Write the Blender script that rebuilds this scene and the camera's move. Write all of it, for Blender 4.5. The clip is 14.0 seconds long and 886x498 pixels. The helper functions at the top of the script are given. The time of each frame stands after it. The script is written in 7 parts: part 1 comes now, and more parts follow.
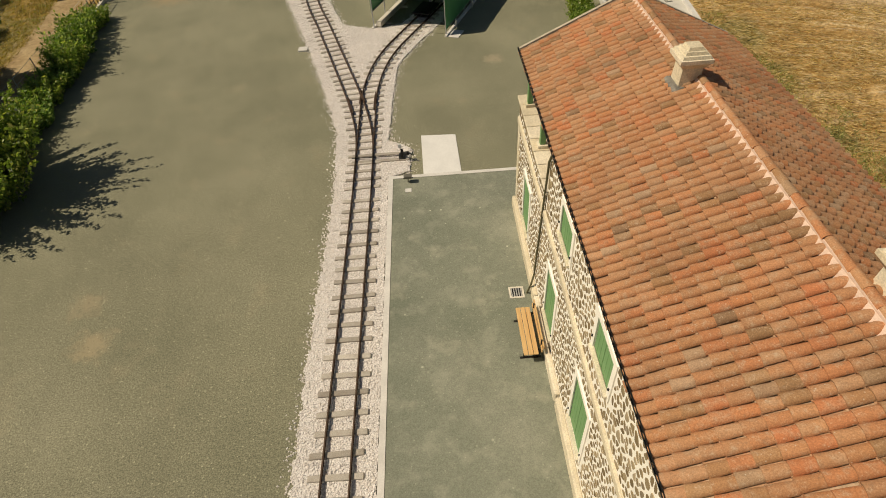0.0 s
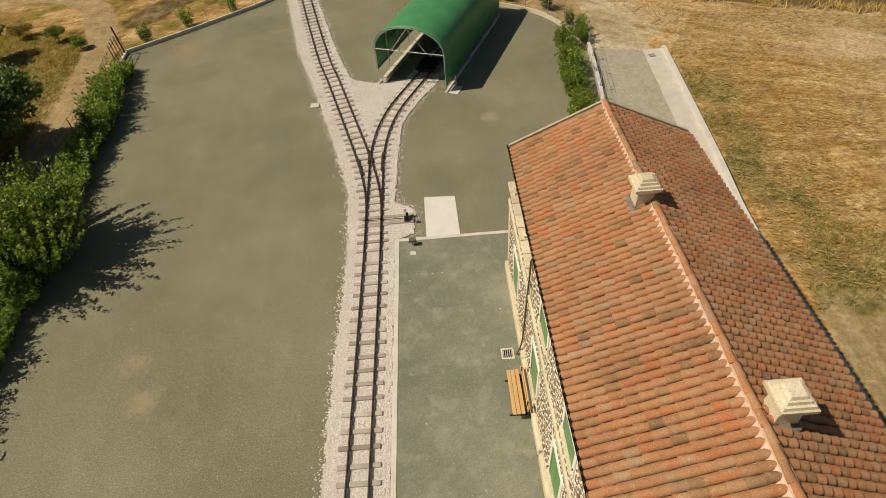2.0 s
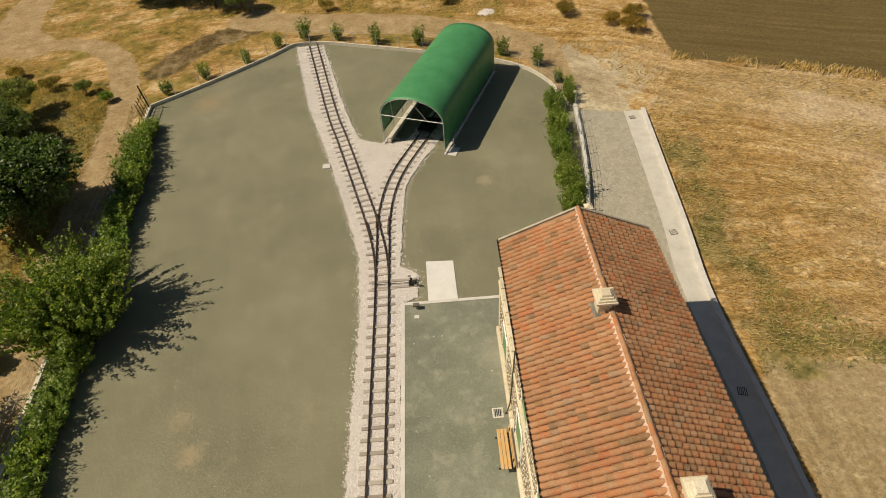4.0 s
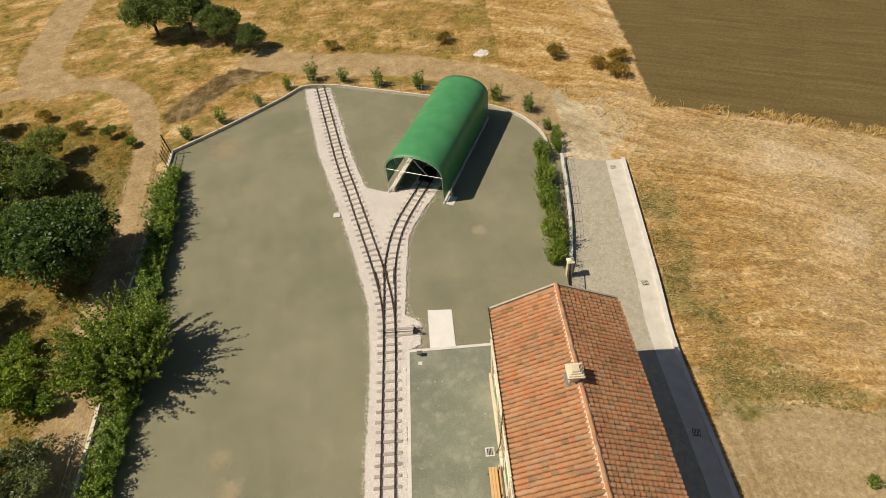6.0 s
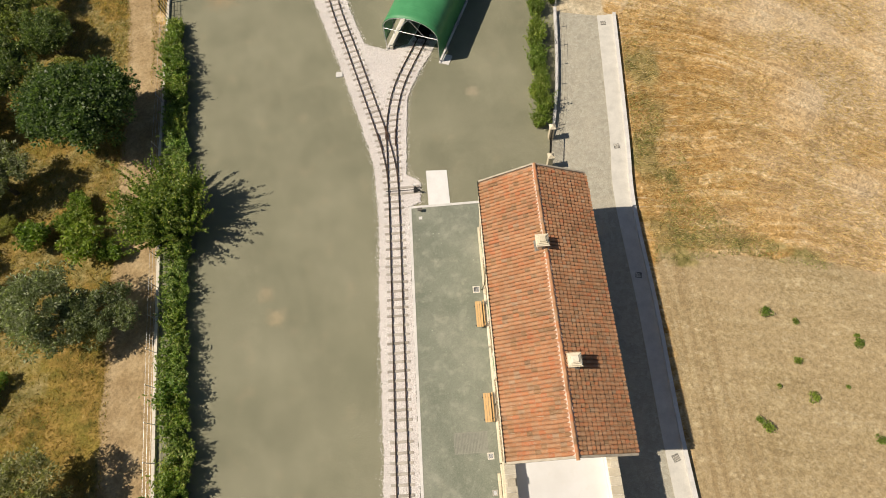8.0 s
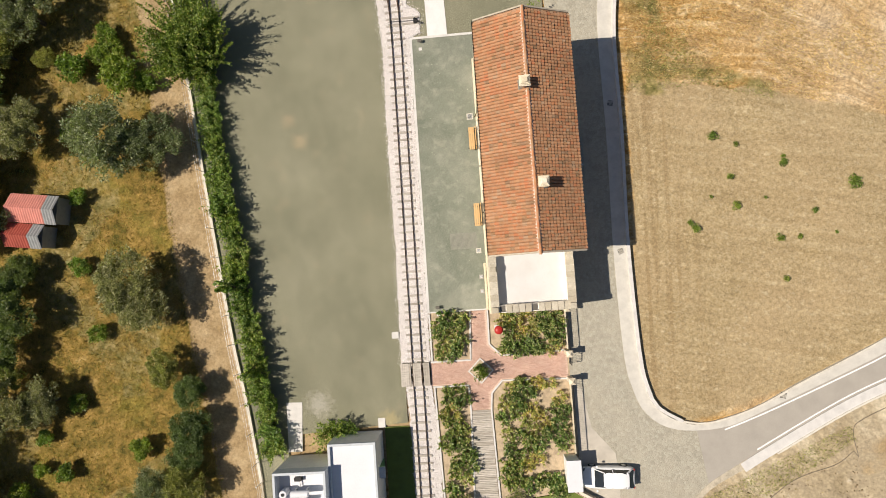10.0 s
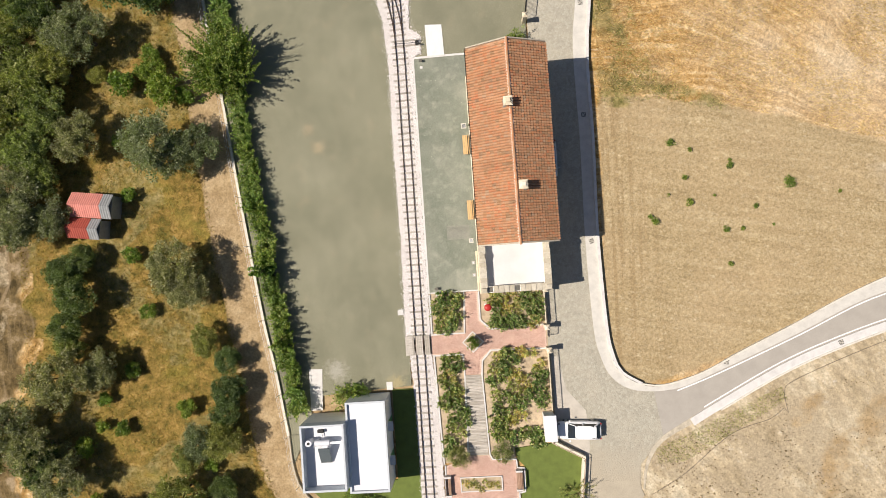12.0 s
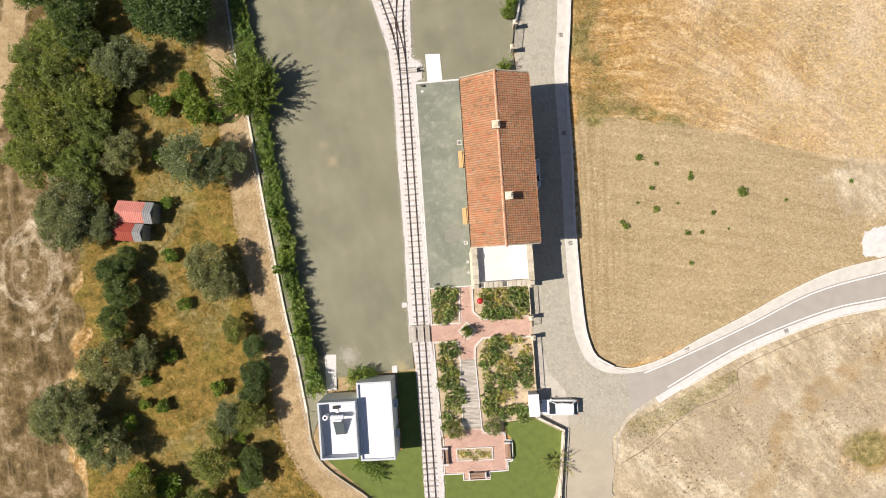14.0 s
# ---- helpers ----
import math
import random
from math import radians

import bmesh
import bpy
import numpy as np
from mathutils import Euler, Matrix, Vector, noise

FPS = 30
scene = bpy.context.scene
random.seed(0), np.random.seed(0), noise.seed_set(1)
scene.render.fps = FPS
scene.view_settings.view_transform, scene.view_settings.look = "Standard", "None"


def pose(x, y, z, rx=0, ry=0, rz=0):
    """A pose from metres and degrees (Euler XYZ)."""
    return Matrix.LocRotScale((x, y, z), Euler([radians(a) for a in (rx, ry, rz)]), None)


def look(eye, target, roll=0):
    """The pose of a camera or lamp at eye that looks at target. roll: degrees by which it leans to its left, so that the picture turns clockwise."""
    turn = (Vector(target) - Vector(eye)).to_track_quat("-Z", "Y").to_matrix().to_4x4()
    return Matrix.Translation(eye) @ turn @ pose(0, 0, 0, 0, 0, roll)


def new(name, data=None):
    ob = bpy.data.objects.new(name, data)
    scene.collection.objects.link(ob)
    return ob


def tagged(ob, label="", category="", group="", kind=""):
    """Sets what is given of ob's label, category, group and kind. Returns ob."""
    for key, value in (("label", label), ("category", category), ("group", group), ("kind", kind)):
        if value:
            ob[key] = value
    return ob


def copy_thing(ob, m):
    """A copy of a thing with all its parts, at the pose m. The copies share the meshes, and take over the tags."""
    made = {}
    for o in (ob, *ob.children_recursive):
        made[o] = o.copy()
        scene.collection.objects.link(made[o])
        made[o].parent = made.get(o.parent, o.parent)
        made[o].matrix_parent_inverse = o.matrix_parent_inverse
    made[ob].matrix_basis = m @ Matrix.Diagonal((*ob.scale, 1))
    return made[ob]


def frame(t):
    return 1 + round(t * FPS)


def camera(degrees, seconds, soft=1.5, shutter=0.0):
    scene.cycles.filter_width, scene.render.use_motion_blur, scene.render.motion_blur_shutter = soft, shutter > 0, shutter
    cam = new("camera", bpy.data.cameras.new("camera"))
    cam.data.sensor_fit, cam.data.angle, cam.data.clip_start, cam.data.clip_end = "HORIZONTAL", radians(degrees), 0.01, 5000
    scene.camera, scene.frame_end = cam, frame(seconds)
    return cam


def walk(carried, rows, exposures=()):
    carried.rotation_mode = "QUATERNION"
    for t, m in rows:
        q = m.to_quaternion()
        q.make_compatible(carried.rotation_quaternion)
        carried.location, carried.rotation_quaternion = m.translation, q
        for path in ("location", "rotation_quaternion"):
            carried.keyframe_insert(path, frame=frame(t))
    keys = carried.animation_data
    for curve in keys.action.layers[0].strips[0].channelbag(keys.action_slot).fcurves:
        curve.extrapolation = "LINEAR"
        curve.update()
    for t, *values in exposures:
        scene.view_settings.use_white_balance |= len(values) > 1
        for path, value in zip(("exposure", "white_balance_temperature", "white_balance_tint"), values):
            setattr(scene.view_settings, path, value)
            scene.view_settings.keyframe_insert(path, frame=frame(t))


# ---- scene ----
# ---------- camera ----------
cam = camera(77.2, 14.0, soft=0.95)
PATH = [
    (0.0, -0.671, 1.338, 15.478, 45.302, 3.323, -2.677),
    (0.5, -0.576, 1.297, 16.181, 45.315, 3.426, -2.623),
    (1.0, -0.485, 1.253, 17.185, 45.282, 3.484, -2.606),
    (1.5, -0.399, 1.207, 18.377, 45.213, 3.662, -2.659),
    (2.0, -0.315, 1.159, 19.683, 45.140, 3.796, -2.683),
    (2.5, -0.234, 1.111, 21.057, 45.030, 3.828, -2.685),
    (3.0, -0.155, 1.063, 22.475, 44.930, 3.778, -2.738),
    (3.5, -0.076, 1.014, 23.929, 44.802, 3.795, -2.761),
    (4.0, 0.004, 0.966, 25.420, 44.684, 3.775, -2.832),
    (5.2, 0.203, 0.853, 29.210, 44.600, 3.810, -2.990),
    (5.75, 0.297, 0.811, 31.050, 44.340, 3.830, -3.110),
    (6.0, 0.342, 0.791, 31.920, 43.440, 3.830, -3.170),
    (6.3, 0.398, 0.767, 32.990, 41.450, 3.810, -3.240),
    (6.5, 0.435, 0.751, 33.719, 39.721, 3.789, -3.288),
    (7.0, 0.533, 0.717, 35.593, 34.633, 3.692, -3.305),
    (7.5, 0.639, 0.686, 37.540, 29.023, 3.607, -3.449),
    (8.0, 0.751, 0.660, 39.551, 23.503, 3.464, -3.531),
    (8.5, 0.871, 0.639, 41.615, 17.966, 3.370, -3.606),
    (9.0, 0.999, 0.623, 43.719, 12.433, 3.371, -3.704),
    (9.2, 1.053, 0.621, 44.570, 10.150, 3.375, -3.740),
    (9.5, 1.140, 0.620, 45.850, 6.860, 3.380, -3.790),
    (9.75, 1.214, 0.620, 46.915, 4.430, 3.380, -3.825),
    (10.0, 1.290, 0.620, 47.980, 2.680, 3.380, -3.850),
    (10.25, 1.369, 0.624, 49.050, 1.640, 3.375, -3.868),
    (10.5, 1.450, 0.629, 50.120, 1.290, 3.370, -3.880),
    (11.5, 1.804, 0.641, 54.372, 1.228, 3.369, -3.902),
    (12.0, 2.003, 0.668, 56.464, 1.169, 3.382, -3.941),
    (12.5, 2.217, 0.703, 58.540, 1.148, 3.386, -3.928),
    (13.0, 2.446, 0.748, 60.610, 1.088, 3.425, -3.951),
    (13.5, 2.691, 0.802, 62.690, 1.007, 3.521, -3.930),
    (14.0, 2.954, 0.866, 64.802, 0.891, 3.588, -3.932),
]
EXPOSURES = [(0.0, -0.26, 7300, 8), (4.0, -0.18, 7300, 8.5), (6.5, 0.05, 6850, 10), (9.0, 0.19, 6500, 11.5), (11.5, 0.34, 6250, 13.5), (14.0, 0.42, 6150, 14.5)]
walk(cam, [(t, pose(x, y, z, rx, ry, rz)) for t, x, y, z, rx, ry, rz in PATH], EXPOSURES)

# ---------- light ----------
TO_SUN = Vector((-0.80, -0.06, 1.0)).normalized()
world = bpy.data.worlds.new("sky")
scene.world = world
world.use_nodes = True
sky = world.node_tree.nodes.new("ShaderNodeTexSky")
sky.sky_type = "NISHITA"
sky.sun_disc = False
sky.sun_elevation = math.asin(TO_SUN.z)
sky.sun_rotation = math.atan2(TO_SUN.x, TO_SUN.y)
world.node_tree.links.new(sky.outputs[0], world.node_tree.nodes["Background"].inputs[0])
world.node_tree.nodes["Background"].inputs[1].default_value = 0.046
lamp = bpy.data.lights.new("sun", "SUN")
lamp.energy, lamp.angle, lamp.color = 4.85, radians(0.53), (1.0, 0.90, 0.75)
sun = new("sun", lamp)
sun.matrix_world = look(TO_SUN * 200, (0, 0, 0))


# ---------- materials ----------
class Nodes:
    """Small wrapper to write node trees in few lines."""

    def __init__(self, name):
        self.mat = bpy.data.materials.new(name)
        self.mat.use_nodes = True
        self.t = self.mat.node_tree
        self.bsdf = self.t.nodes["Principled BSDF"]
        self.space = self.t.nodes.new("ShaderNodeTexCoord").outputs["Object"]

    def link(self, a, b):
        self.t.links.new(a, b)

    def node(self, kind, **values):
        n = self.t.nodes.new("ShaderNode" + kind)
        for key, value in values.items():
            n.inputs[key.replace("_", " ")].default_value = value
        return n

    def world(self):
        self.space = self.node("NewGeometry").outputs["Position"]

    def noise(self, scale, detail=4.0, stretch=None, rough=0.6):
        n = self.node("TexNoise", Scale=scale, Detail=detail, Roughness=rough)
        self.link(self.stretched(stretch), n.inputs["Vector"])
        return n.outputs["Fac"]

    def stretched(self, stretch):
        if not stretch:
            return self.space
        m = self.node("Mapping", Scale=tuple(1 / s for s in stretch[:3]))
        m.vector_type = "TEXTURE"
        if len(stretch) > 3:
            m.inputs["Rotation"].default_value = (0, 0, radians(stretch[3]))
        self.link(self.space, m.inputs["Vector"])
        return m.outputs[0]

    def wander(self, scale, reach):
        """Bend the space that later textures use."""
        n = self.node("TexNoise", Scale=scale, Detail=2.0)
        self.link(self.space, n.inputs["Vector"])
        v = self.node("VectorMath")
        v.operation = "MULTIPLY_ADD"
        self.link(n.outputs["Color"], v.inputs[0])
        v.inputs[1].default_value = (reach, reach, 0)
        self.link(self.space, v.inputs[2])
        self.space = v.outputs[0]

    def cells(self, scale, feature="F1", out="Distance", stretch=None):
        n = self.node("TexVoronoi", Scale=scale)
        n.feature = feature
        self.link(self.stretched(stretch), n.inputs["Vector"])
        return n.outputs[out]

    def ramp(self, fac, *stops):
        n = self.node("ValToRGB")
        e = n.color_ramp.elements
        while len(e) < len(stops):
            e.new(0.5)
        for el, (at, col) in zip(e, stops):
            el.position = at
            el.color = (*col, 1) if isinstance(col, tuple) else (col, col, col, 1)
        self.link(fac, n.inputs[0])
        return n.outputs[0]

    def mix(self, fac, a, b, how="MIX"):
        n = self.t.nodes.new("ShaderNodeMix")
        n.data_type, n.blend_type = "RGBA", how
        for socket, v in ((n.inputs[0], fac), (n.inputs[6], a), (n.inputs[7], b)):
            if isinstance(v, (int, float)):
                socket.default_value = v
            elif isinstance(v, tuple):
                socket.default_value = (*v, 1)
            else:
                self.link(v, socket)
        return n.outputs[2]

    def math(self, how, a, b=0.0):
        n = self.t.nodes.new("ShaderNodeMath")
        n.operation = how
        for socket, v in ((n.inputs[0], a), (n.inputs[1], b)):
            if isinstance(v, (int, float)):
                socket.default_value = v
            else:
                self.link(v, socket)
        return n.outputs[0]

    def bump(self, height, distance, strength=1.0):
        n = self.node("Bump", Distance=distance, Strength=strength)
        self.link(height, n.inputs["Height"])
        self.link(n.outputs[0], self.bsdf.inputs["Normal"])

    def done(self, colour, rough=0.85, metal=0.0, spec=0.3):
        b = self.bsdf
        if isinstance(colour, tuple):
            b.inputs["Base Color"].default_value = (*colour, 1)
        else:
            self.link(colour, b.inputs["Base Color"])
        if isinstance(rough, float):
            b.inputs["Roughness"].default_value = rough
        else:
            self.link(rough, b.inputs["Roughness"])
        b.inputs["Metallic"].default_value = metal
        b.inputs["Specular IOR Level"].default_value = spec
        return self.mat


def gravel(name, dark, mid, light, patch, stone=22.0, depth=0.012, bloom=0.15, stains=(), loose=0.18):
    """Loose fine gravel: soft large patches, faint wheel streaks, single pale and dark chips."""
    n = Nodes(name)
    n.world()
    big = n.ramp(n.noise(0.16, 6.0), (0.38, dark), (0.5, mid), (0.68, light))
    spots = n.ramp(n.noise(0.55, 4.0), (0.58, 0.0), (0.74, 1.0))
    col = n.mix(n.math("MULTIPLY", spots, 0.3), big, patch)
    streak = n.ramp(n.noise(0.5, 3.0, (1.0, 0.3, 1.0, 12.0)), (0.4, 0.96), (0.62, 1.03))
    col = n.mix(1.0, col, streak, "MULTIPLY")
    grain = n.noise(stone, 6.0)
    middle = n.noise(8.0, 6.0, None, 0.8)
    col = n.mix(1.0, col, n.ramp(middle, (0.36, 1 - loose), (0.5, 1.0), (0.64, 1 + loose)), "MULTIPLY")
    col = n.mix(1.0, col, n.ramp(grain, (0.36, 1 - 2.2 * loose), (0.5, 1.0), (0.64, 1 + 2.4 * loose)), "MULTIPLY")
    for x, y, r, stain in stains:
        off = n.node("VectorMath")
        off.operation = "DISTANCE"
        n.link(n.space, off.inputs[0])
        off.inputs[1].default_value = (x, y, 0)
        near = n.math("SUBTRACT", 1.0, n.math("DIVIDE", off.outputs["Value"], r))
        near = n.math("ADD", near, n.math("MULTIPLY", n.math("SUBTRACT", n.noise(2.0, 7.0, None, 0.7), 0.5), 1.8))
        col = n.mix(n.ramp(near, (0.3, 0.0), (0.85, 0.75)), col, stain)
    chips = n.ramp(n.cells(5.0, "F1", "Distance"), (0.0, 1.0), (0.1, 1.0), (0.15, 0.0))
    mottle = n.ramp(n.noise(1.1, 6.0, None, 0.7), (0.5, 0.0), (0.75, bloom))
    col = n.mix(mottle, col, tuple(min(1.0, v * 1.22) for v in light))
    flecks = n.ramp(n.cells(1.7, "F1", "Distance", (1.0, 1.0, 1.0, 53.0)), (0.0, 1.0), (0.06, 1.0), (0.085, 0.0))
    col = n.mix(n.math("MULTIPLY", n.math("MULTIPLY", flecks, n.ramp(n.noise(0.35, 3.0), (0.48, 0.0), (0.6, 1.0))), 0.7), col, tuple(min(1.0, v * 2.0) for v in light))
    col = n.mix(n.math("MULTIPLY", chips, 4.0 * loose), col, tuple(min(1.0, v * 1.8) for v in light))
    pits = n.ramp(n.cells(6.0, "F1", "Distance", (1.0, 1.0, 1.0, 31.0)), (0.0, 1.0), (0.13, 1.0), (0.18, 0.0))
    col = n.mix(n.math("MULTIPLY", pits, 2.0 * loose), col, tuple(v * 0.4 for v in dark))
    n.bump(grain, depth)
    return n.done(col, 0.95)


def plain(name, colour, rough=0.7, metal=0.0, vary=0.12, scale=3.0, spec=0.3, bump=0.0):
    """One colour with soft stains and fine grain."""
    n = Nodes(name)
    stain = n.ramp(n.noise(scale, 5.0), (0.3, 1 - vary), (0.5, 1.0), (0.75, 1 + vary))
    fine = n.ramp(n.noise(scale * 14, 3.0), (0.3, 1 - vary * 0.6), (0.7, 1 + vary * 0.6))
    col = n.mix(1.0, n.mix(1.0, colour, stain, "MULTIPLY"), fine, "MULTIPLY")
    if bump:
        n.bump(n.noise(scale * 14, 3.0), bump)
    return n.done(col, rough, metal, spec)


def pieces(name, stops, rough=0.85, stain=(0.3, 0.27, 0.2), amount=0.5, scale=4.0, bump=0.006, specks=0.0):
    """A colour of its own for each piece, with lichen and dirt on it."""
    n = Nodes(name)
    one = n.node("ObjectInfo").outputs["Random"]
    island = n.node("NewGeometry").outputs["Random Per Island"]
    pick = n.math("FRACT", n.math("ADD", one, island))
    n.world()
    col = n.ramp(pick, *stops)
    blot = n.ramp(n.noise(scale, 7.0, None, 0.68), (0.48, 0.0), (0.68, 1.0))
    col = n.mix(n.math("MULTIPLY", blot, amount), col, stain)
    wide = n.ramp(n.noise(0.5, 4.0), (0.3, 0.84), (0.7, 1.14))
    col = n.mix(1.0, col, wide, "MULTIPLY")
    grain = n.noise(scale * 8, 4.0)
    col = n.mix(1.0, col, n.ramp(grain, (0.3, 0.76), (0.7, 1.22)), "MULTIPLY")
    if specks:
        pale = n.ramp(n.cells(11.0), (0.0, 1.0), (0.16, 0.0))
        some = n.ramp(n.noise(1.7, 3.0), (0.46, 0.0), (0.56, 1.0))
        col = n.mix(n.math("MULTIPLY", n.math("MULTIPLY", pale, some), specks), col, (0.62, 0.55, 0.44))
        dark = n.ramp(n.noise(7.5, 8.0, None, 0.75), (0.56, 0.0), (0.68, 0.5))
        col = n.mix(dark, col, (0.20, 0.13, 0.08))
        bloom = n.ramp(n.noise(10.0, 8.0, None, 0.8), (0.56, 0.0), (0.68, 0.55))
        col = n.mix(bloom, col, (0.50, 0.40, 0.29))
    n.bump(grain, bump)
    return n.done(col, rough)


def leaves(name, *stops):
    n = Nodes(name)
    island = n.node("NewGeometry").outputs["Random Per Island"]
    col = n.ramp(island, *stops)
    one = n.node("ObjectInfo").outputs["Random"]
    col = n.mix(1.0, col, n.ramp(one, (0.0, (0.82, 0.9, 0.85)), (0.35, (1.0, 1.0, 1.0)), (0.7, (1.2, 1.12, 1.0)), (1.0, (0.95, 1.05, 1.1))), "MULTIPLY")
    n.world()
    col = n.mix(1.0, col, n.ramp(n.noise(1.2, 3.0), (0.3, 0.7), (0.7, 1.3)), "MULTIPLY")
    n.done(col, 0.45, 0.0, 0.45)
    thin = n.node("BsdfTranslucent")
    n.link(n.mix(1.0, col, (1.0, 1.15, 0.5), "MULTIPLY"), thin.inputs["Color"])
    both = n.node("MixShader", Fac=0.48)
    n.link(n.bsdf.outputs[0], both.inputs[1])
    n.link(thin.outputs[0], both.inputs[2])
    n.link(both.outputs[0], n.t.nodes["Material Output"].inputs["Surface"])
    return n.mat


def ground_cover():
    """Open land: straw, mown field, bare dirt, ploughed soil, green weeds and the orchard's tawny grass, by the sheet's weights."""
    n = Nodes("open_land")
    n.world()
    a = n.node("Attribute")
    a.attribute_name = "cover"
    b = n.node("Attribute")
    b.attribute_name = "cover_more"
    first = n.node("SeparateColor")
    second = n.node("SeparateColor")
    n.link(a.outputs["Color"], first.inputs[0])
    n.link(b.outputs["Color"], second.inputs[0])
    edge = n.math("SUBTRACT", n.noise(0.5, 7.0), 0.5)

    def weight(socket):
        return n.ramp(n.math("ADD", socket, edge), (0.38, 0.0), (0.6, 1.0))

    flat = n.space
    # swaths fan out from the corner where the harvester turned
    n.wander(0.05, 10.0)
    off = n.node("VectorMath")
    off.operation = "SUBTRACT"
    n.link(n.space, off.inputs[0])
    off.inputs[1].default_value = (58.0, 4.0, 0.0)
    xyz = n.node("SeparateXYZ")
    n.link(off.outputs[0], xyz.inputs[0])
    turn = n.math("ARCTAN2", xyz.outputs[1], n.math("MULTIPLY", xyz.outputs[0], -1.0))
    reach = n.node("VectorMath")
    reach.operation = "LENGTH"
    n.link(off.outputs[0], reach.inputs[0])
    fan = n.node("CombineXYZ")
    n.link(n.math("MULTIPLY", n.math("ADD", turn, n.math("MULTIPLY", reach.outputs["Value"], 0.009)), 58.0), fan.inputs[0])
    n.link(n.math("MULTIPLY", reach.outputs["Value"], 0.13), fan.inputs[1])
    n.space = fan.outputs[0]
    sweep = n.noise(0.75, 5.0, None, 0.62)
    thread = n.ramp(n.noise(2.1, 4.0, None, 0.7), (0.57, 0.0), (0.66, 0.55))
    n.space = flat
    curl = n.node("TexNoise", Scale=0.75, Detail=6.0, Roughness=0.68, Distortion=1.6)
    n.link(n.space, curl.inputs["Vector"])
    curl = curl.outputs["Fac"]
    broad = n.noise(0.11, 4.0)
    both = n.math("ADD", n.math("MULTIPLY", sweep, 0.55), n.math("MULTIPLY", curl, 0.45))
    straw = n.ramp(both, (0.40, (0.25, 0.142, 0.042)), (0.47, (0.385, 0.235, 0.083)), (0.53, (0.48, 0.315, 0.132)), (0.60, (0.61, 0.465, 0.265)))
    east = n.node("SeparateXYZ")
    n.link(flat, east.inputs[0])
    bleach = n.math("ADD", n.math("MULTIPLY", east.outputs[0], 0.016), n.math("MULTIPLY", n.math("SUBTRACT", broad, 0.5), 1.2))
    straw = n.mix(n.ramp(bleach, (0.28, 0.0), (0.72, 0.8)), straw, (0.53, 0.43, 0.295))
    tangle = n.node("TexNoise", Scale=2.0, Detail=7.0, Roughness=0.72, Distortion=2.2)
    n.link(n.space, tangle.inputs["Vector"])
    tangle = tangle.outputs["Fac"]
    straw = n.mix(1.0, straw, n.ramp(tangle, (0.36, 0.62), (0.5, 1.0), (0.66, 1.32)), "MULTIPLY")
    straw = n.mix(thread, straw, (0.64, 0.54, 0.385))
    rows = n.noise(1.3, 6.0, (1.0, 0.07, 1.0, 78.0), 0.65)
    mown = n.ramp(n.math("ADD", n.math("MULTIPLY", rows, 0.32), n.math("MULTIPLY", tangle, 0.68)), (0.4, (0.28, 0.208, 0.105)), (0.5, (0.358, 0.275, 0.15)), (0.6, (0.445, 0.355, 0.212)))
    mown = n.mix(n.ramp(broad, (0.42, 0.0), (0.66, 0.6)), mown, (0.40, 0.30, 0.17))
    place = n.node("SeparateXYZ")
    n.link(n.space, place.inputs[0])
    beside = n.ramp(n.math("MULTIPLY", place.outputs[0], 0.02), (0.36, 1.0), (0.43, 0.0))
    wheel = n.ramp(n.noise(1.5, 3.0, (1.0, 0.04, 1.0, -1.5)), (0.5, 0.0), (0.6, 1.0))
    mown = n.mix(n.math("MULTIPLY", n.math("MULTIPLY", wheel, beside), 0.55), mown, (0.27, 0.19, 0.095))
    crumbs = n.ramp(n.noise(2.6, 7.0, (1.0, 0.5, 1.0, 75.0), 0.72), (0.56, 0.0), (0.68, 0.7))
    mown = n.mix(crumbs, mown, (0.55, 0.46, 0.3))
    n.space = flat
    dirt = n.ramp(n.noise(0.28, 9.0, (1.0, 0.5, 1.0, 35.0), 0.72), (0.36, (0.33, 0.262, 0.16)), (0.5, (0.44, 0.357, 0.232)), (0.62, (0.565, 0.487, 0.345)))
    dirt = n.mix(1.0, dirt, n.ramp(n.noise(1.5, 7.0, (1.0, 0.35, 1.0, 38.0), 0.72), (0.36, 0.78), (0.5, 1.0), (0.66, 1.2)), "MULTIPLY")
    dirt = n.mix(n.ramp(n.noise(0.75, 6.0, None, 0.7), (0.6, 0.0), (0.7, 0.6)), dirt, (0.62, 0.57, 0.48))
    dirt = n.mix(n.ramp(n.noise(2.3, 8.0, None, 0.8), (0.6, 0.0), (0.7, 0.6)), dirt, (0.22, 0.17, 0.10))
    drift = n.ramp(n.noise(0.16, 7.0, (1.0, 0.45, 1.0, 40.0), 0.6), (0.52, 0.0), (0.58, 0.75))
    dirt = n.mix(drift, dirt, (0.385, 0.315, 0.21))
    dirt = n.mix(n.ramp(n.noise(0.33, 7.0, None, 0.75), (0.61, 0.0), (0.68, 0.6)), dirt, (0.66, 0.60, 0.50))
    furrow = n.noise(1.6, 6.0, (1.0, 0.05, 1.0, 66.0))
    plough = n.ramp(furrow, (0.3, (0.112, 0.083, 0.032)), (0.6, (0.148, 0.11, 0.045)), (0.8, (0.19, 0.142, 0.066)))
    weeds = n.ramp(n.noise(1.5, 6.0), (0.34, (0.125, 0.115, 0.036)), (0.5, (0.235, 0.195, 0.075)), (0.66, (0.38, 0.30, 0.135)))
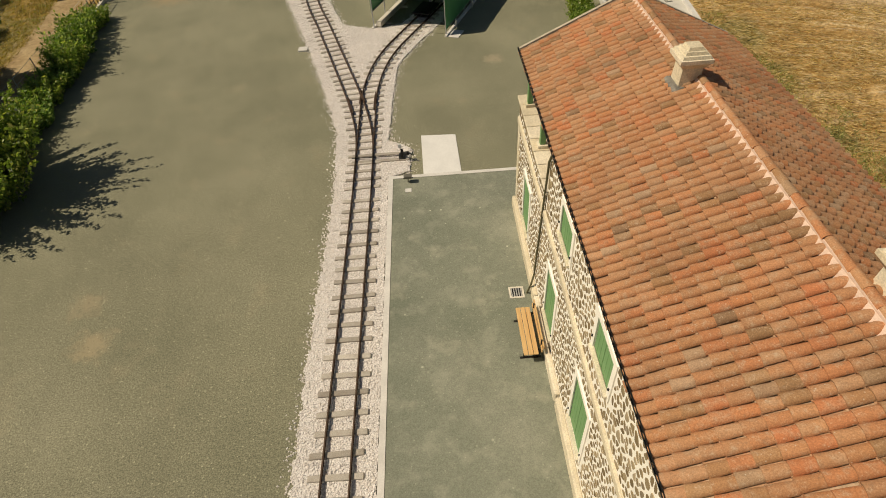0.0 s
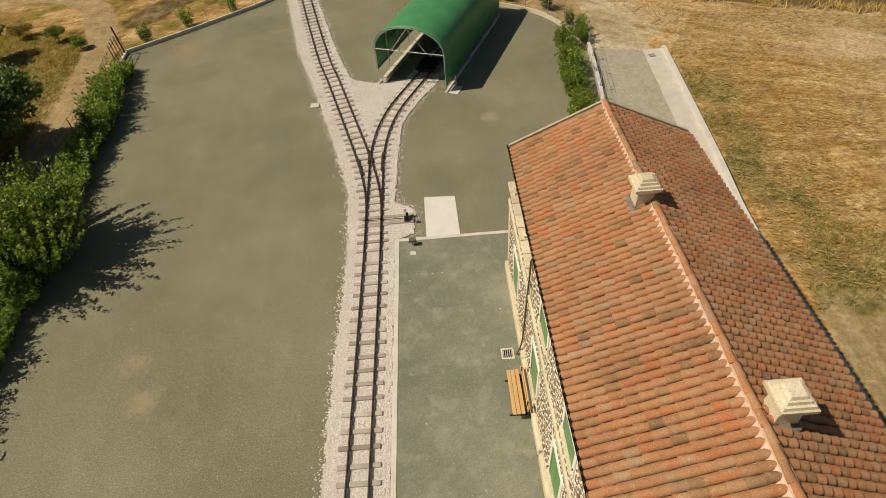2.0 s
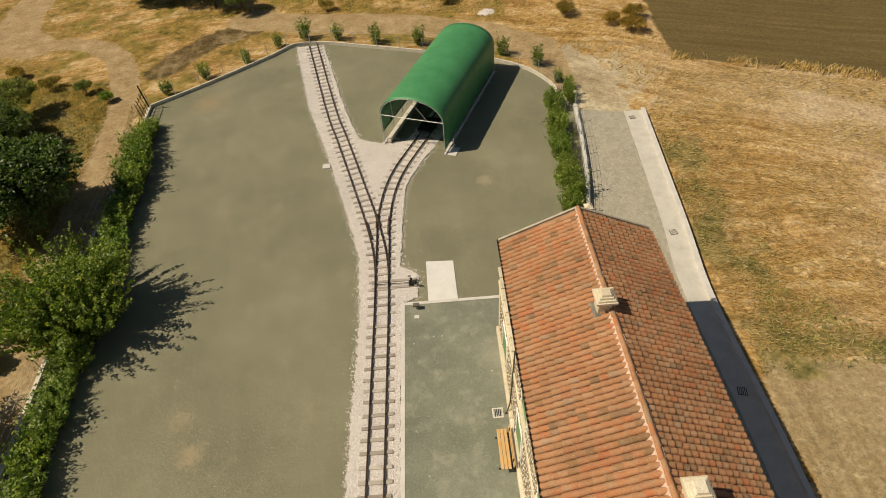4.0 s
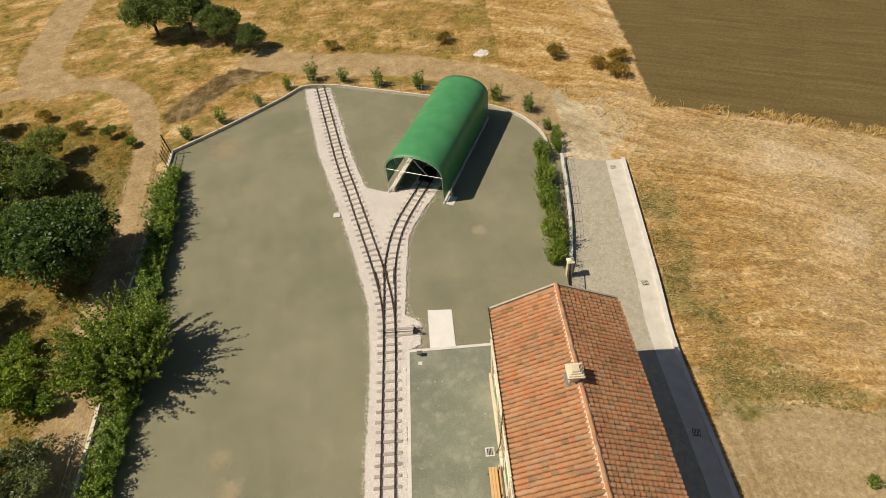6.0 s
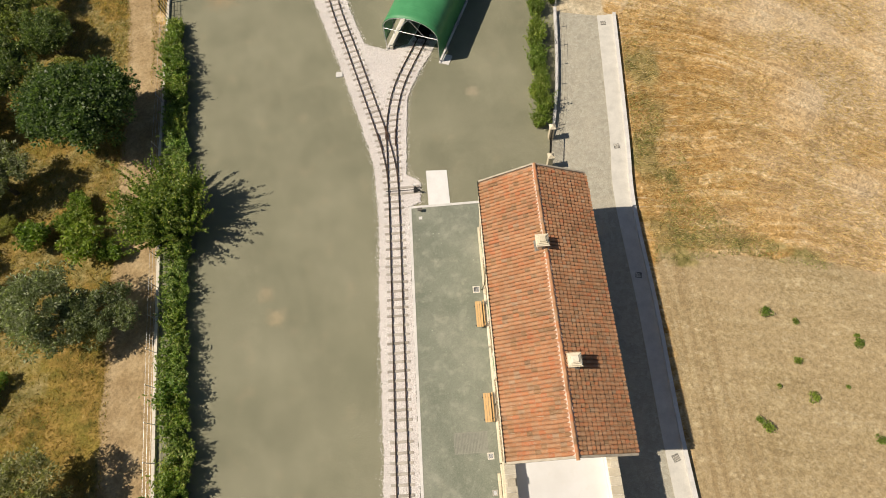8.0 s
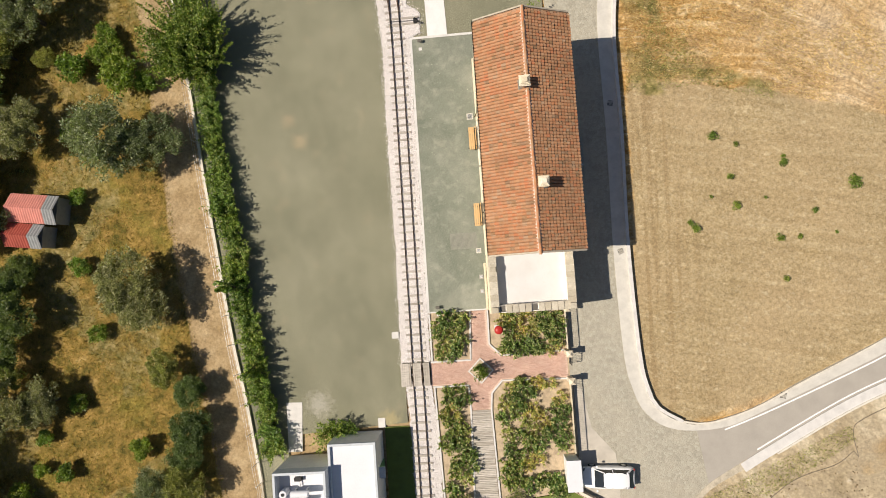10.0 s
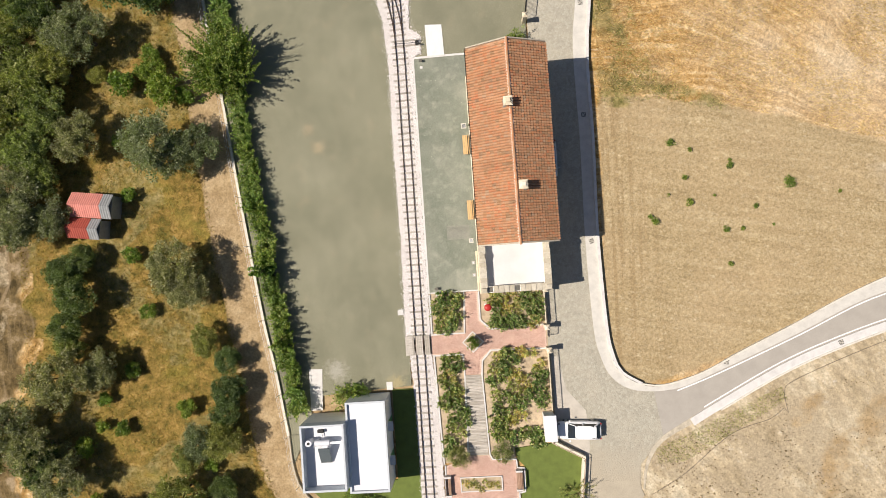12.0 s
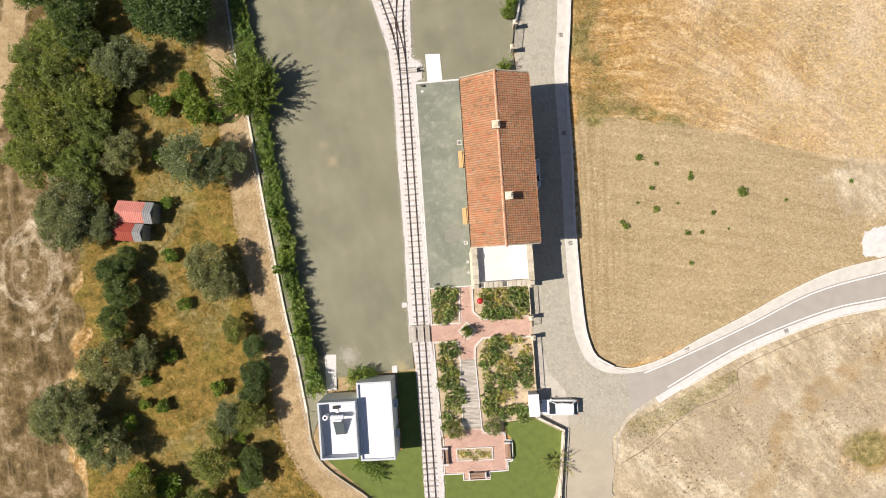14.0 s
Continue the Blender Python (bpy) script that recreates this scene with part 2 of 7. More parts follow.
    earth = n.ramp(n.noise(0.4, 8.0, None, 0.68), (0.38, (0.06, 0.043, 0.016)), (0.46, (0.115, 0.08, 0.032)), (0.54, (0.175, 0.124, 0.054)), (0.63, (0.33, 0.25, 0.15)))
    # tyre loops and long wheel ruts in the western field
    n.wander(0.3, 1.2)
    from_loop = n.node("VectorMath")
    from_loop.operation = "SUBTRACT"
    n.link(n.space, from_loop.inputs[0])
    from_loop.inputs[1].default_value = (-51.0, 4.0, 0.0)
    squash = n.node("VectorMath")
    squash.operation = "MULTIPLY"
    n.link(from_loop.outputs[0], squash.inputs[0])
    squash.inputs[1].default_value = (1.0, 0.72, 0.0)
    away = n.node("VectorMath")
    away.operation = "LENGTH"
    n.link(squash.outputs[0], away.inputs[0])
    rings = n.ramp(n.math("SINE", n.math("MULTIPLY", away.outputs["Value"], 5.2)), (0.3, 0.0), (0.9, 1.0))
    rings = n.math("MULTIPLY", rings, n.ramp(n.math("MULTIPLY", away.outputs["Value"], 0.1), (0.12, 0.0), (0.2, 0.8), (0.42, 0.8), (0.52, 0.0)))
    ruts = n.ramp(n.noise(1.1, 4.0, (1.0, 0.06, 1.0, 4.0)), (0.5, 0.0), (0.66, 0.6))
    earth = n.mix(n.math("MAXIMUM", rings, ruts), earth, (0.27, 0.20, 0.115))
    n.space = flat
    lush = n.ramp(n.noise(0.16, 5.0, None, 0.6), (0.5, 0.0), (0.66, 0.5))
    tawny = n.ramp(n.noise(0.8, 7.0, None, 0.7), (0.36, (0.085, 0.075, 0.017)), (0.46, (0.19, 0.135, 0.033)), (0.58, (0.305, 0.2, 0.056)), (0.7, (0.43, 0.31, 0.12)))
    tawny = n.mix(lush, tawny, (0.24, 0.215, 0.042))
    col = n.mix(weight(first.outputs[2]), straw, mown)
    col = n.mix(weight(second.outputs[0]), col, tawny)
    col = n.mix(weight(second.outputs[1]), col, weeds)
    col = n.mix(weight(first.outputs[1]), col, plough)
    col = n.mix(weight(second.outputs[2]), col, earth)
    col = n.mix(weight(first.outputs[0]), col, dirt)
    worn = n.ramp(n.noise(0.6, 7.0), (0.3, (0.285, 0.20, 0.102)), (0.5, (0.365, 0.265, 0.143)), (0.7, (0.46, 0.35, 0.205)))
    col = n.mix(weight(b.outputs["Alpha"]), col, worn)
    blades = n.noise(4.0, 8.0, None, 0.8)
    col = n.mix(1.0, col, n.ramp(blades, (0.32, 0.62), (0.5, 1.0), (0.68, 1.36)), "MULTIPLY")
    n.bump(n.math("ADD", blades, both), 0.1, 0.7)
    return n.done(col, 0.95, 0.0, 0.15)


def cobble():
    n = Nodes("cobbled_lane")
    n.world()
    tone = n.ramp(n.cells(4.2, "F1", "Color"), (0.2, (0.325, 0.302, 0.24)), (0.8, (0.415, 0.392, 0.318)))
    joint = n.ramp(n.cells(4.2, "DISTANCE_TO_EDGE"), (0.0, 0.0), (0.09, 1.0))
    col = n.mix(joint, (0.36, 0.33, 0.26), tone)
    col = n.mix(n.ramp(n.noise(0.6, 5.0), (0.45, 0.0), (0.75, 0.7)), col, (0.44, 0.40, 0.315))
    chalk = n.ramp(n.noise(2.4, 6.0, None, 0.7), (0.58, 0.0), (0.68, 0.55))
    col = n.mix(chalk, col, (0.50, 0.46, 0.38))
    place = n.node("SeparateXYZ")
    n.link(n.space, place.inputs[0])
    drift = n.math("ADD", n.math("MULTIPLY", n.math("ADD", place.outputs[1], 17.2), -0.22), n.math("MULTIPLY", n.math("SUBTRACT", n.noise(0.45, 6.0), 0.5), 1.6))
    col = n.mix(n.ramp(drift, (0.1, 0.0), (0.9, 0.95)), col, (0.40, 0.35, 0.265))
    col = n.mix(1.0, col, n.ramp(n.noise(18.0, 4.0), (0.36, 0.75), (0.64, 1.25)), "MULTIPLY")
    n.bump(joint, 0.01)
    return n.done(col, 0.9)


def roof_membrane():
    n = Nodes("white_roof_coating")
    col = n.ramp(n.noise(0.5, 5.0), (0.3, (0.57, 0.555, 0.53)), (0.6, (0.63, 0.62, 0.605)))
    col = n.mix(n.ramp(n.noise(2.5, 6.0), (0.6, 0.0), (0.8, 0.5)), col, (0.56, 0.53, 0.48))
    return n.done(col, 0.75)


def boards():
    n = Nodes("weathered_boards")
    one = n.node("ObjectInfo").outputs["Random"]
    col = n.ramp(one, (0.0, (0.38, 0.34, 0.285)), (0.5, (0.46, 0.42, 0.36)), (1.0, (0.54, 0.49, 0.43)))
    n.world()
    grain = n.noise(12.0, 5.0, (0.15, 1.0, 1.0))
    col = n.mix(1.0, col, n.ramp(grain, (0.3, 0.72), (0.7, 1.2)), "MULTIPLY")
    n.bump(grain, 0.004)
    return n.done(col, 0.85)


def wood(name, a, b, along=(1.0, 0.08, 1.0), rough=0.6):
    n = Nodes(name)
    grain = n.noise(14.0, 5.0, along)
    col = n.ramp(grain, (0.3, a), (0.65, b))
    n.bump(grain, 0.002)
    return n.done(col, rough)


def ballast_stone():
    n = Nodes("white_ballast")
    n.world()
    tone = n.ramp(n.cells(25.0, "F1", "Color"), (0.1, (0.62, 0.565, 0.53)), (0.5, (0.74, 0.695, 0.665)), (0.9, (0.81, 0.775, 0.755)))
    # shade between the stones is put into the colour; the same pattern drives the bump
    gap = n.ramp(n.cells(25.0, "F1", "Distance"), (0.45, 1.0), (0.85, 0.5))
    col = n.mix(1.0, tone, gap, "MULTIPLY")
    col = n.mix(n.ramp(n.noise(0.9, 5.0), (0.52, 0.0), (0.8, 0.22)), col, (0.60, 0.53, 0.47))
    n.bump(gap, 0.03)
    return n.done(col, 0.9)


def canvas():
    n = Nodes("green_canvas")
    folds = n.noise(0.6, 3.0, (0.4, 5.0, 1.0))
    col = n.ramp(n.noise(0.8, 5.0), (0.3, (0.048, 0.225, 0.088)), (0.7, (0.07, 0.285, 0.118)))
    n.bump(folds, 0.03)
    return n.done(col, 0.5, 0.0, 0.4)


M = dict(
    land=ground_cover(), cobble=cobble(), membrane=roof_membrane(), boards=boards(), ballast=ballast_stone(), canvas=canvas(),
    yard=gravel("yard_gravel", (0.183, 0.180, 0.121), (0.21, 0.204, 0.138), (0.244, 0.235, 0.162), (0.31, 0.264, 0.172),
                stains=((-13.45, 13.45, 1.3, (0.34, 0.28, 0.175)), (-13.0, -9.7, 2.0, (0.38, 0.36, 0.30)), (-6.9, -11.3, 1.6, (0.38, 0.32, 0.17)), (-14.4, 15.4, 1.2, (0.30, 0.255, 0.165)), (2.9, 33.0, 1.0, (0.34, 0.29, 0.2)), (-21.0, 47.5, 3.0, (0.30, 0.235, 0.14)))),
    platform=gravel("platform_gravel", (0.165, 0.180, 0.138), (0.20, 0.212, 0.165), (0.28, 0.282, 0.225), (0.33, 0.305, 0.225), 26.0, bloom=0.7, loose=0.07),
    apron=plain("dusty_apron", (0.47, 0.43, 0.365), 0.9, vary=0.16, scale=0.9),
    worn_concrete=plain("dusty_concrete", (0.46, 0.405, 0.31), 0.9, vary=0.3, scale=1.6),
    gutter=plain("gutter_concrete", (0.55, 0.525, 0.47), 0.85, vary=0.12, scale=1.2),
    dust=plain("lane_dust", (0.40, 0.35, 0.265), 0.95, vary=0.12, scale=0.5, bump=0.02),
    concrete=plain("pale_concrete", (0.60, 0.58, 0.55), 0.85, vary=0.12, scale=1.5),
    slab=plain("white_concrete", (0.68, 0.67, 0.65), 0.85, vary=0.07, scale=1.2),
    kerb=plain("kerb_concrete", (0.60, 0.56, 0.48), 0.85, vary=0.15, scale=2.5),
    asphalt=plain("worn_asphalt", (0.365, 0.335, 0.29), 0.9, vary=0.08, scale=0.8),
    paint=plain("road_paint", (0.80, 0.79, 0.76), 0.7, vary=0.08, scale=5.0),
    sleeper=pieces("sleeper_concrete", ((0.0, (0.32, 0.29, 0.25)), (0.5, (0.42, 0.385, 0.335)), (1.0, (0.51, 0.47, 0.415))), 0.9, (0.2, 0.15, 0.11), 0.4),
    rail=plain("rusty_rail", (0.085, 0.052, 0.034), 0.6, 0.2, vary=0.3, scale=6.0),
    iron=plain("black_iron", (0.028, 0.027, 0.026), 0.5, 0.4, vary=0.2),
    steel=plain("galvanised_steel", (0.55, 0.56, 0.56), 0.45, 0.6, vary=0.1),
    tile=pieces("clay_tiles", ((0.0, (0.46, 0.172, 0.077)), (0.14, (0.42, 0.194, 0.092)), (0.3, (0.445, 0.232, 0.117)), (0.46, (0.38, 0.188, 0.094)), (0.6, (0.45, 0.255, 0.14)), (0.72, (0.46, 0.194, 0.087)), (0.84, (0.36, 0.195, 0.095)), (0.92, (0.26, 0.15, 0.075)), (0.955, (0.43, 0.28, 0.175)), (0.97, (0.23, 0.135, 0.075)), (0.985, (0.42, 0.24, 0.12)), (1.0, (0.50, 0.17, 0.07))), 0.88, (0.41, 0.28, 0.18), 0.6, 5.0, 0.008, 0.9),
    pan=pieces("clay_pans", ((0.0, (0.38, 0.20, 0.11)), (0.5, (0.43, 0.25, 0.145)), (1.0, (0.47, 0.33, 0.22))), 0.92, (0.38, 0.25, 0.155), 0.5, 3.0, 0.008),
    mortar=plain("pink_mortar", (0.64, 0.47, 0.375), 0.9, vary=0.15, scale=3.0),
    flashing=plain("dark_flashing", (0.20, 0.185, 0.16), 0.9, vary=0.4, scale=5.0),
    verge=plain("grey_mortar", (0.42, 0.37, 0.29), 0.9, vary=0.2, scale=3.0),
    pointing=plain("white_pointing", (0.89, 0.85, 0.77), 0.9, vary=0.06, scale=2.0, bump=0.01),
    rubble=pieces("brown_rubble", ((0.0, (0.16, 0.115, 0.06)), (0.3, (0.235, 0.175, 0.098)), (0.6, (0.31, 0.24, 0.14)), (0.85, (0.42, 0.34, 0.23)), (1.0, (0.22, 0.175, 0.115))), 0.9, (0.19, 0.14, 0.08), 0.4, 5.0, 0.01),
    limestone=pieces("cream_limestone", ((0.0, (0.60, 0.52, 0.375)), (0.5, (0.66, 0.585, 0.44)), (1.0, (0.72, 0.65, 0.52))), 0.85, (0.43, 0.36, 0.25), 0.45, 3.0),
    shutter=plain("green_shutter_paint", (0.165, 0.325, 0.135), 0.5, vary=0.08, scale=4.0),
    pipe=plain("dark_gutter_paint", (0.10, 0.09, 0.045), 0.5, vary=0.1),
    bench=wood("varnished_pine", (0.50, 0.30, 0.12), (0.64, 0.42, 0.20)),
    bench_dark=wood("brown_slats", (0.22, 0.13, 0.08), (0.36, 0.24, 0.16), (0.08, 1.0, 1.0)),
    paving=pieces("pink_paving", ((0.0, (0.43, 0.265, 0.205)), (0.5, (0.48, 0.305, 0.24)), (1.0, (0.53, 0.355, 0.285))), 0.88, (0.5, 0.36, 0.28), 0.4, 1.5),
    soil=plain("bed_soil", (0.46, 0.36, 0.245), 0.95, vary=0.3, scale=2.0, bump=0.03),
    lawn=plain("short_lawn", (0.125, 0.16, 0.035), 0.9, vary=0.16, scale=1.3, bump=0.03),
    hut_wall=plain("white_render", (0.72, 0.71, 0.68), 0.85, vary=0.06),
    hut_edge=plain("grey_parapet_coating", (0.50, 0.53, 0.55), 0.8, vary=0.1),
    hut_roof=plain("bright_roof_coating", (0.68, 0.68, 0.70), 0.7, vary=0.05, scale=0.7),
    glass=plain("dark_glass", (0.02, 0.025, 0.03), 0.08, vary=0.05, spec=0.6),
    panel=plain("solar_glass", (0.10, 0.115, 0.115), 0.15, vary=0.05, spec=0.6),
    car_white=plain("white_car_paint", (0.80, 0.80, 0.80), 0.25, vary=0.02, spec=0.5),
    rubber=plain("tyre_rubber", (0.02, 0.02, 0.02), 0.8),
    red=plain("red_paint", (0.40, 0.028, 0.022), 0.4, vary=0.08),
    red_tin=plain("red_sheet_roof", (0.60, 0.235, 0.185), 0.6, vary=0.15, scale=1.5),
    hose=plain("faded_hose", (0.19, 0.16, 0.12), 0.8),
    coping=pieces("weathered_coping", ((0.0, (0.43, 0.38, 0.285)), (0.5, (0.49, 0.44, 0.34)), (1.0, (0.56, 0.51, 0.41))), 0.9, (0.33, 0.28, 0.2), 0.5, 3.0),
    grid=plain("grey_grid_bars", (0.25, 0.245, 0.205), 0.8, vary=0.15),
    lead=plain("grey_lamp_housing", (0.13, 0.12, 0.10), 0.6, vary=0.15),
    dark_tin=plain("dark_red_sheet_roof", (0.34, 0.075, 0.05), 0.6, vary=0.2, scale=1.5),
    grey_tin=plain("grey_sheet_wall", (0.27, 0.275, 0.27), 0.6, vary=0.15),
    bark=plain("bark", (0.13, 0.095, 0.06), 0.95, vary=0.3, scale=8.0, bump=0.02),
    hedge=leaves("hedge_leaves", (0.0, (0.103, 0.172, 0.034)), (0.5, (0.218, 0.31, 0.069)), (0.85, (0.368, 0.437, 0.115)), (1.0, (0.517, 0.494, 0.172))),
    mulberry=leaves("mulberry_leaves", (0.0, (0.084, 0.137, 0.025)), (0.5, (0.171, 0.241, 0.052)), (0.85, (0.301, 0.357, 0.087)), (1.0, (0.476, 0.448, 0.147))),
    olive=leaves("olive_leaves", (0.0, (0.15, 0.16, 0.075)), (0.5, (0.27, 0.278, 0.148)), (1.0, (0.45, 0.45, 0.275))),
    dark=leaves("fig_leaves", (0.0, (0.07, 0.105, 0.034)), (0.6, (0.145, 0.20, 0.072)), (1.0, (0.28, 0.33, 0.135))),
    fresh=leaves("fresh_leaves", (0.0, (0.127, 0.19, 0.03)), (0.6, (0.218, 0.305, 0.057)), (1.0, (0.368, 0.402, 0.103))),
    rose=leaves("rose_leaves", (0.0, (0.096, 0.153, 0.0396)), (0.45, (0.203, 0.294, 0.0847)), (0.75, (0.407, 0.452, 0.169)), (0.95, (0.633, 0.565, 0.271)), (0.975, (0.791, 0.701, 0.542)), (1.0, (0.588, 0.226, 0.124))),
    rose_gold=leaves("yellowed_rose_leaves", (0.0, (0.224, 0.269, 0.0728)), (0.3, (0.414, 0.431, 0.14)), (0.65, (0.627, 0.56, 0.235)), (0.9, (0.739, 0.594, 0.314)), (1.0, (0.56, 0.28, 0.146))),
    dry=leaves("dry_grass", (0.0, (0.42, 0.28, 0.11)), (0.5, (0.58, 0.43, 0.21)), (1.0, (0.72, 0.58, 0.36))),
    scrub=leaves("scrub_leaves", (0.0, (0.157, 0.174, 0.054)), (0.5, (0.302, 0.319, 0.106)), (1.0, (0.493, 0.47, 0.207))),
    tawny=leaves("tawny_grass", (0.0, (0.19, 0.135, 0.03)), (0.5, (0.34, 0.235, 0.052)), (0.9, (0.47, 0.325, 0.095)), (1.0, (0.23, 0.235, 0.05))),
)


# ---------- building blocks ----------
from mathutils.geometry import delaunay_2d_cdt

rng = np.random.default_rng(7)


def mesh_of(name, verts, faces, mat, smooth=False):
    me = bpy.data.meshes.new(name)
    me.from_pydata([tuple(v) for v in verts], [], [tuple(f) for f in faces])
    me.materials.append(mat)
    if smooth:
        me.polygons.foreach_set("use_smooth", [True] * len(me.polygons))
    me.update()
    return me


def bm_mesh(name, bm, mat, smooth=False):
    me = bpy.data.meshes.new(name)
    bmesh.ops.recalc_face_normals(bm, faces=bm.faces)
    bm.to_mesh(me)
    bm.free()
    me.materials.append(mat)
    if smooth:
        me.polygons.foreach_set("use_smooth", [True] * len(me.polygons))
    return me


def put(name, me, parent=None, m=None, label="", category="", group="", kind=""):
    ob = new(name, me)
    if parent:
        ob.parent = parent
    if m is not None:
        ob.matrix_local = m
    return tagged(ob, label, category, group, kind)


def part(name, bm, mat, parent, label="", smooth=False):
    return put(name, bm_mesh(name, bm, mat, smooth), parent, label=label)


def thing(name, at=(0, 0, 0), turn=0.0, label="", category="", group="", kind=""):
    ob = new(name)
    ob.matrix_world = pose(*at, 0, 0, turn)
    return tagged(ob, label, category, group, kind)


def box(bm, x0, x1, y0, y1, z0, z1, bevel=0.0):
    made = bmesh.ops.create_cube(bm, size=1.0, matrix=Matrix.Translation(((x0 + x1) / 2, (y0 + y1) / 2, (z0 + z1) / 2)) @ Matrix.Diagonal((abs(x1 - x0), abs(y1 - y0), abs(z1 - z0), 1)))
    if bevel:
        edges = list({e for v in made["verts"] for e in v.link_edges})
        bmesh.ops.bevel(bm, geom=edges, offset=bevel, segments=1, affect="EDGES", profile=0.5)
    return bm


def boxes(*rows, bevel=0.0):
    bm = bmesh.new()
    for r in rows:
        box(bm, *r, bevel=bevel)
    return bm


def rod(bm, a, b, r, r2=None, n=8):
    a, b = Vector(a), Vector(b)
    m = Matrix.Translation((a + b) / 2) @ (b - a).to_track_quat("Z", "Y").to_matrix().to_4x4()
    bmesh.ops.create_cone(bm, cap_ends=True, segments=n, radius1=r, radius2=r if r2 is None else r2, depth=(b - a).length, matrix=m)
    return bm


def dense(pts, step, closed=False, smooth=True):
    """Points at even steps along a line; smooth rounds it through the given ones."""
    p = [np.array(q, float) for q in pts]
    out = []
    n = len(p)
    for i in range(n if closed else n - 1):
        a, b = p[i], p[(i + 1) % n]
        before = p[i - 1] if (i or closed) else a
        after = p[(i + 2) % n] if (closed or i + 2 < n) else b
        k = max(1, int(np.linalg.norm(b - a) / step))
        for j in range(k):
            s = j / k
            if smooth:
                out.append(0.5 * (2 * a + (b - before) * s + (2 * before - 5 * a + 4 * b - after) * s * s + (3 * a - before - 3 * b + after) * s ** 3))
            else:
                out.append(a + (b - a) * s)
    if not closed:
        out.append(p[-1])
    return out


def ragged(pts, step, jitter, closed=True, smooth=False):
    return [q + rng.normal(0, jitter, 2) for q in dense(pts, step, closed, smooth)]


def slab(outline, z0, z1):
    """A solid plate over an outline in plan."""
    n = len(outline)
    flat, _, tris, *_ = delaunay_2d_cdt([Vector((float(x), float(y))) for x, y in outline], [(i, (i + 1) % n) for i in range(n)], [], 1, 1e-5)
    bm = bmesh.new()
    top = [bm.verts.new((*p, z1)) for p in flat]
    for f in tris:
        bm.faces.new([top[i] for i in f])
    rim = [e for e in bm.edges if len(e.link_faces) == 1]
    low = {}
    for e in rim:
        for v in e.verts:
            if v not in low:
                low[v] = bm.verts.new((v.co.x, v.co.y, z0))
    for e in rim:
        a, b = e.verts
        bm.faces.new((a, b, low[b], low[a]))
    return bm


def between(a, b, z0, z1, step=0.7):
    """A solid plate between two lines that run side by side."""
    a, b = dense(a, 0.3), dense(b, 0.3)
    n = int(length(a) / step)
    pa = [at_distance(a, length(a) * k / n * 0.9999)[0] for k in range(n + 1)]
    pb = [at_distance(b, length(b) * k / n * 0.9999)[0] for k in range(n + 1)]
    bm = bmesh.new()
    rings = [[bm.verts.new((*q, z)) for q, z in ((u, z0), (u, z1), (v, z1), (v, z0))] for u, v in zip(pa, pb)]
    for r, s in zip(rings, rings[1:]):
        for i in range(4):
            bm.faces.new((r[i], r[(i + 1) % 4], s[(i + 1) % 4], s[i]))
    bm.faces.new(rings[0])
    bm.faces.new(rings[-1][::-1])
    return bm


def side(line, off):
    """A line moved sideways (to its left) in plan."""
    p = np.array(line, float)
    d = np.gradient(p, axis=0)
    d /= np.linalg.norm(d, axis=1, keepdims=True) + 1e-9
    return p + np.stack([-d[:, 1], d[:, 0]], 1) * off


def ribbon(line, left, right, z0, z1):
    """A solid band along a line, from left to right of it."""
    a, b = side(line, left), side(line, right)
    bm = bmesh.new()
    rings = [[bm.verts.new((*q, z)) for q, z in ((u, z0), (u, z1), (v, z1), (v, z0))] for u, v in zip(a, b)]
    for r, s in zip(rings, rings[1:]):
        for i in range(4):
            bm.faces.new((r[i], r[(i + 1) % 4], s[(i + 1) % 4], s[i]))
    bm.faces.new(rings[0])
    bm.faces.new(rings[-1][::-1])
    return bm


def sweep(line, section, z):
    """A section (offset, height) swept along a line in plan."""
    bm = bmesh.new()
    rings = [[bm.verts.new((*q, z + h)) for q, h in zip(r, (h for _, h in section))] for r in np.stack([side(line, o) for o, _ in section], 1)]
    k = len(section)
    for r, s in zip(rings, rings[1:]):
        for i in range(k):
            bm.faces.new((r[i], r[(i + 1) % k], s[(i + 1) % k], s[i]))
    bm.faces.new(rings[0])
    bm.faces.new(rings[-1][::-1])
    return bm


def at_distance(line, d):
    """Place and heading (radians from +y) at a distance along a line."""
    p = np.array(line, float)
    seg = np.linalg.norm(np.diff(p, axis=0), axis=1)
    run = np.concatenate([[0], np.cumsum(seg)])
    i = int(min(max(np.searchsorted(run, d) - 1, 0), len(seg) - 1))
    q = p[i] + (p[i + 1] - p[i]) * (d - run[i]) / seg[i]
    v = p[i + 1] - p[i]
    return q, math.atan2(-v[0], v[1])


def length(line):
    return float(np.linalg.norm(np.diff(np.array(line, float), axis=0), axis=1).sum())


def inside(px, py, outline):
    px, py = np.asarray(px), np.asarray(py)
    hit = np.zeros(px.shape, bool)
    for (x0, y0), (x1, y1) in zip(outline, list(outline[1:]) + [outline[0]]):
        cross = ((y0 > py) != (y1 > py)) & (px < (x1 - x0) * (py - y0) / (y1 - y0 + 1e-12) + x0)
        hit ^= cross
    return hit


def to_line(px, py, line):
    """Distance in plan from points to a line."""
    best = np.full(np.shape(px), 1e9)
    for (x0, y0), (x1, y1) in zip(line, line[1:]):
        dx, dy = x1 - x0, y1 - y0
        s = np.clip(((px - x0) * dx + (py - y0) * dy) / (dx * dx + dy * dy + 1e-12), 0, 1)
        best = np.minimum(best, np.hypot(px - x0 - s * dx, py - y0 - s * dy))
    return best


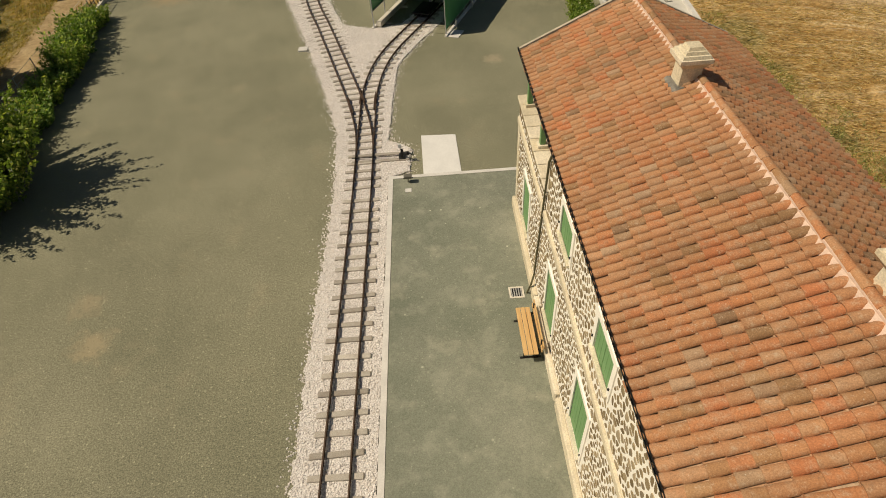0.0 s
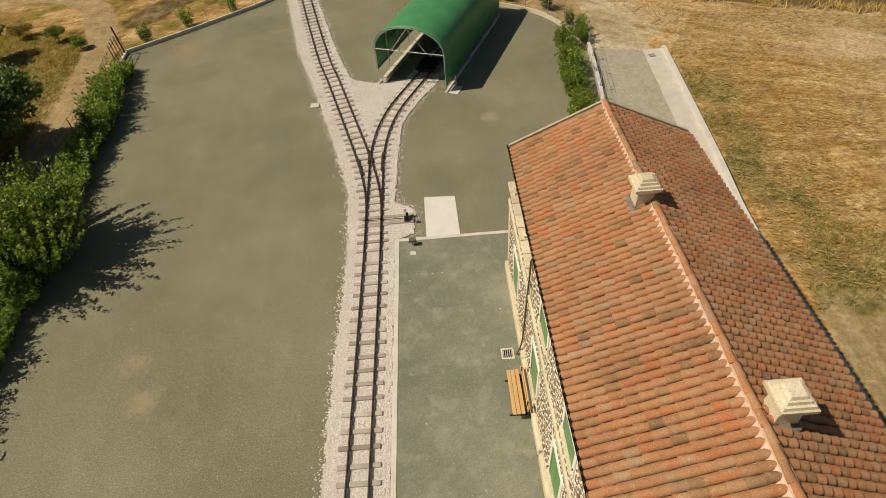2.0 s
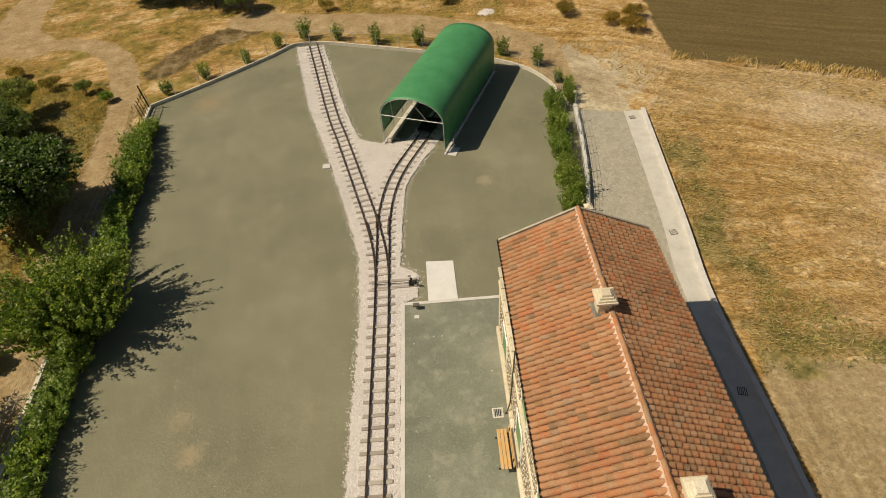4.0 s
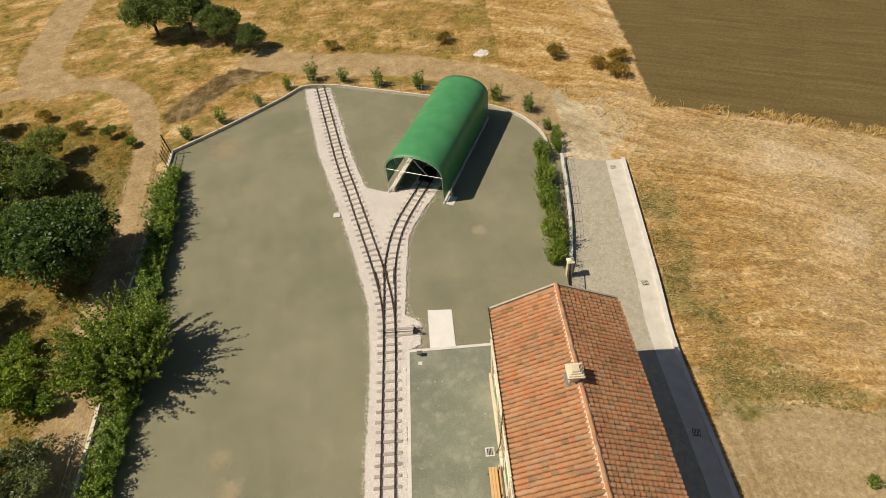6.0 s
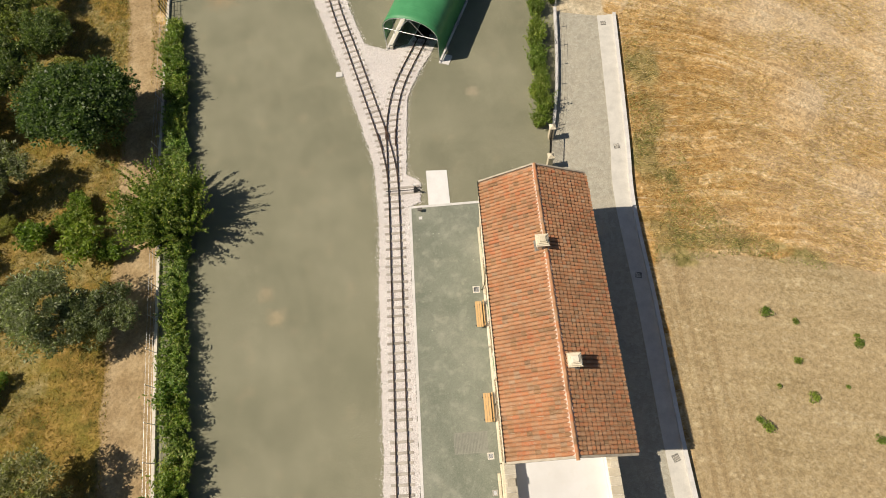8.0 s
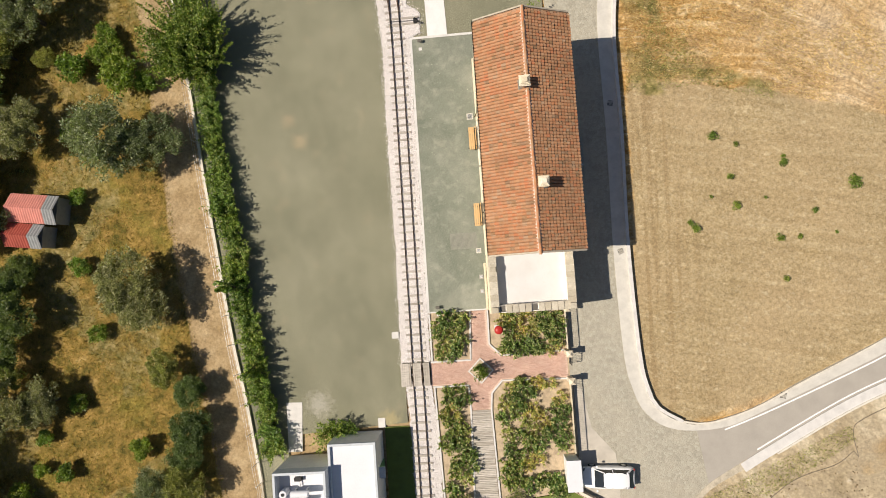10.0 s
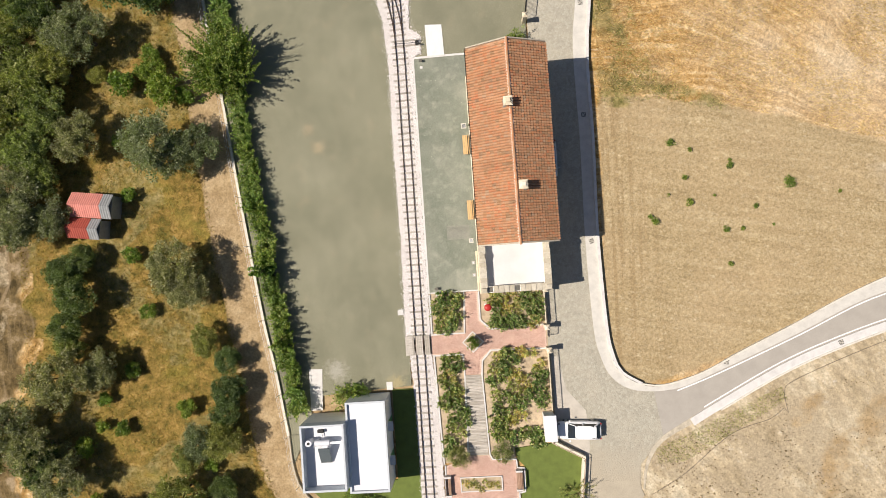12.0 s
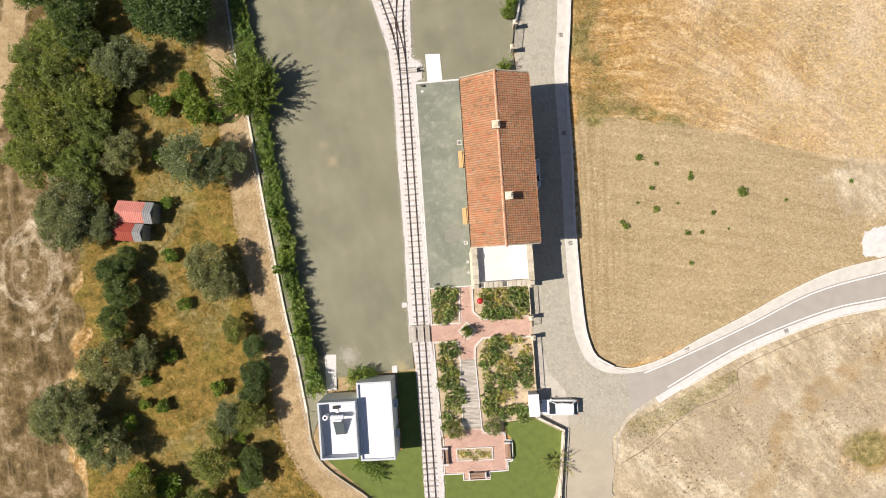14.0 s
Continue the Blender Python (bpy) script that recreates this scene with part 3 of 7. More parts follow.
# ---------- the plan ----------
WALL_W = [(-26.4, 47.6), (-25.15, 35.0), (-24.3, 26.0), (-23.3, 19.5), (-22.3, 11.2), (-21.25, 3.0), (-20.25, -4.2), (-19.3, -9.5), (-18.4, -16.0), (-17.3, -21.6), (-11.6, -26.4), (-8.5, -29.5)]
KERB_N = [(-26.4, 47.6), (-21.8, 51.2), (-16.4, 56.0), (-14.5, 57.95), (-11.2, 57.8), (-7.6, 56.5), (-3.9, 55.1), (-1.1, 54.0), (2.5, 52.6), (5.7, 51.0), (8.25, 49.0), (9.6, 47.0), (10.35, 45.0), (10.5, 42.6)]
FENCE_E = [(11.4, 41.6), (10.95, 37.3), (10.3, 32.6), (9.5, 28.7), (9.0, 27.4)]
LANE_E = [(15.2, 40.4), (14.0, 27.4), (13.3, 21.5), (13.3, 12.0), (13.1, 1.9), (13.25, -6.6), (13.7, -9.6), (14.7, -11.9), (16.9, -13.3), (20.9, -13.35), (24.8, -11.95), (32.6, -8.75), (40.2, -5.45), (48.1, -3.7), (60.0, -1.6), (90.0, 3.0)]
ROAD_S = [(19.3, -17.95), (21.3, -16.75), (24.6, -14.9), (31.1, -11.55), (36.8, -9.35), (42.5, -7.65), (47.9, -6.85), (60.0, -4.9), (90.0, -0.5)]
FIELD_EDGE = [(16.6, 40.4), (15.25, 27.2), (14.5, 20.5), (14.45, 12.0), (14.2, 2.4), (14.4, -6.7), (14.85, -9.8), (15.6, -11.5), (17.5, -12.75), (19.7, -13.0), (23.5, -12.0), (27.5, -10.1), (32.6, -7.8), (37.8, -5.3), (42.8, -3.4), (48.2, -2.35), (60.0, -0.2), (90.0, 4.4)]
LEFT_TRACK = dense([(-4.27, 21.0), (-4.3, 23.5), (-4.5, 26.0), (-5.12, 29.0), (-6.45, 33.9), (-7.95, 39.3), (-9.4, 44.4), (-12.55, 57.8)], 0.4)
MAIN_TRACK = dense([(-4.27, -45.0), (-4.27, 21.0)], 0.6)
SHED_TRACK = dense([(-4.27, 21.0), (-4.3, 23.5), (-4.33, 26.5), (-4.33, 29.5), (-4.0, 32.3), (-3.3, 34.8), (-2.1, 37.5), (-1.0, 39.8), (1.4, 44.9)], 0.4)

# ---------- open land ----------
DIRT_ROADS = [([(-90, 52), (-58, 60), (-47, 63.2), (-39, 63.2), (-33.5, 58.5), (-29.8, 50), (-28.3, 42), (-27.2, 33), (-26.2, 24), (-25.1, 13.4), (-24.0, 5.0), (-23.2, -1.0), (-21.6, -10.5), (-20.4, -18.0), (-18.0, -23.5), (-13.5, -27.2), (-6.0, -33.0), (4.0, -40.0)], 0.5),
              ([(-45, 63.5), (-50, 70), (-53, 90), (-56, 120)], 2.0), ([(-21, 66.0), (-15, 64.0), (-4, 61.5), (5, 57.5), (11.2, 51.5), (13.2, 44.5), (13.4, 40.0)], 1.9),
              ([(-52.5 + 3.2 * math.cos(k / 3), 3.0 + 4.4 * math.sin(k / 3)) for k in range(19)], 0.05), ([(-50.6 + 2.2 * math.cos(k / 3), 2.0 + 7.5 * math.sin(k / 3)) for k in range(19)], 0.02),
              ([(-47.0, 52.0), (-50.5, 40.5), (-52.8, 32.5), (-55.0, 24.0), (-61.0, 12.0)], 1.3)]
PLOUGH = [(22.2, 48.6), (31.0, 45.3), (41.0, 40.4), (60.0, 31.0), (150.0, -10.0), (150.0, 150.0), (27.0, 150.0), (23.6, 65.6)]
MOWN = [(15.5, 16.5), (26.0, 15.0), (40.0, 10.5), (60.0, 4.0), (60.0, -1.0), (14.0, -14.0)]
ORCHARD = [(-27.0, 45.0), (-30.0, 52.0), (-48.0, 56.0), (-62.0, 46.0), (-50.0, 30.0), (-46.5, 5.0), (-46.0, -28.0), (-17.0, -28.0), (-22.6, -4.0), (-25.5, 18.0)]


def land():
    """The open land as one sheet, fine near the place and coarse towards the horizon."""
    near_x, near_y = np.arange(-72, 72.1, 0.8), np.arange(-52, 108.1, 0.8)
    far = [110, 180, 350, 800, 2500]
    xs = np.concatenate([[-v for v in far[::-1]], near_x, far])
    ys = np.concatenate([[-v for v in far[::-1]], near_y, [140, 200, 350, 800, 2500]])
    gx, gy = np.meshgrid(xs, ys)
    yard_core = [tuple(p) for p in WALL_W[:9]] + [(-5, -45), (9, -45), (11, -15), (40, -7), (90, 1), (90, 4), (32, -8), (16.6, 40.4), (10.5, 43), (5.7, 51), (-14.5, 58)]
    built = inside(gx, gy, yard_core)
    wave = np.array([noise.noise(Vector((x * 0.22, y * 0.22, 3.0))) for x, y in zip(gx.ravel(), gy.ravel())]).reshape(gx.shape)
    clear = np.clip(np.minimum(to_line(gx, gy, FIELD_EDGE), np.minimum(to_line(gx, gy, WALL_W), np.minimum(to_line(gx, gy, KERB_N), to_line(gx, gy, ROAD_S)))) / 4 - 0.4, 0, 1)
    gz = np.where(built, -0.12, -0.06 + 0.16 * wave * clear)
    gz -= 0.05 * built
    dirt = np.zeros(gx.shape)
    for line, half in DIRT_ROADS[1:]:
        dirt = np.maximum(dirt, np.clip(1.0 - (to_line(gx, gy, dense(line, 2.0)) - half) / 1.1, 0, 1))
    south = inside(gx, gy, [(17.0, -17.5), (24.0, -15.2), (36.0, -9.4), (60.0, -3.5), (150.0, 9.0), (150.0, -150.0), (9.0, -150.0), (10.0, -27.0), (12.0, -19.5)])
    dirt = np.maximum(dirt, south * 0.98)
    mown_south = south * np.clip(1.3 - np.hypot((gx - 45.5) / 1.35, gy + 23.6) / 4.6, 0, 1)
    dirt = np.maximum(dirt, 0.62 * np.clip(1 - np.hypot(gx - 14.5, gy - 47.0) / 9.0, 0, 1) ** 0.4)
    dirt = np.maximum(dirt, 0.8 * np.clip(1 - np.hypot((gx - 47.0) / 1.4, gy - 6.0) / 8.0, 0, 1))
    wander = np.array([noise.noise(Vector((x * 0.2, y * 0.2, 11.0))) for x, y in zip(gx.ravel(), gy.ravel())]).reshape(gx.shape)
    west = -46.0 - gx + 4.0 * wander
    dirt = np.where((west > 0.5) & (gy < 40), np.minimum(dirt, 0.46), dirt)
    track = np.clip(1.0 - (to_line(gx, gy, dense(DIRT_ROADS[0][0], 2.0)) - 0.95) / 0.9, 0, 1)
    north = (gy > 45) & (gx < 12)
    track = np.maximum(track, np.where(north, dirt, 0))
    dirt = np.where(north, 0, dirt)
    track = np.maximum(track, np.clip(1.4 - to_line(gx, gy, WALL_W) / 1.3, 0, 1) * (gy < 44))
    track = np.maximum(track, np.clip(1.0 - (to_line(gx, gy, dense(DIRT_ROADS[-1][0], 2.0)) - 1.0) / 1.1, 0, 1))
    track = np.maximum(track, ((gx > -17.5) & (gx < -5.2) & (gy > -15.5) & (gy < -10.5)) * 1.0)
    earth = np.maximum(0.25 * north, 0.9 * np.clip((west + 0.8) / 2.0, 0, 1) * (gy < 42))
    earth = np.maximum(earth, 0.95 * np.clip(1.5 - to_line(gx, gy, dense([(-27.6, 55.0), (-24.5, 60.6), (-18.6, 64.6)], 2.0)) / 1.9, 0, 1))
    dirt = np.maximum(dirt, np.clip(1 - np.hypot((gx - 54.0) / 1.2, gy - 1.2) / 3.0, 0, 1) ** 0.5)

    def soft(outline):
        """Cover that fades over a metre at an outline."""
        d = to_line(gx, gy, outline + outline[:1]) / 1.6
        return np.clip(0.5 + np.where(inside(gx, gy, outline), d, -d), 0, 1)

    plough = soft(PLOUGH)
    mown = np.maximum(soft(MOWN), 0.3 * (west > 0.5))
    bend = np.array([noise.noise(Vector((x * 0.3, y * 0.3, 7.0))) for x, y in zip(gx.ravel(), gy.ravel())]).reshape(gx.shape)
    tawny = np.maximum(inside(gx + 3.0 * bend, gy, ORCHARD) * 1.0, (0.5 + 0.4 * bend) * ((gy > 46) & (gx < 8)))
    patch = np.array([noise.noise(Vector((x * 0.28, y * 0.28, 4.0))) for x, y in zip(gx.ravel(), gy.ravel())]).reshape(gx.shape)
    weeds = (0.5 + 0.55 * patch) * np.clip(1.6 - np.abs(gx - 16.9 - 0.06 * (gy - 18)) / 1.9, 0, 1) * ((gy > 14.5) & (gy < 38))
    weeds = np.maximum(weeds, 0.62 * np.clip(1 - to_line(gx, gy, [(18.5, 17.2), (23.0, 16.6), (27.0, 14.8)]) / 1.9, 0, 1))
    weeds = np.maximum(weeds, 0.68 * np.clip(1.2 - to_line(gx, gy, [(19.2, -20.2), (23.5, -18.4), (26.0, -17.2), (31.0, -14.2)]) / 1.7, 0, 1))
    weeds = np.maximum(weeds, 0.7 * np.clip(1.3 - np.hypot((gx - 44.5) / 1.3, gy + 23.2) / 3.0, 0, 1))
    weeds = np.maximum(weeds, 0.5 * tawny * (np.array([noise.noise(Vector((x * 0.13, y * 0.13, 9.0))) for x, y in zip(gx.ravel(), gy.ravel())]).reshape(gx.shape) > 0.02))
    tawny = np.maximum(tawny, 0.6 * mown_south)
    for line, half in (([(32.4, -16.9), (33.9, -15.4)], 0.6), ([(31.5, -36.0), (32.7, -28.1), (34.2, -24.3), (35.6, -21.2), (38.6, -18.1), (44.6, -13.5), (56.0, -8.5)], 1.0)):
        track = np.maximum(track, 0.5 * south * np.clip(1.0 - (to_line(gx, gy, line) - half) / 1.8, 0, 1))
    dirt = np.minimum(dirt, 1 - 0.8 * mown_south)
    w, h = len(xs), len(ys)
    verts = np.stack([gx.ravel(), gy.ravel(), gz.ravel()], 1)
    i = np.arange((h - 1) * w).reshape(h - 1, w)[:, :-1].ravel()
    me = mesh_of("ground", verts.tolist(), np.stack([i, i + 1, i + w + 1, i + w], 1).tolist(), M["land"], True)
    for key, layers in (("cover", (dirt, plough, mown)), ("cover_more", (tawny, weeds, earth))):
        layer = me.attributes.new(key, "FLOAT_COLOR", "POINT")
        data = np.ones((w * h, 4))
        data[:, 3] = track.ravel()
        for k, values in enumerate(layers):
            data[:, k] = values.ravel()
        layer.data.foreach_set("color", data.ravel())
    put("ground", me, label="dry open land with straw stubble, bare dirt tracks and tawny orchard grass", category="ground", kind="structure")


land()

# ---------- yard, platform, lane and road ----------
yard_edge = WALL_W[:9] + [(-18.0, -19.0), (-15.9, -14.1), (-15.9, -12.2), (-5.4, -11.6), (-5.4, -9.0), (-3.2, -8.6), (-3.2, -2.4), (2.3, -2.2), (2.3, 19.4), (8.9, 19.4), (8.7, 25.0)] + FENCE_E[::-1] + KERB_N[::-1][1:-1]
put("ground_yard", bm_mesh("ground_yard", slab(yard_edge, -0.35, 0.0), M["yard"]), label="wide grey-green fine gravel yard with faint wheel streaks", category="yard", kind="structure")
put("pavement_platform", bm_mesh("pavement_platform", slab([(-2.9, -2.3), (2.3, -2.3), (2.3, 19.47), (3.2, 19.47), (3.2, 21.75), (-2.9, 21.75)], -0.1, 0.055), M["platform"]), label="blue-grey gravel station platform", category="platform", kind="structure")
for row in ((-3.1, -2.9, -2.42, 21.95, -0.1, 0.075), (-2.9, 3.2, 21.75, 21.95, -0.1, 0.075), (-2.9, 2.3, -2.42, -2.3, -0.1, 0.075)):
    put("kerb", bm_mesh("kerb", boxes(row), M["concrete"]), label="narrow pale concrete kerb along the platform", category="kerb", kind="structure")
put("pavement_slab", bm_mesh("pavement_slab", slab([(-1.56, 25.2), (0.16, 25.1), (0.25, 21.97), (-1.5, 21.97)], -0.1, 0.03), M["slab"]), label="plain pale concrete slab beside the platform", category="slab", kind="structure")
put("pavement_pad", bm_mesh("pavement_pad", slab([(-15.9, -9.35), (-14.5, -9.4), (-14.7, -13.6), (-15.9, -13.6)], -0.1, 0.02), M["concrete"]), label="pale concrete pad beside the hedge", category="slab", kind="structure")
put("pavement_step", bm_mesh("pavement_step", slab([(-7.95, -11.1), (-7.33, -11.1), (-7.35, -11.9), (-7.95, -11.9)], -0.1, 0.04), M["concrete"]), label="small pale concrete slab in the gravel", category="slab", kind="structure")
for x, y in ((-6.0, -4.1), (-8.95, 36.15)):
    put("kerb_block", bm_mesh("kerb_block", boxes((x - 0.3, x + 0.3, y - 0.28, y + 0.28, -0.1, 0.12), bevel=0.02), M["concrete"]), label="small pale concrete block beside the track", category="block", kind="structure")

lane_edge = dense(LANE_E[:9], 0.7)
lane = [tuple(p) for p in lane_edge] + [(18.7, -13.45), (19.3, -17.95), (16.9, -20.6), (16.3, -26.0), (15.0, -45.0), (9.0, -45.0), (9.7, -27.3), (11.2, -22.0), (11.75, -19.6), (8.9, -18.1), (8.65, -12.0), (8.65, -2.6), (8.9, 2.0), (8.9, 24.5)] + FENCE_E[::-1] + [(11.6, 41.35)]
put("road_lane", bm_mesh("road_lane", slab(lane, -0.3, 0.0), M["cobble"]), label="grey cobbled lane with dusty edges", category="lane", kind="structure")
put("road", bm_mesh("road", between([(18.7, -13.45)] + LANE_E[9:], ROAD_S, -0.3, -0.006), M["asphalt"]), label="pale worn grey asphalt road", category="road", kind="structure")
put("pavement_gutter", bm_mesh("pavement_gutter", between(LANE_E, FIELD_EDGE, -0.3, 0.035), M["gutter"]), label="pale concrete gutter strip along the lane", category="gutter", kind="structure")
put("kerb_field", bm_mesh("kerb_field", ribbon(dense(FIELD_EDGE[:9], 0.7), 0.0, 0.26, -0.3, 0.26), M["concrete"]), label="low pale concrete wall at the field's edge", category="wall", kind="structure")
put("kerb_road", bm_mesh("kerb_road", ribbon(dense(FIELD_EDGE[8:], 0.7), 0.0, 0.16, -0.3, 0.14), M["kerb"]), label="concrete kerb along the road", category="kerb", kind="structure")
south_verge = dense(ROAD_S, 0.8)
worn_end = dense([(16.95, -23.0), (17.25, -20.9), (18.0, -19.2), (19.1, -18.0), (21.0, -16.88), (22.6, -16.0)], 0.5)
put("pavement_verge", bm_mesh("pavement_verge", between(worn_end, [q + np.array((0.14, -0.07)) * (1 + 4.2 * k / len(worn_end)) for k, q in enumerate(worn_end)], -0.3, 0.014), M["worn_concrete"]), label="worn dusty end of the concrete verge curving into the lane", category="verge", kind="structure")
put("pavement_verge", bm_mesh("pavement_verge", ribbon(south_verge[3:], -0.02, -0.8, -0.3, 0.04), M["concrete"]), label="pale concrete verge along the road", category="verge", kind="structure")
put("kerb_verge", bm_mesh("kerb_verge", ribbon(south_verge[6:], -0.8, -0.95, -0.3, 0.1), M["kerb"]), label="concrete kerb behind the verge", category="kerb", kind="structure")
for line, off in ((dense(LANE_E[9:], 0.8), -0.22), (south_verge[5:], 0.2)):
    put("road_line", bm_mesh("road_line", ribbon(line, off - 0.06, off + 0.06, -0.05, 0.002), M["paint"]), label="white painted edge line on the road", category="road marking", kind="structure")
put("pavement_patch", bm_mesh("pavement_patch", slab(ragged([(46.2, 0.8), (47.6, 1.2), (52.0, 1.9), (52.0, -1.3), (48.2, -2.1), (46.1, -2.1), (45.8, -0.5)], 0.3, 0.12), -0.2, 0.02), M["concrete"]), label="bare white rubble patch at the field's corner beside the road", category="patch", kind="structure")
put("road_dust", bm_mesh("road_dust", slab(ragged([(11.9, -22.2), (13.6, -22.0), (15.2, -22.2), (16.6, -22.0), (16.9, -23.5), (16.5, -26.0), (15.2, -45.2), (8.9, -45.2), (9.75, -27.3), (11.1, -22.6)], 0.4, 0.1), -0.2, 0.008), M["dust"]), label="tan dust track leaving the cobbled lane", category="track", kind="structure")
put("pavement_forecourt", bm_mesh("pavement_forecourt", slab([(8.72, -9.5), (9.5, -9.5), (10.1, -12.8), (11.9, -15.0), (12.1, -17.0), (11.9, -20.5), (11.7, -24.0), (11.0, -24.0), (11.5, -19.3), (9.2, -17.9), (8.9, -14.0)], -0.1, 0.012), M["apron"]), label="smooth pale concrete apron at the gate", category="apron", kind="structure")
for x, y in ((13.7, 1.8), (13.85, 14.6), (15.6, 39.4), (25.9, -11.0), (36.9, -9.72), (14.35, 26.0)):
    ob = put("drain_cover", bm_mesh("drain_cover", boxes((-0.22, 0.22, -0.22, 0.22, 0, 0.02)), M["iron"]), m=pose(x, y, 0.037, 0, 0, rng.uniform(-20, 20)), label="dark iron drain cover in the gutter", category="drain cover", group="drain covers")
    for k in range(5):
        put("bar", bm_mesh("bar", boxes((-0.18 + 0.08 * k, -0.14 + 0.08 * k, -0.19, 0.19, 0.02, 0.03)), M["kerb"]), ob)

# low boundary walls with post-and-wire fences
def post_fence(name, line, step, height, label, base=0.45, thick=0.24, mat="concrete"):
    fence = thing(name, label=label, category="fence")
    part("base_wall", ribbon(dense(line, 0.8), -thick / 2, thick / 2, -0.3, base), M[mat], fence)
    post = bm_mesh("post", rod(bmesh.new(), (0, 0, base), (0, 0, height), 0.03, n=6), M["steel"])
    d = dense(line, 0.8)
    total = length(d)
    for k in range(int(total / step) + 1):
        q, _ = at_distance(d, k * step)
        put("post", post, fence, pose(q[0], q[1], 0))
    for k in range(3):
        z = base + (height - base) * (0.3 + 0.33 * k)
        part("wire", ribbon(d, -0.006, 0.006, z - 0.006, z + 0.006), M["steel"], fence)
    return fence


post_fence("boundary_fence", WALL_W[:9], 2.6, 1.5, "low white wall with wire fence behind the hedge", 0.22, 0.24, "kerb")
post_fence("boundary_fence", WALL_W[8:], 2.6, 1.3, "thin weathered footing with wire fence round the hut", 0.2, 0.14, "coping")
post_fence("boundary_fence", KERB_N, 2.5, 1.5, "low pale kerb wall with wire fence round the yard", 0.3, 0.16, "kerb")
post_fence("boundary_fence", FENCE_E, 2.2, 1.35, "low white wall with iron fence beside the lane", 0.4)

# ---------- railway ----------
ball = [(-3.1, -2.4), (-3.1, 21.95), (-2.15, 22.3), (-2.05, 24.1), (-3.15, 24.9), (-3.05, 29.5), (-2.8, 33.0), (-1.7, 35.6), (-0.6, 37.5), (0.6, 40.0), (2.5, 44.5), (0.9, 45.4), (-1.5, 41.0), (-2.6, 39.0), (-4.5, 38.6), (-5.6, 39.0), (-6.7, 39.6), (-8.2, 44.6), (-11.4, 57.5), (-14.2, 57.5), (-11.4, 45.2), (-8.9, 37.2), (-7.1, 31.0), (-5.85, 26.0), (-5.55, 21.5), (-5.6, 12.0), (-5.5, 2.0), (-5.65, -6.5), (-3.1, -6.5)]
put("ground_ballast", bm_mesh("ground_ballast", slab(ragged(ball, 0.18, 0.045), -0.2, 0.06), M["ballast"]), label="white crushed-stone ballast bed spreading at the points", category="ballast", kind="structure")
ball_s = [(-3.15, -8.5), (-5.35, -8.5), (-5.1, -13.0), (-5.1, -21.0), (-5.15, -45.0), (-2.98, -45.0), (-2.75, -21.0), (-2.8, -13.0)]
put("ground_ballast", bm_mesh("ground_ballast", slab(ragged(ball_s, 0.18, 0.04), -0.2, 0.06), M["ballast"]), label="white crushed-stone ballast under the single track", category="ballast", kind="structure")


def stones(name, outlines, count, size, spill, mat, z):
    """Loose stones lying on and round some outlines."""
    verts, faces = [], []
    cube = np.array([(-1, -1, -1), (1, -1, -1), (1, 1, -1), (-1, 1, -1), (-0.6, -0.6, 1), (0.6, -0.7, 1), (0.7, 0.6, 1), (-0.6, 0.6, 1)], float)
    quads = [(4, 5, 6, 7), (0, 1, 5, 4), (1, 2, 6, 5), (2, 3, 7, 6), (3, 0, 4, 7)]
    per = count // len(outlines)
    for outline in outlines:
        xs, ys = [p[0] for p in outline], [p[1] for p in outline]
        got = 0
        while got < per:
            x, y = rng.uniform(min(xs) - spill, max(xs) + spill, 4000), rng.uniform(max(min(ys), -28) - spill, max(ys) + spill, 4000)
            within = inside(x, y, outline)
            ok = within.copy()
            rim = to_line(x, y, list(outline) + [outline[0]])
            ok |= rim < np.abs(rng.normal(0, spill * 0.45, 4000))
            ok &= ~((x > -3.12) & (x < 2.4) & (y > -2.4) & (y < 22.0))
            for a, b, on in zip(x[ok], y[ok], within[ok]):
                s = size * rng.uniform(0.6, 1.5)
                t = rng.uniform(0, 6.28)
                c, w = math.cos(t), math.sin(t)
                v = cube * (s * rng.uniform(0.7, 1.3), s * rng.uniform(0.6, 1.0), s * rng.uniform(0.4, 0.8)) + rng.normal(0, s * 0.15, (8, 3))
                k = len(verts)
                lift = z if on else 0.0
                verts.extend((c * p[0] - w * p[1] + a, w * p[0] + c * p[1] + b, p[2] + lift + s * 0.3) for p in v)
                faces.extend(tuple(i + k for i in q) for q in quads)
                got += 1
    return mesh_of(name, verts, faces, mat)


M["chip"] = pieces("ballast_chips", ((0.0, (0.63, 0.575, 0.54)), (0.4, (0.76, 0.715, 0.685)), (0.8, (0.83, 0.80, 0.78)), (1.0, (0.66, 0.59, 0.53))), 0.9, (0.5, 0.45, 0.38), 0.25)
put("loose_ballast", stones("loose_ballast", [ball], 42000, 0.026, 0.42, M["chip"], 0.055), label="loose white crushed stones on and beside the track bed", category="ballast stones", kind="stuff")
put("loose_ballast", stones("loose_ballast", [ball_s], 3500, 0.025, 0.2, M["chip"], 0.055), label="loose white crushed stones along the southern track", category="ballast stones", kind="stuff")

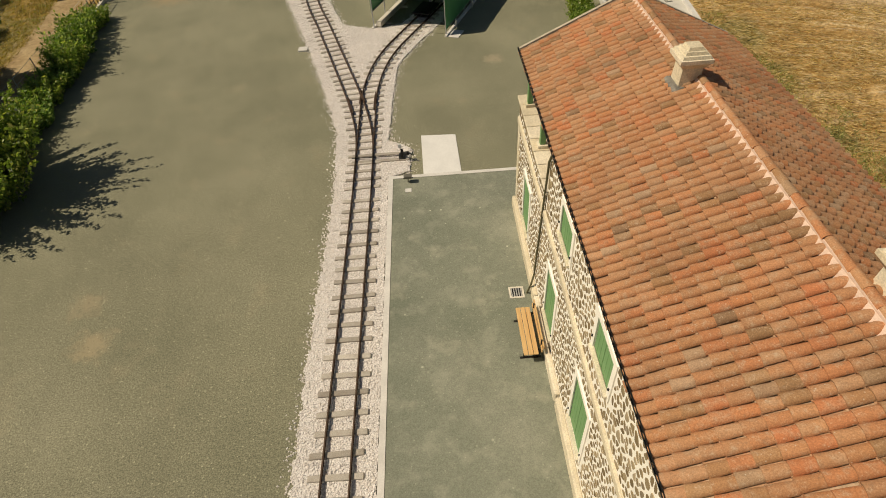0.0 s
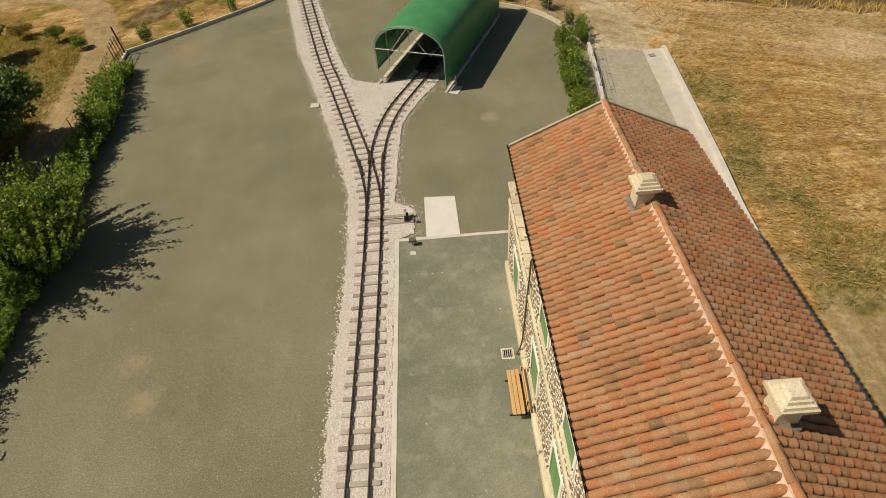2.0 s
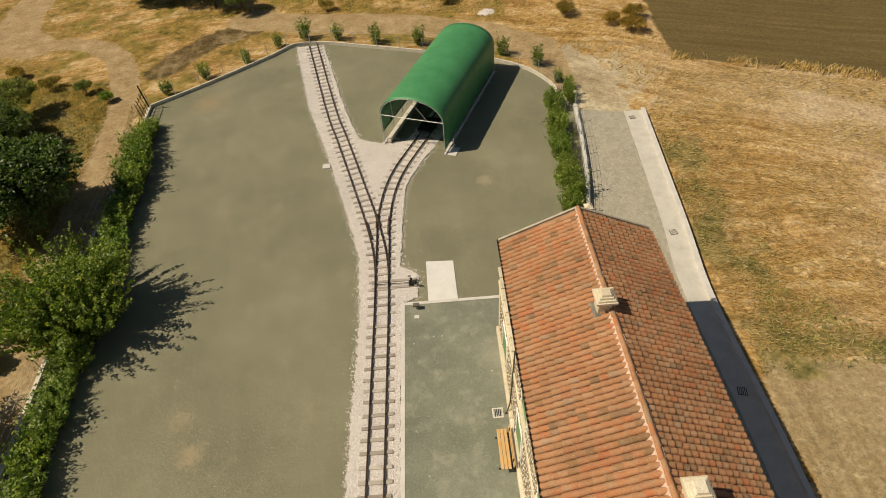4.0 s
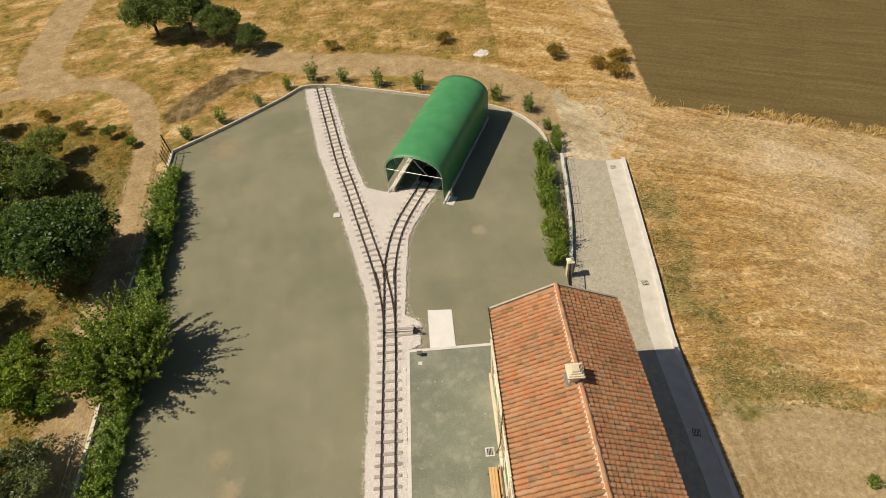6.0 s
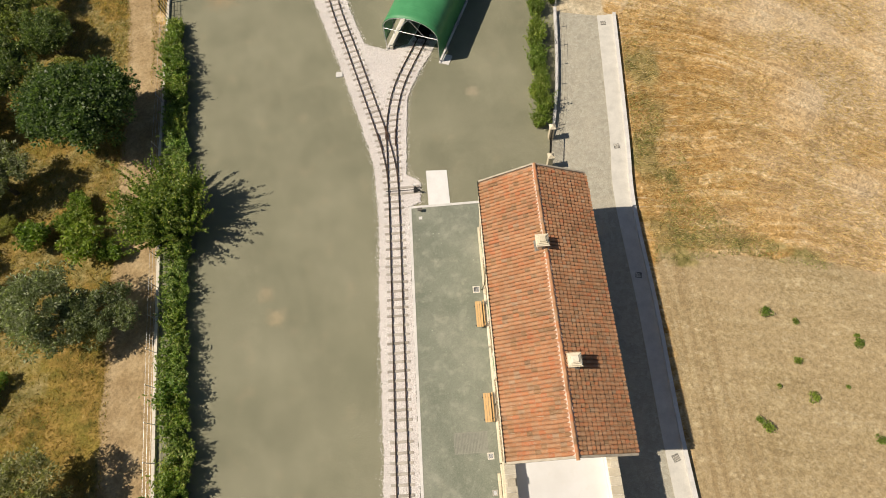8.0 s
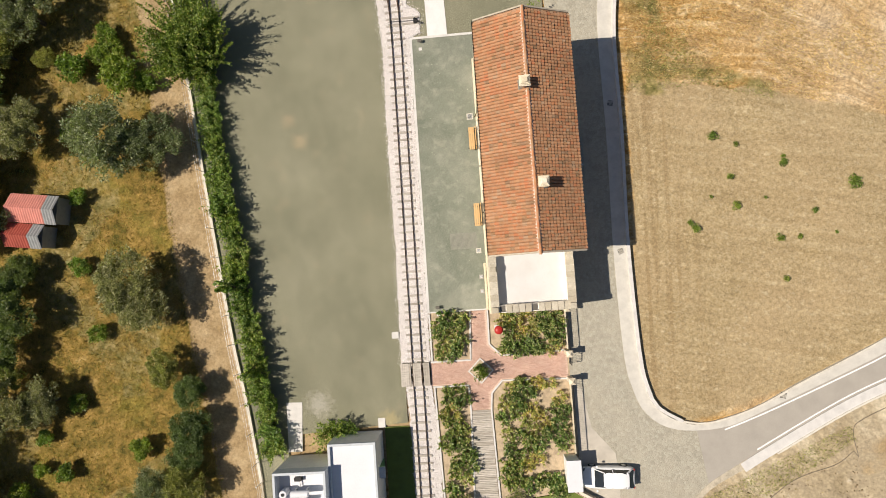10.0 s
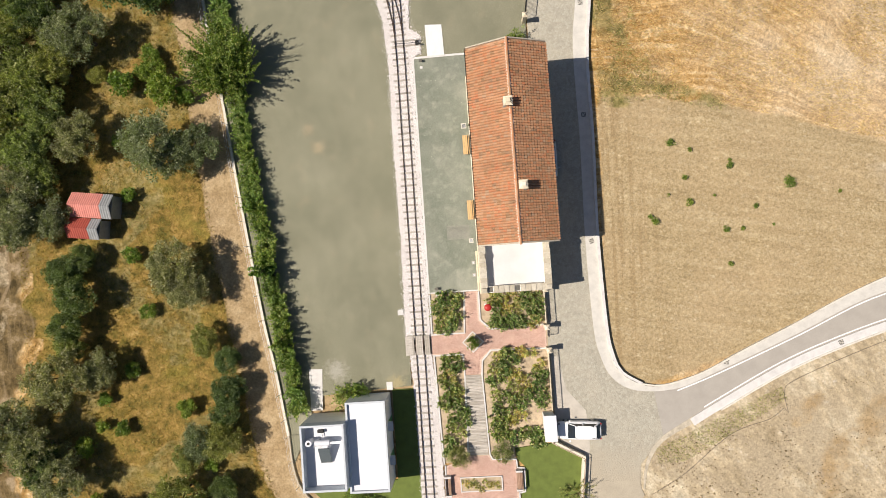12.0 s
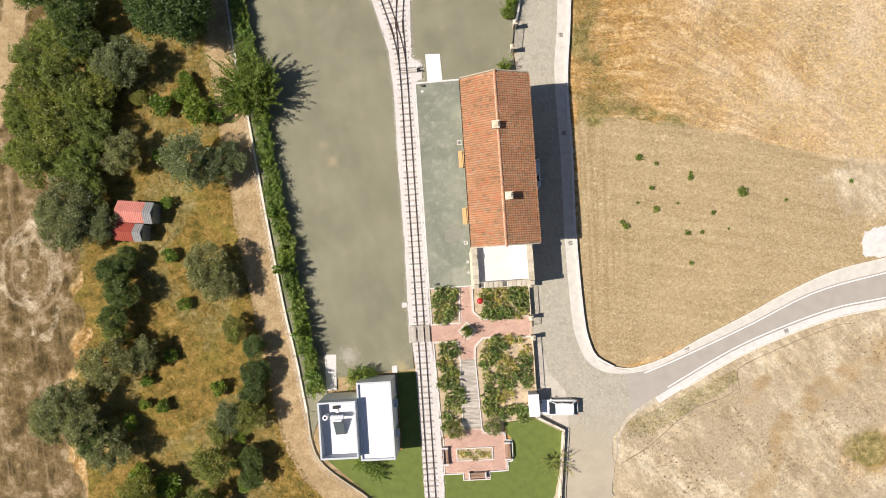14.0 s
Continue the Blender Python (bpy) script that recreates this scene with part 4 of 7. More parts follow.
RAIL = [(o, 1.3 * h) for o, h in [(-0.032, 0.0), (-0.028, 0.012), (-0.008, 0.02), (-0.008, 0.056), (-0.021, 0.06), (-0.02, 0.085), (0.02, 0.085), (0.021, 0.06), (0.008, 0.056), (0.008, 0.02), (0.028, 0.012), (0.032, 0.0)]]
HALF = 0.41
sleeper_bm = bmesh.new()
box(sleeper_bm, -0.8, 0.8, -0.095, 0.095, 0.0, 0.085, bevel=0.015)
sleeper_mesh = bm_mesh("sleeper", sleeper_bm, M["sleeper"])
chair_mesh = bm_mesh("rail_chair", boxes((-0.055, 0.055, -0.035, 0.035, 0.0, 0.015)), M["sleeper"])


def track(label, line, start, stop, pitch=0.69, sides=(-HALF, HALF)):
    t = thing("railway_track", label=label, category="railway track")
    for s in sides:
        part("rail", sweep(side(line, s), RAIL, 0.125), M["rail"], t)
    d = start
    while d < stop:
        q, turn = at_distance(line, d)
        ob = put("sleeper", sleeper_mesh, t, pose(q[0] + rng.normal(0, 0.025), q[1], 0.045, 0, 0, math.degrees(turn) + rng.normal(0, 0.9)))
        for s in (-HALF, HALF):
            put("rail_chair", chair_mesh, ob, pose(s, 0, 0.082))
        d += pitch * rng.uniform(0.9, 1.1)
    return t


track("straight narrow-gauge track of rusty rails on concrete sleepers", MAIN_TRACK, 0.3, length(MAIN_TRACK))
def gap_at(d):
    return float(np.linalg.norm(at_distance(LEFT_TRACK, d)[0] - at_distance(SHED_TRACK, d)[0]))


FORK = next(0.1 * k for k in range(200) if gap_at(0.1 * k) > 1.6)    # from here each track has sleepers of its own
track("narrow-gauge track curving away from the points to the yard's end", LEFT_TRACK, FORK + 0.3, length(LEFT_TRACK) - 0.3)
track("curved narrow-gauge siding running into the green shed", SHED_TRACK, FORK + 0.55, length(SHED_TRACK))
points = thing("turnout", label="turnout with sleepers growing wider towards the crossing of two tracks", category="railway points")
d = 0.25
while d < FORK:
    (a, ta), (b, tb) = at_distance(LEFT_TRACK, d), at_distance(SHED_TRACK, d)
    mid, half = (a + b) / 2, 0.8 + gap_at(d) / 2
    bm = boxes((-half, half, -0.09, 0.09, 0.0, 0.085), bevel=0.015)
    put("sleeper", bm_mesh("sleeper", bm, M["sleeper"]), points, pose(mid[0] + rng.normal(0, 0.03), mid[1], 0.042, 0, 0, math.degrees(ta + tb) / 2 + rng.normal(0, 0.8)))
    d += 0.62


def stretch(line, d0, d1, off):
    """A piece of a line moved sideways, for the short rails at the crossing."""
    return side([at_distance(line, d0 + (d1 - d0) * k / 8)[0] for k in range(9)], off)


for name, line, d0, d1, off in (("wing_rail", LEFT_TRACK, 7.6, 8.9, -HALF - 0.07), ("wing_rail", SHED_TRACK, 7.6, 8.9, HALF + 0.07), ("check_rail", LEFT_TRACK, 6.6, 8.4, HALF - 0.075), ("check_rail", SHED_TRACK, 6.8, 8.6, -HALF + 0.075)):
    part(name, ribbon(stretch(line, d0, d1, off), -0.028, 0.028, 0.125, 0.238), M["rail"], points)
part("frog", ribbon(stretch(LEFT_TRACK, 8.0, 8.7, -HALF), -0.05, 0.05, 0.127, 0.237), M["rail"], points, "dark cast-iron frog")
for y in (23.72, 23.2):
    part("throw_timber", boxes((-4.9, -2.15, y - 0.09, y + 0.09, 0.04, 0.13), bevel=0.012), M["sleeper"], points, "long timber carrying the lever")
part("throw_rod", rod(bmesh.new(), (-4.9, 23.47, 0.16), (-2.3, 23.42, 0.16), 0.022), M["iron"], points)
lever = thing("points_lever", (-2.48, 23.38, 0.06), label="black iron hand lever with a round weight by the points", category="points lever")
part("base_plate", boxes((-0.16, 0.16, -0.24, 0.24, 0.06, 0.11), bevel=0.01), M["iron"], lever)
part("bracket", boxes((-0.06, 0.06, -0.16, -0.12, 0.1, 0.4), (-0.06, 0.06, 0.12, 0.16, 0.1, 0.4)), M["iron"], lever)
part("handle", rod(bmesh.new(), (0, 0, 0.3), (0.42, -0.3, 0.42), 0.03), M["iron"], lever)
weight_bm = rod(bmesh.new(), (0.2, -0.16, 0.33), (0.3, -0.22, 0.38), 0.1, n=14)
part("weight", weight_bm, M["iron"], lever)
part("indicator", boxes((-0.16, 0.0, 0.2, 0.26, 0.4, 0.62)), M["paint"], lever, "white indicator plate")

# deck of planks where the path crosses the track
crossing = thing("level_crossing", label="grey timber foot crossing between the rails", category="crossing")
plank = bm_mesh("plank", boxes((-0.085, 0.085, -0.98, 0.98, 0.0, 0.05), bevel=0.008), M["boards"])
for k in range(14):
    x = -5.62 + 0.178 * k
    if min(abs(x + 4.27 + HALF), abs(x + 4.27 - HALF)) > 0.07:
        put("plank", plank, crossing, pose(x, -7.55, 0.19))
part("bearer", boxes((-5.72, -3.2, -8.5, -8.3, 0.0, 0.185), (-5.72, -3.2, -6.8, -6.6, 0.0, 0.185)), M["sleeper"], crossing)

# ---------- station building ----------
X0, X1, Y0, Y1, YT = 2.39, 8.95, 2.2, 19.45, 13.9   # walls; YT: where the upper storey ends
RIDGE_X, RIDGE_Z, EAVE_Z = 5.97, 8.42, 6.75
EAVE_W, EAVE_E, ROOF_S, ROOF_N = 2.41, 9.52, 1.9, 19.88
station = thing("station_building", label="two-storey rubble-stone station with clay-tile gable roof and green shutters", category="building")
WINDOWS = [(17.0, 0.95, 2.95), (12.25, 0.98, 3.0), (8.35, 1.1, 3.15), (11.5, 5.2, 6.2), (7.8, 5.2, 6.22)]
WIN_W = 1.16


def wall_with_openings(y0, y1, z0, z1, holes):
    """A west wall 0.5 thick, cut into blocks round its window openings."""
    bm = bmesh.new()
    holes = sorted(h for h in holes if y0 < h[0] < y1)
    at = y0
    for yc, za, zb in holes:
        a, b = yc - WIN_W / 2, yc + WIN_W / 2
        box(bm, X0, X0 + 0.5, at, a, z0, z1)
        box(bm, X0, X0 + 0.5, a, b, z0, za)
        box(bm, X0, X0 + 0.5, a, b, zb, z1)
        at = b
    box(bm, X0, X0 + 0.5, at, y1, z0, z1)
    return bm


west_low = part("wall", wall_with_openings(Y0, Y1, 0.0, 4.15, WINDOWS[:3]), M["pointing"], station, "wide pale pointing round brown rubble stones")
west_up = part("wall", wall_with_openings(Y0, YT, 4.15, 6.53, WINDOWS[3:]), M["pointing"], station, "wide pale pointing round brown rubble stones")
part("wall", boxes((X1 - 0.5, X1, Y0, Y1, 0.0, 4.15)), M["pointing"], station)
part("wall", boxes((X1 - 0.5, X1, Y0, YT, 4.15, 6.6)), M["pointing"], station)
part("wall", boxes((X0 + 0.5, X1 - 0.5, Y1 - 0.5, Y1, 0.0, 4.15)), M["pointing"], station)
for ya, yb, za in ((Y0, Y0 + 0.5, 0.0), (YT - 0.5, YT, 4.15)):
    bm = boxes((X0 + 0.5, X1 - 0.5, ya, yb, za, 6.5))
    v = [bm.verts.new(p) for p in ((X0, ya, 6.5), (X1, ya, 6.5), (RIDGE_X, ya, RIDGE_Z - 0.29), (X0, yb, 6.5), (X1, yb, 6.5), (RIDGE_X, yb, RIDGE_Z - 0.29))]
    for f in ((0, 1, 2), (3, 5, 4), (0, 3, 4, 1), (1, 4, 5, 2), (0, 2, 5, 3)):
        bm.faces.new([v[i] for i in f])
    part("gable_wall", bm, M["pointing"], station)
part("floor", boxes((X0 + 0.5, X1 - 0.5, YT, Y1 - 0.5, 3.85, 4.0)), M["limestone"], station, "stone floor of the roofed terrace")
for ya, yb in ((Y0 + 0.01, 5.9), (6.0, 9.9), (10.0, YT), (YT + 0.02, Y1)):
    part("plinth", boxes((X0 - 0.17, X0 + 0.02, ya, yb, 0.0, 0.5), bevel=0.05), M["limestone"], station, "projecting cream stone plinth")
part("string_course", boxes((X0 - 0.07, X0 + 0.02, Y0, Y1, 4.05, 4.3), bevel=0.025), M["limestone"], station)
for yc in (Y1 - 0.17,):
    for k in range(9):
        w = 0.42 if k % 2 else 0.26
        part("quoin", boxes((X0 - 0.03, X0 + 0.02, Y1 - w, Y1 + 0.02, 0.56 + 0.385 * k, 0.925 + 0.385 * k), bevel=0.012), M["limestone"], station)
# terrace parapet with coping stones and green posts carrying the roof
part("parapet", boxes((X0, X0 + 0.45, YT, Y1, 4.15, 4.95)), M["pointing"], station, "rubble parapet of the roofed terrace")
part("parapet", boxes((X0 + 0.45, X1, Y1 - 0.45, Y1, 4.15, 4.95)), M["pointing"], station)
part("parapet", boxes((X1 - 0.45, X1, YT, Y1 - 0.45, 4.15, 4.95)), M["pointing"], station)
coping = bm_mesh("coping_stone", boxes((-0.27, 0.27, -0.345, 0.345, 0.0, 0.1), bevel=0.018), M["limestone"])
for k in range(8):
    put("coping_stone", coping, station, pose(X0 + 0.2, YT + 0.36 + 0.72 * k, 4.95))
for k in range(8):
    put("coping_stone", coping, station, pose(X0 + 0.85 + 0.72 * k, Y1 - 0.2, 4.955, 0, 0, 90))
for x, y in ((X0 + 0.25, 18.85), (X0 + 0.25, 16.3), (X1 - 0.25, 18.85), (X1 - 0.25, 16.3)):
    part("post_base", boxes((x - 0.16, x + 0.16, y - 0.16, y + 0.16, 5.055, 5.16), bevel=0.01), M["limestone"], station)
    part("post", boxes((x - 0.09, x + 0.09, y - 0.09, y + 0.09, 5.16, 6.72), bevel=0.01), M["shutter"], station, "green painted timber post")
# windows: surround, sill, two closed leaves
for yc, za, zb in WINDOWS:
    a, b = yc - WIN_W / 2, yc + WIN_W / 2
    win = thing("window", label="closed green board shutters in a pale plaster surround")
    win.parent = station
    f = 0.17
    bm = boxes((X0 - 0.035, X0 + 0.03, a - f, a, za - f, zb + f), (X0 - 0.035, X0 + 0.03, b, b + f, za - f, zb + f), (X0 - 0.035, X0 + 0.03, a, b, zb, zb + f))
    part("surround", bm, M["pointing"], win, "pale plaster surround")
    part("sill", boxes((X0 - 0.1, X0 + 0.1, a - 0.1, b + 0.1, za - 0.1, za), bevel=0.012), M["limestone"], win)
    for k in (0, 1):
        bm = bmesh.new()
        w = (b - a) / 2 - 0.012
        lo = a + 0.006 + k * (b - a) / 2
        for j in range(3):
            box(bm, X0 + 0.005, X0 + 0.05, lo + j * w / 3, lo + (j + 1) * w / 3 - 0.006, za + 0.01, zb - 0.01, bevel=0.006)
        for z in (za + 0.35, zb - 0.35):
            box(bm, X0 + 0.05, X0 + 0.075, lo, lo + w, z - 0.06, z + 0.06)
        part("shutter", bm, M["shutter"], win, "green board shutter")
    part("holdback", boxes((X0 - 0.07, X0 - 0.03, a - 0.11, a - 0.08, za + 0.25, za + 0.31), (X0 - 0.07, X0 - 0.03, b + 0.08, b + 0.11, za + 0.25, za + 0.31)), M["iron"], win)
# gutter and down-pipe
section = [(-0.026, 0.028), (-0.024, 0.0), (-0.014, -0.024), (0.014, -0.024), (0.024, 0.0), (0.026, 0.028), (0.018, 0.028), (0.01, -0.016), (-0.01, -0.016), (-0.018, 0.028)]
part("gutter", sweep([(EAVE_W - 0.12, ROOF_S + 0.05), (EAVE_W - 0.12, 8.0), (EAVE_W - 0.12, 14.0), (EAVE_W - 0.12, ROOF_N - 0.05)], section, EAVE_Z + 0.02), M["iron"], station, "dark half-round gutter")
bm = bmesh.new()
for p, q in (((EAVE_W, 13.75, 6.62), (X0 - 0.07, 13.8, 6.25)), ((X0 - 0.07, 13.8, 6.25), (X0 - 0.07, 14.5, 0.9)), ((X0 - 0.07, 14.5, 0.9), (X0 - 0.2, 14.3, 0.6)), ((X0 - 0.2, 14.3, 0.6), (X0 - 0.3, 14.4, 0.06))):
    rod(bm, p, q, 0.036)
part("down_pipe", bm, M["pipe"], station, "dark olive down-pipe")


def chimney(x, y, z0):
    """A cream stone stack with a flared cornice and a stepped cap."""
    c = thing("chimney", label="cream stone chimney with a stepped cap")
    c.parent = station
    for name, za, zb, ra, rb in (("stack", 0.0, 0.56, 0.27, 0.25), ("cornice", 0.56, 0.72, 0.27, 0.38), ("crown_slab", 0.72, 0.82, 0.4, 0.4)):
        bm = bmesh.new()
        bmesh.ops.create_cone(bm, cap_ends=True, segments=4, radius1=ra * 1.4142, radius2=rb * 1.4142, depth=zb - za, matrix=Matrix.Translation((x, y, z0 + (za + zb) / 2)) @ Matrix.Rotation(radians(45), 4, "Z"))
        part(name, bm, M["limestone"], c)
    for za, zb, ra, rb in ((0.824, 0.9, 0.35, 0.33), (0.903, 0.98, 0.27, 0.25), (0.983, 1.06, 0.2, 0.17)):
        bm = bmesh.new()
        bmesh.ops.create_cone(bm, cap_ends=True, segments=4, radius1=ra * 1.4142, radius2=rb * 1.4142, depth=zb - za, matrix=Matrix.Translation((x, y, z0 + (za + zb) / 2)) @ Matrix.Rotation(radians(45), 4, "Z"))
        part("cap_step", bm, M["limestone"], c)
    part("flashing", boxes((x - 0.42, x + 0.36, y - 0.4, y + 0.38, z0 - 0.2, z0 + 0.1), bevel=0.06), M["flashing"], c, "dark grey mortar flashing")


chimney(5.7, 14.15, 8.12)
chimney(6.52, 6.88, 8.1)

# roof: boards, pans, covers, ridge
roof = thing("roof", label="weathered orange clay barrel tiles")
roof.parent = station
COL = 0.2413


def slope_frame(sign):
    """Down-slope, along-ridge and normal directions, and the slope's length."""
    run = (RIDGE_X - EAVE_W) if sign < 0 else (EAVE_E - RIDGE_X)
    down = Vector((sign * run, 0, EAVE_Z - RIDGE_Z))
    n = Vector((sign * (RIDGE_Z - EAVE_Z), 0, run)).normalized()
    return down.normalized(), Vector((0, 1, 0)), n, down.length


for sign in (-1, 1):
    u, v, n, L = slope_frame(sign)
    top = Vector((RIDGE_X, 0, RIDGE_Z - 0.12))
    bm = bmesh.new()
    p = [bm.verts.new(top + u * a + n * b + Vector((0, y, 0))) for y in (ROOF_S + 0.02, ROOF_N - 0.02) for a, b in ((0.0, 0.0), (L - 0.05, 0.0), (L - 0.05, -0.12), (0.0, -0.12))]
    for f in ((0, 1, 2, 3), (4, 7, 6, 5), (0, 4, 5, 1), (1, 5, 6, 2), (2, 6, 7, 3), (3, 7, 4, 0)):
        bm.faces.new([p[i] for i in f])
    part("roof_deck", bm, M["pan"], roof)
    for y in (ROOF_S - 0.03, ROOF_N - 0.09):
        bm = bmesh.new()
        p = [bm.verts.new(top + u * a + n * b + Vector((0, yy, 0))) for yy in (y, y + 0.12) for a, b in ((0.0, 0.13), (L, 0.13), (L, -0.14), (0.0, -0.14))]
        for f in ((0, 1, 2, 3), (4, 7, 6, 5), (0, 4, 5, 1), (1, 5, 6, 2), (2, 6, 7, 3), (3, 7, 4, 0)):
            bm.faces.new([p[i] for i in f])
        part("verge", bm, M["verge"], roof, "grey mortar verge")


def barrel(length_, r_top, r_low, thick=0.017, segs=7, cup=False, high=0.86):
    """A barrel tile: down-slope along x, arched over y; the lower lip shows its thickness."""
    ang = [math.pi * k / segs for k in range(segs + 1)]
    flip = -1 if cup else 1
    rows = [(0.0, r_top), (length_, r_low)]
    verts = [(x, r * math.cos(a), flip * r * high * math.sin(a)) for x, r in rows for a in ang]
    verts += [(length_, r * math.cos(a), flip * r * high * math.sin(a)) for r in (r_low, r_low - thick) for a in ang]
    m = segs + 1
    faces = [(k, k + 1, m + k + 1, m + k) for k in range(segs)] + [(2 * m + k, 2 * m + k + 1, 3 * m + k + 1, 3 * m + k) for k in range(segs)]
    return verts, faces


cover_v, cover_f = barrel(0.44, 0.099, 0.1195, 0.03, high=0.82)
cover_e = barrel(0.44, 0.088, 0.115, 0.028, high=0.86)[0]
pan_v, pan_f = barrel(0.44, 0.118, 0.105, segs=4, cup=True, high=0.84)
cover_mesh = mesh_of("roof_tile", cover_v, cover_f, M["tile"], True)
rest, pans = ([], []), ([], [])
cols = int((ROOF_N - ROOF_S - 0.2) / COL)
for sign in (-1, 1):
    u, v, n, L = slope_frame(sign)
    side_v = n.cross(u)
    rows_up = 11 if sign < 0 else 14
    step = (L + 0.02) / rows_up
    for c in range(cols):
        y = ROOF_S + 0.22 + c * COL
        for r in range(rows_up):
            for is_pan in (True, False):
                yy = y + (COL / 2 if is_pan else 0) + rng.normal(0, 0.006)
                o = Vector((RIDGE_X, yy, RIDGE_Z - 0.12)) + u * (r * step - 0.02 + rng.normal(0, 0.012)) + n * ((0.092 if is_pan else 0.045) + rng.normal(0, 0.004))
                tilt = (0.09 if sign < 0 else 0.098) + rng.normal(0, 0.009)
                uu = (u + n * tilt).normalized()
                nn = (n - u * tilt).normalized()
                yaw = rng.normal(0, 0.016)
                vv = nn.cross(uu)
                uu, vv = uu + vv * yaw, vv - uu * yaw
                uu = uu * (step / 0.365)
                m = Matrix(((uu.x, vv.x, nn.x, o.x), (uu.y, vv.y, nn.y, o.y), (uu.z, vv.z, nn.z, o.z), (0, 0, 0, 1)))
                if not is_pan and sign < 0 and 3.2 < y < 9.7:
                    put("roof_tile", cover_mesh, roof, m)
                    continue
                V, F = pans if is_pan else rest
                base = len(V)
                V.extend((m @ Vector(q))[:] for q in (pan_v if is_pan else cover_v if sign < 0 else cover_e))
                F.extend(tuple(i + base for i in f) for f in (pan_f if is_pan else cover_f))
put("roof_tiles", mesh_of("roof_tiles", *rest, M["tile"], True), roof, kind="stuff")
put("pan_tiles", mesh_of("pan_tiles", *pans, M["pan"], True), roof, kind="stuff")
# pale mortar plugs under the covers along the east eave
u, v, n, L = slope_frame(1)
plug_bm = bmesh.new()
bmesh.ops.create_uvsphere(plug_bm, u_segments=6, v_segments=4, radius=0.075, matrix=Matrix.Diagonal((0.5, 1.0, 0.8, 1.0)))
plug = bm_mesh("mortar_plug", plug_bm, M["verge"])
for c in range(cols):
    o = Vector((RIDGE_X, ROOF_S + 0.22 + c * COL, RIDGE_Z - 0.12)) + u * (L + 0.07) + n * 0.06
    put("mortar_plug", plug, roof, pose(o.x, o.y, o.z))
# ridge tiles on a bed of pale mortar with scallops between the covers
for sign in (-1, 1):
    u, v, n, L = slope_frame(sign)
    bm = bmesh.new()
    rings = []
    for k in range(4 * cols):
        y = ROOF_S + 0.1 + k * COL / 4
        wave = abs(math.cos(math.pi * (y - ROOF_S - 0.22) / COL))
        c = Vector((RIDGE_X, y, RIDGE_Z - 0.12))
        rings.append([bm.verts.new(c + u * a + n * h) for a, h in ((0.02, 0.06), (0.02, 0.15), (0.12 + rng.normal(0, 0.008), 0.12), (0.25 - 0.11 * wave + rng.normal(0, 0.012), 0.035 + 0.075 * wave))])
    for r, s in zip(rings, rings[1:]):
        for i in range(3):
            bm.faces.new((r[i], r[i + 1], s[i + 1], s[i]))
    part("mortar_fillet", bm, M["mortar"], roof, "pale pink mortar under the ridge")
part("mortar_bed", boxes((RIDGE_X - 0.12, RIDGE_X + 0.12, ROOF_S, ROOF_N, RIDGE_Z - 0.1, RIDGE_Z + 0.0)), M["mortar"], roof, "pale pink mortar under the ridge")
ridge_v, ridge_f = barrel(0.46, 0.088, 0.108, 0.018, 8)
ridge_mesh = mesh_of("ridge_tile", ridge_v, ridge_f, M["tile"], True)
for k in range(46):
    y = ROOF_N - 0.02 - 0.392 * k
    put("ridge_tile", ridge_mesh, roof, pose(RIDGE_X + rng.normal(0, 0.008), y, RIDGE_Z + 0.005 + 0.012 * rng.random(), 0, 1.2, -90 + rng.normal(0, 1)))

# rubble stones of the west wall
def cell(site, others, lo, hi):
    """The cell of a site among its neighbours, as a polygon in the wall's plane."""
    poly = [np.array(p, float) for p in ((lo[0], lo[1]), (hi[0], lo[1]), (hi[0], hi[1]), (lo[0], hi[1]))]
    for o in others:
        mid, nrm = (site + o) / 2, o - site
        out = []
        for a, b in zip(poly, poly[1:] + poly[:1]):
            da, db = np.dot(a - mid, nrm), np.dot(b - mid, nrm)
            if da <= 0:
                out.append(a)
            if (da < 0) != (db < 0):
                out.append(a + (b - a) * da / (da - db))
        poly = out
        if len(poly) < 3:
            return []
    return poly


def rubble(y0, y1, z0, z1, holes, pitch=0.225):
    """Irregular stones filling a stretch of wall, with wide joints."""
    sites = []
    rows = int((z1 - z0) / pitch)
    for i in range(rows):
        for j in range(int((y1 - y0) / (pitch * 0.8))):
            sites.append(((j + 0.5 * (i % 2)) * pitch * 0.8 + y0 + rng.normal(0, pitch * 0.36), z0 + (i + 0.5) * pitch + rng.normal(0, pitch * 0.34)))
    sites = np.array(sites)
    out = []
    for s in sites:
        if any(abs(s[0] - yc) < WIN_W / 2 + 0.2 and za - 0.22 < s[1] < zb + 0.24 for yc, za, zb in holes):
            continue
        near = np.argsort(((sites - s) ** 2).sum(1))[1:14]
        poly = cell(s, sites[near], (y0, z0), (y1, z1))
        if len(poly) < 4:
            continue
        c = sum(poly) / len(poly)
        reach = np.mean([np.linalg.norm(p - c) for p in poly])
        k = max(0.4, 1 - rng.uniform(0.04, 0.06) / reach)
        poly = [c + (p - c) * k * rng.uniform(0.94, 1.03) for p in poly]
        cut = []
        for a, b in zip(poly, poly[1:] + poly[:1]):
            cut += [a + (b - a) * 0.2, a + (b - a) * 0.8]
        bad = any(abs(p[0] - yc) < WIN_W / 2 + 0.17 and za - 0.12 < p[1] < zb + 0.17 for p in cut for yc, za, zb in holes)
        if not bad:
            out.append((c, cut))
    return out


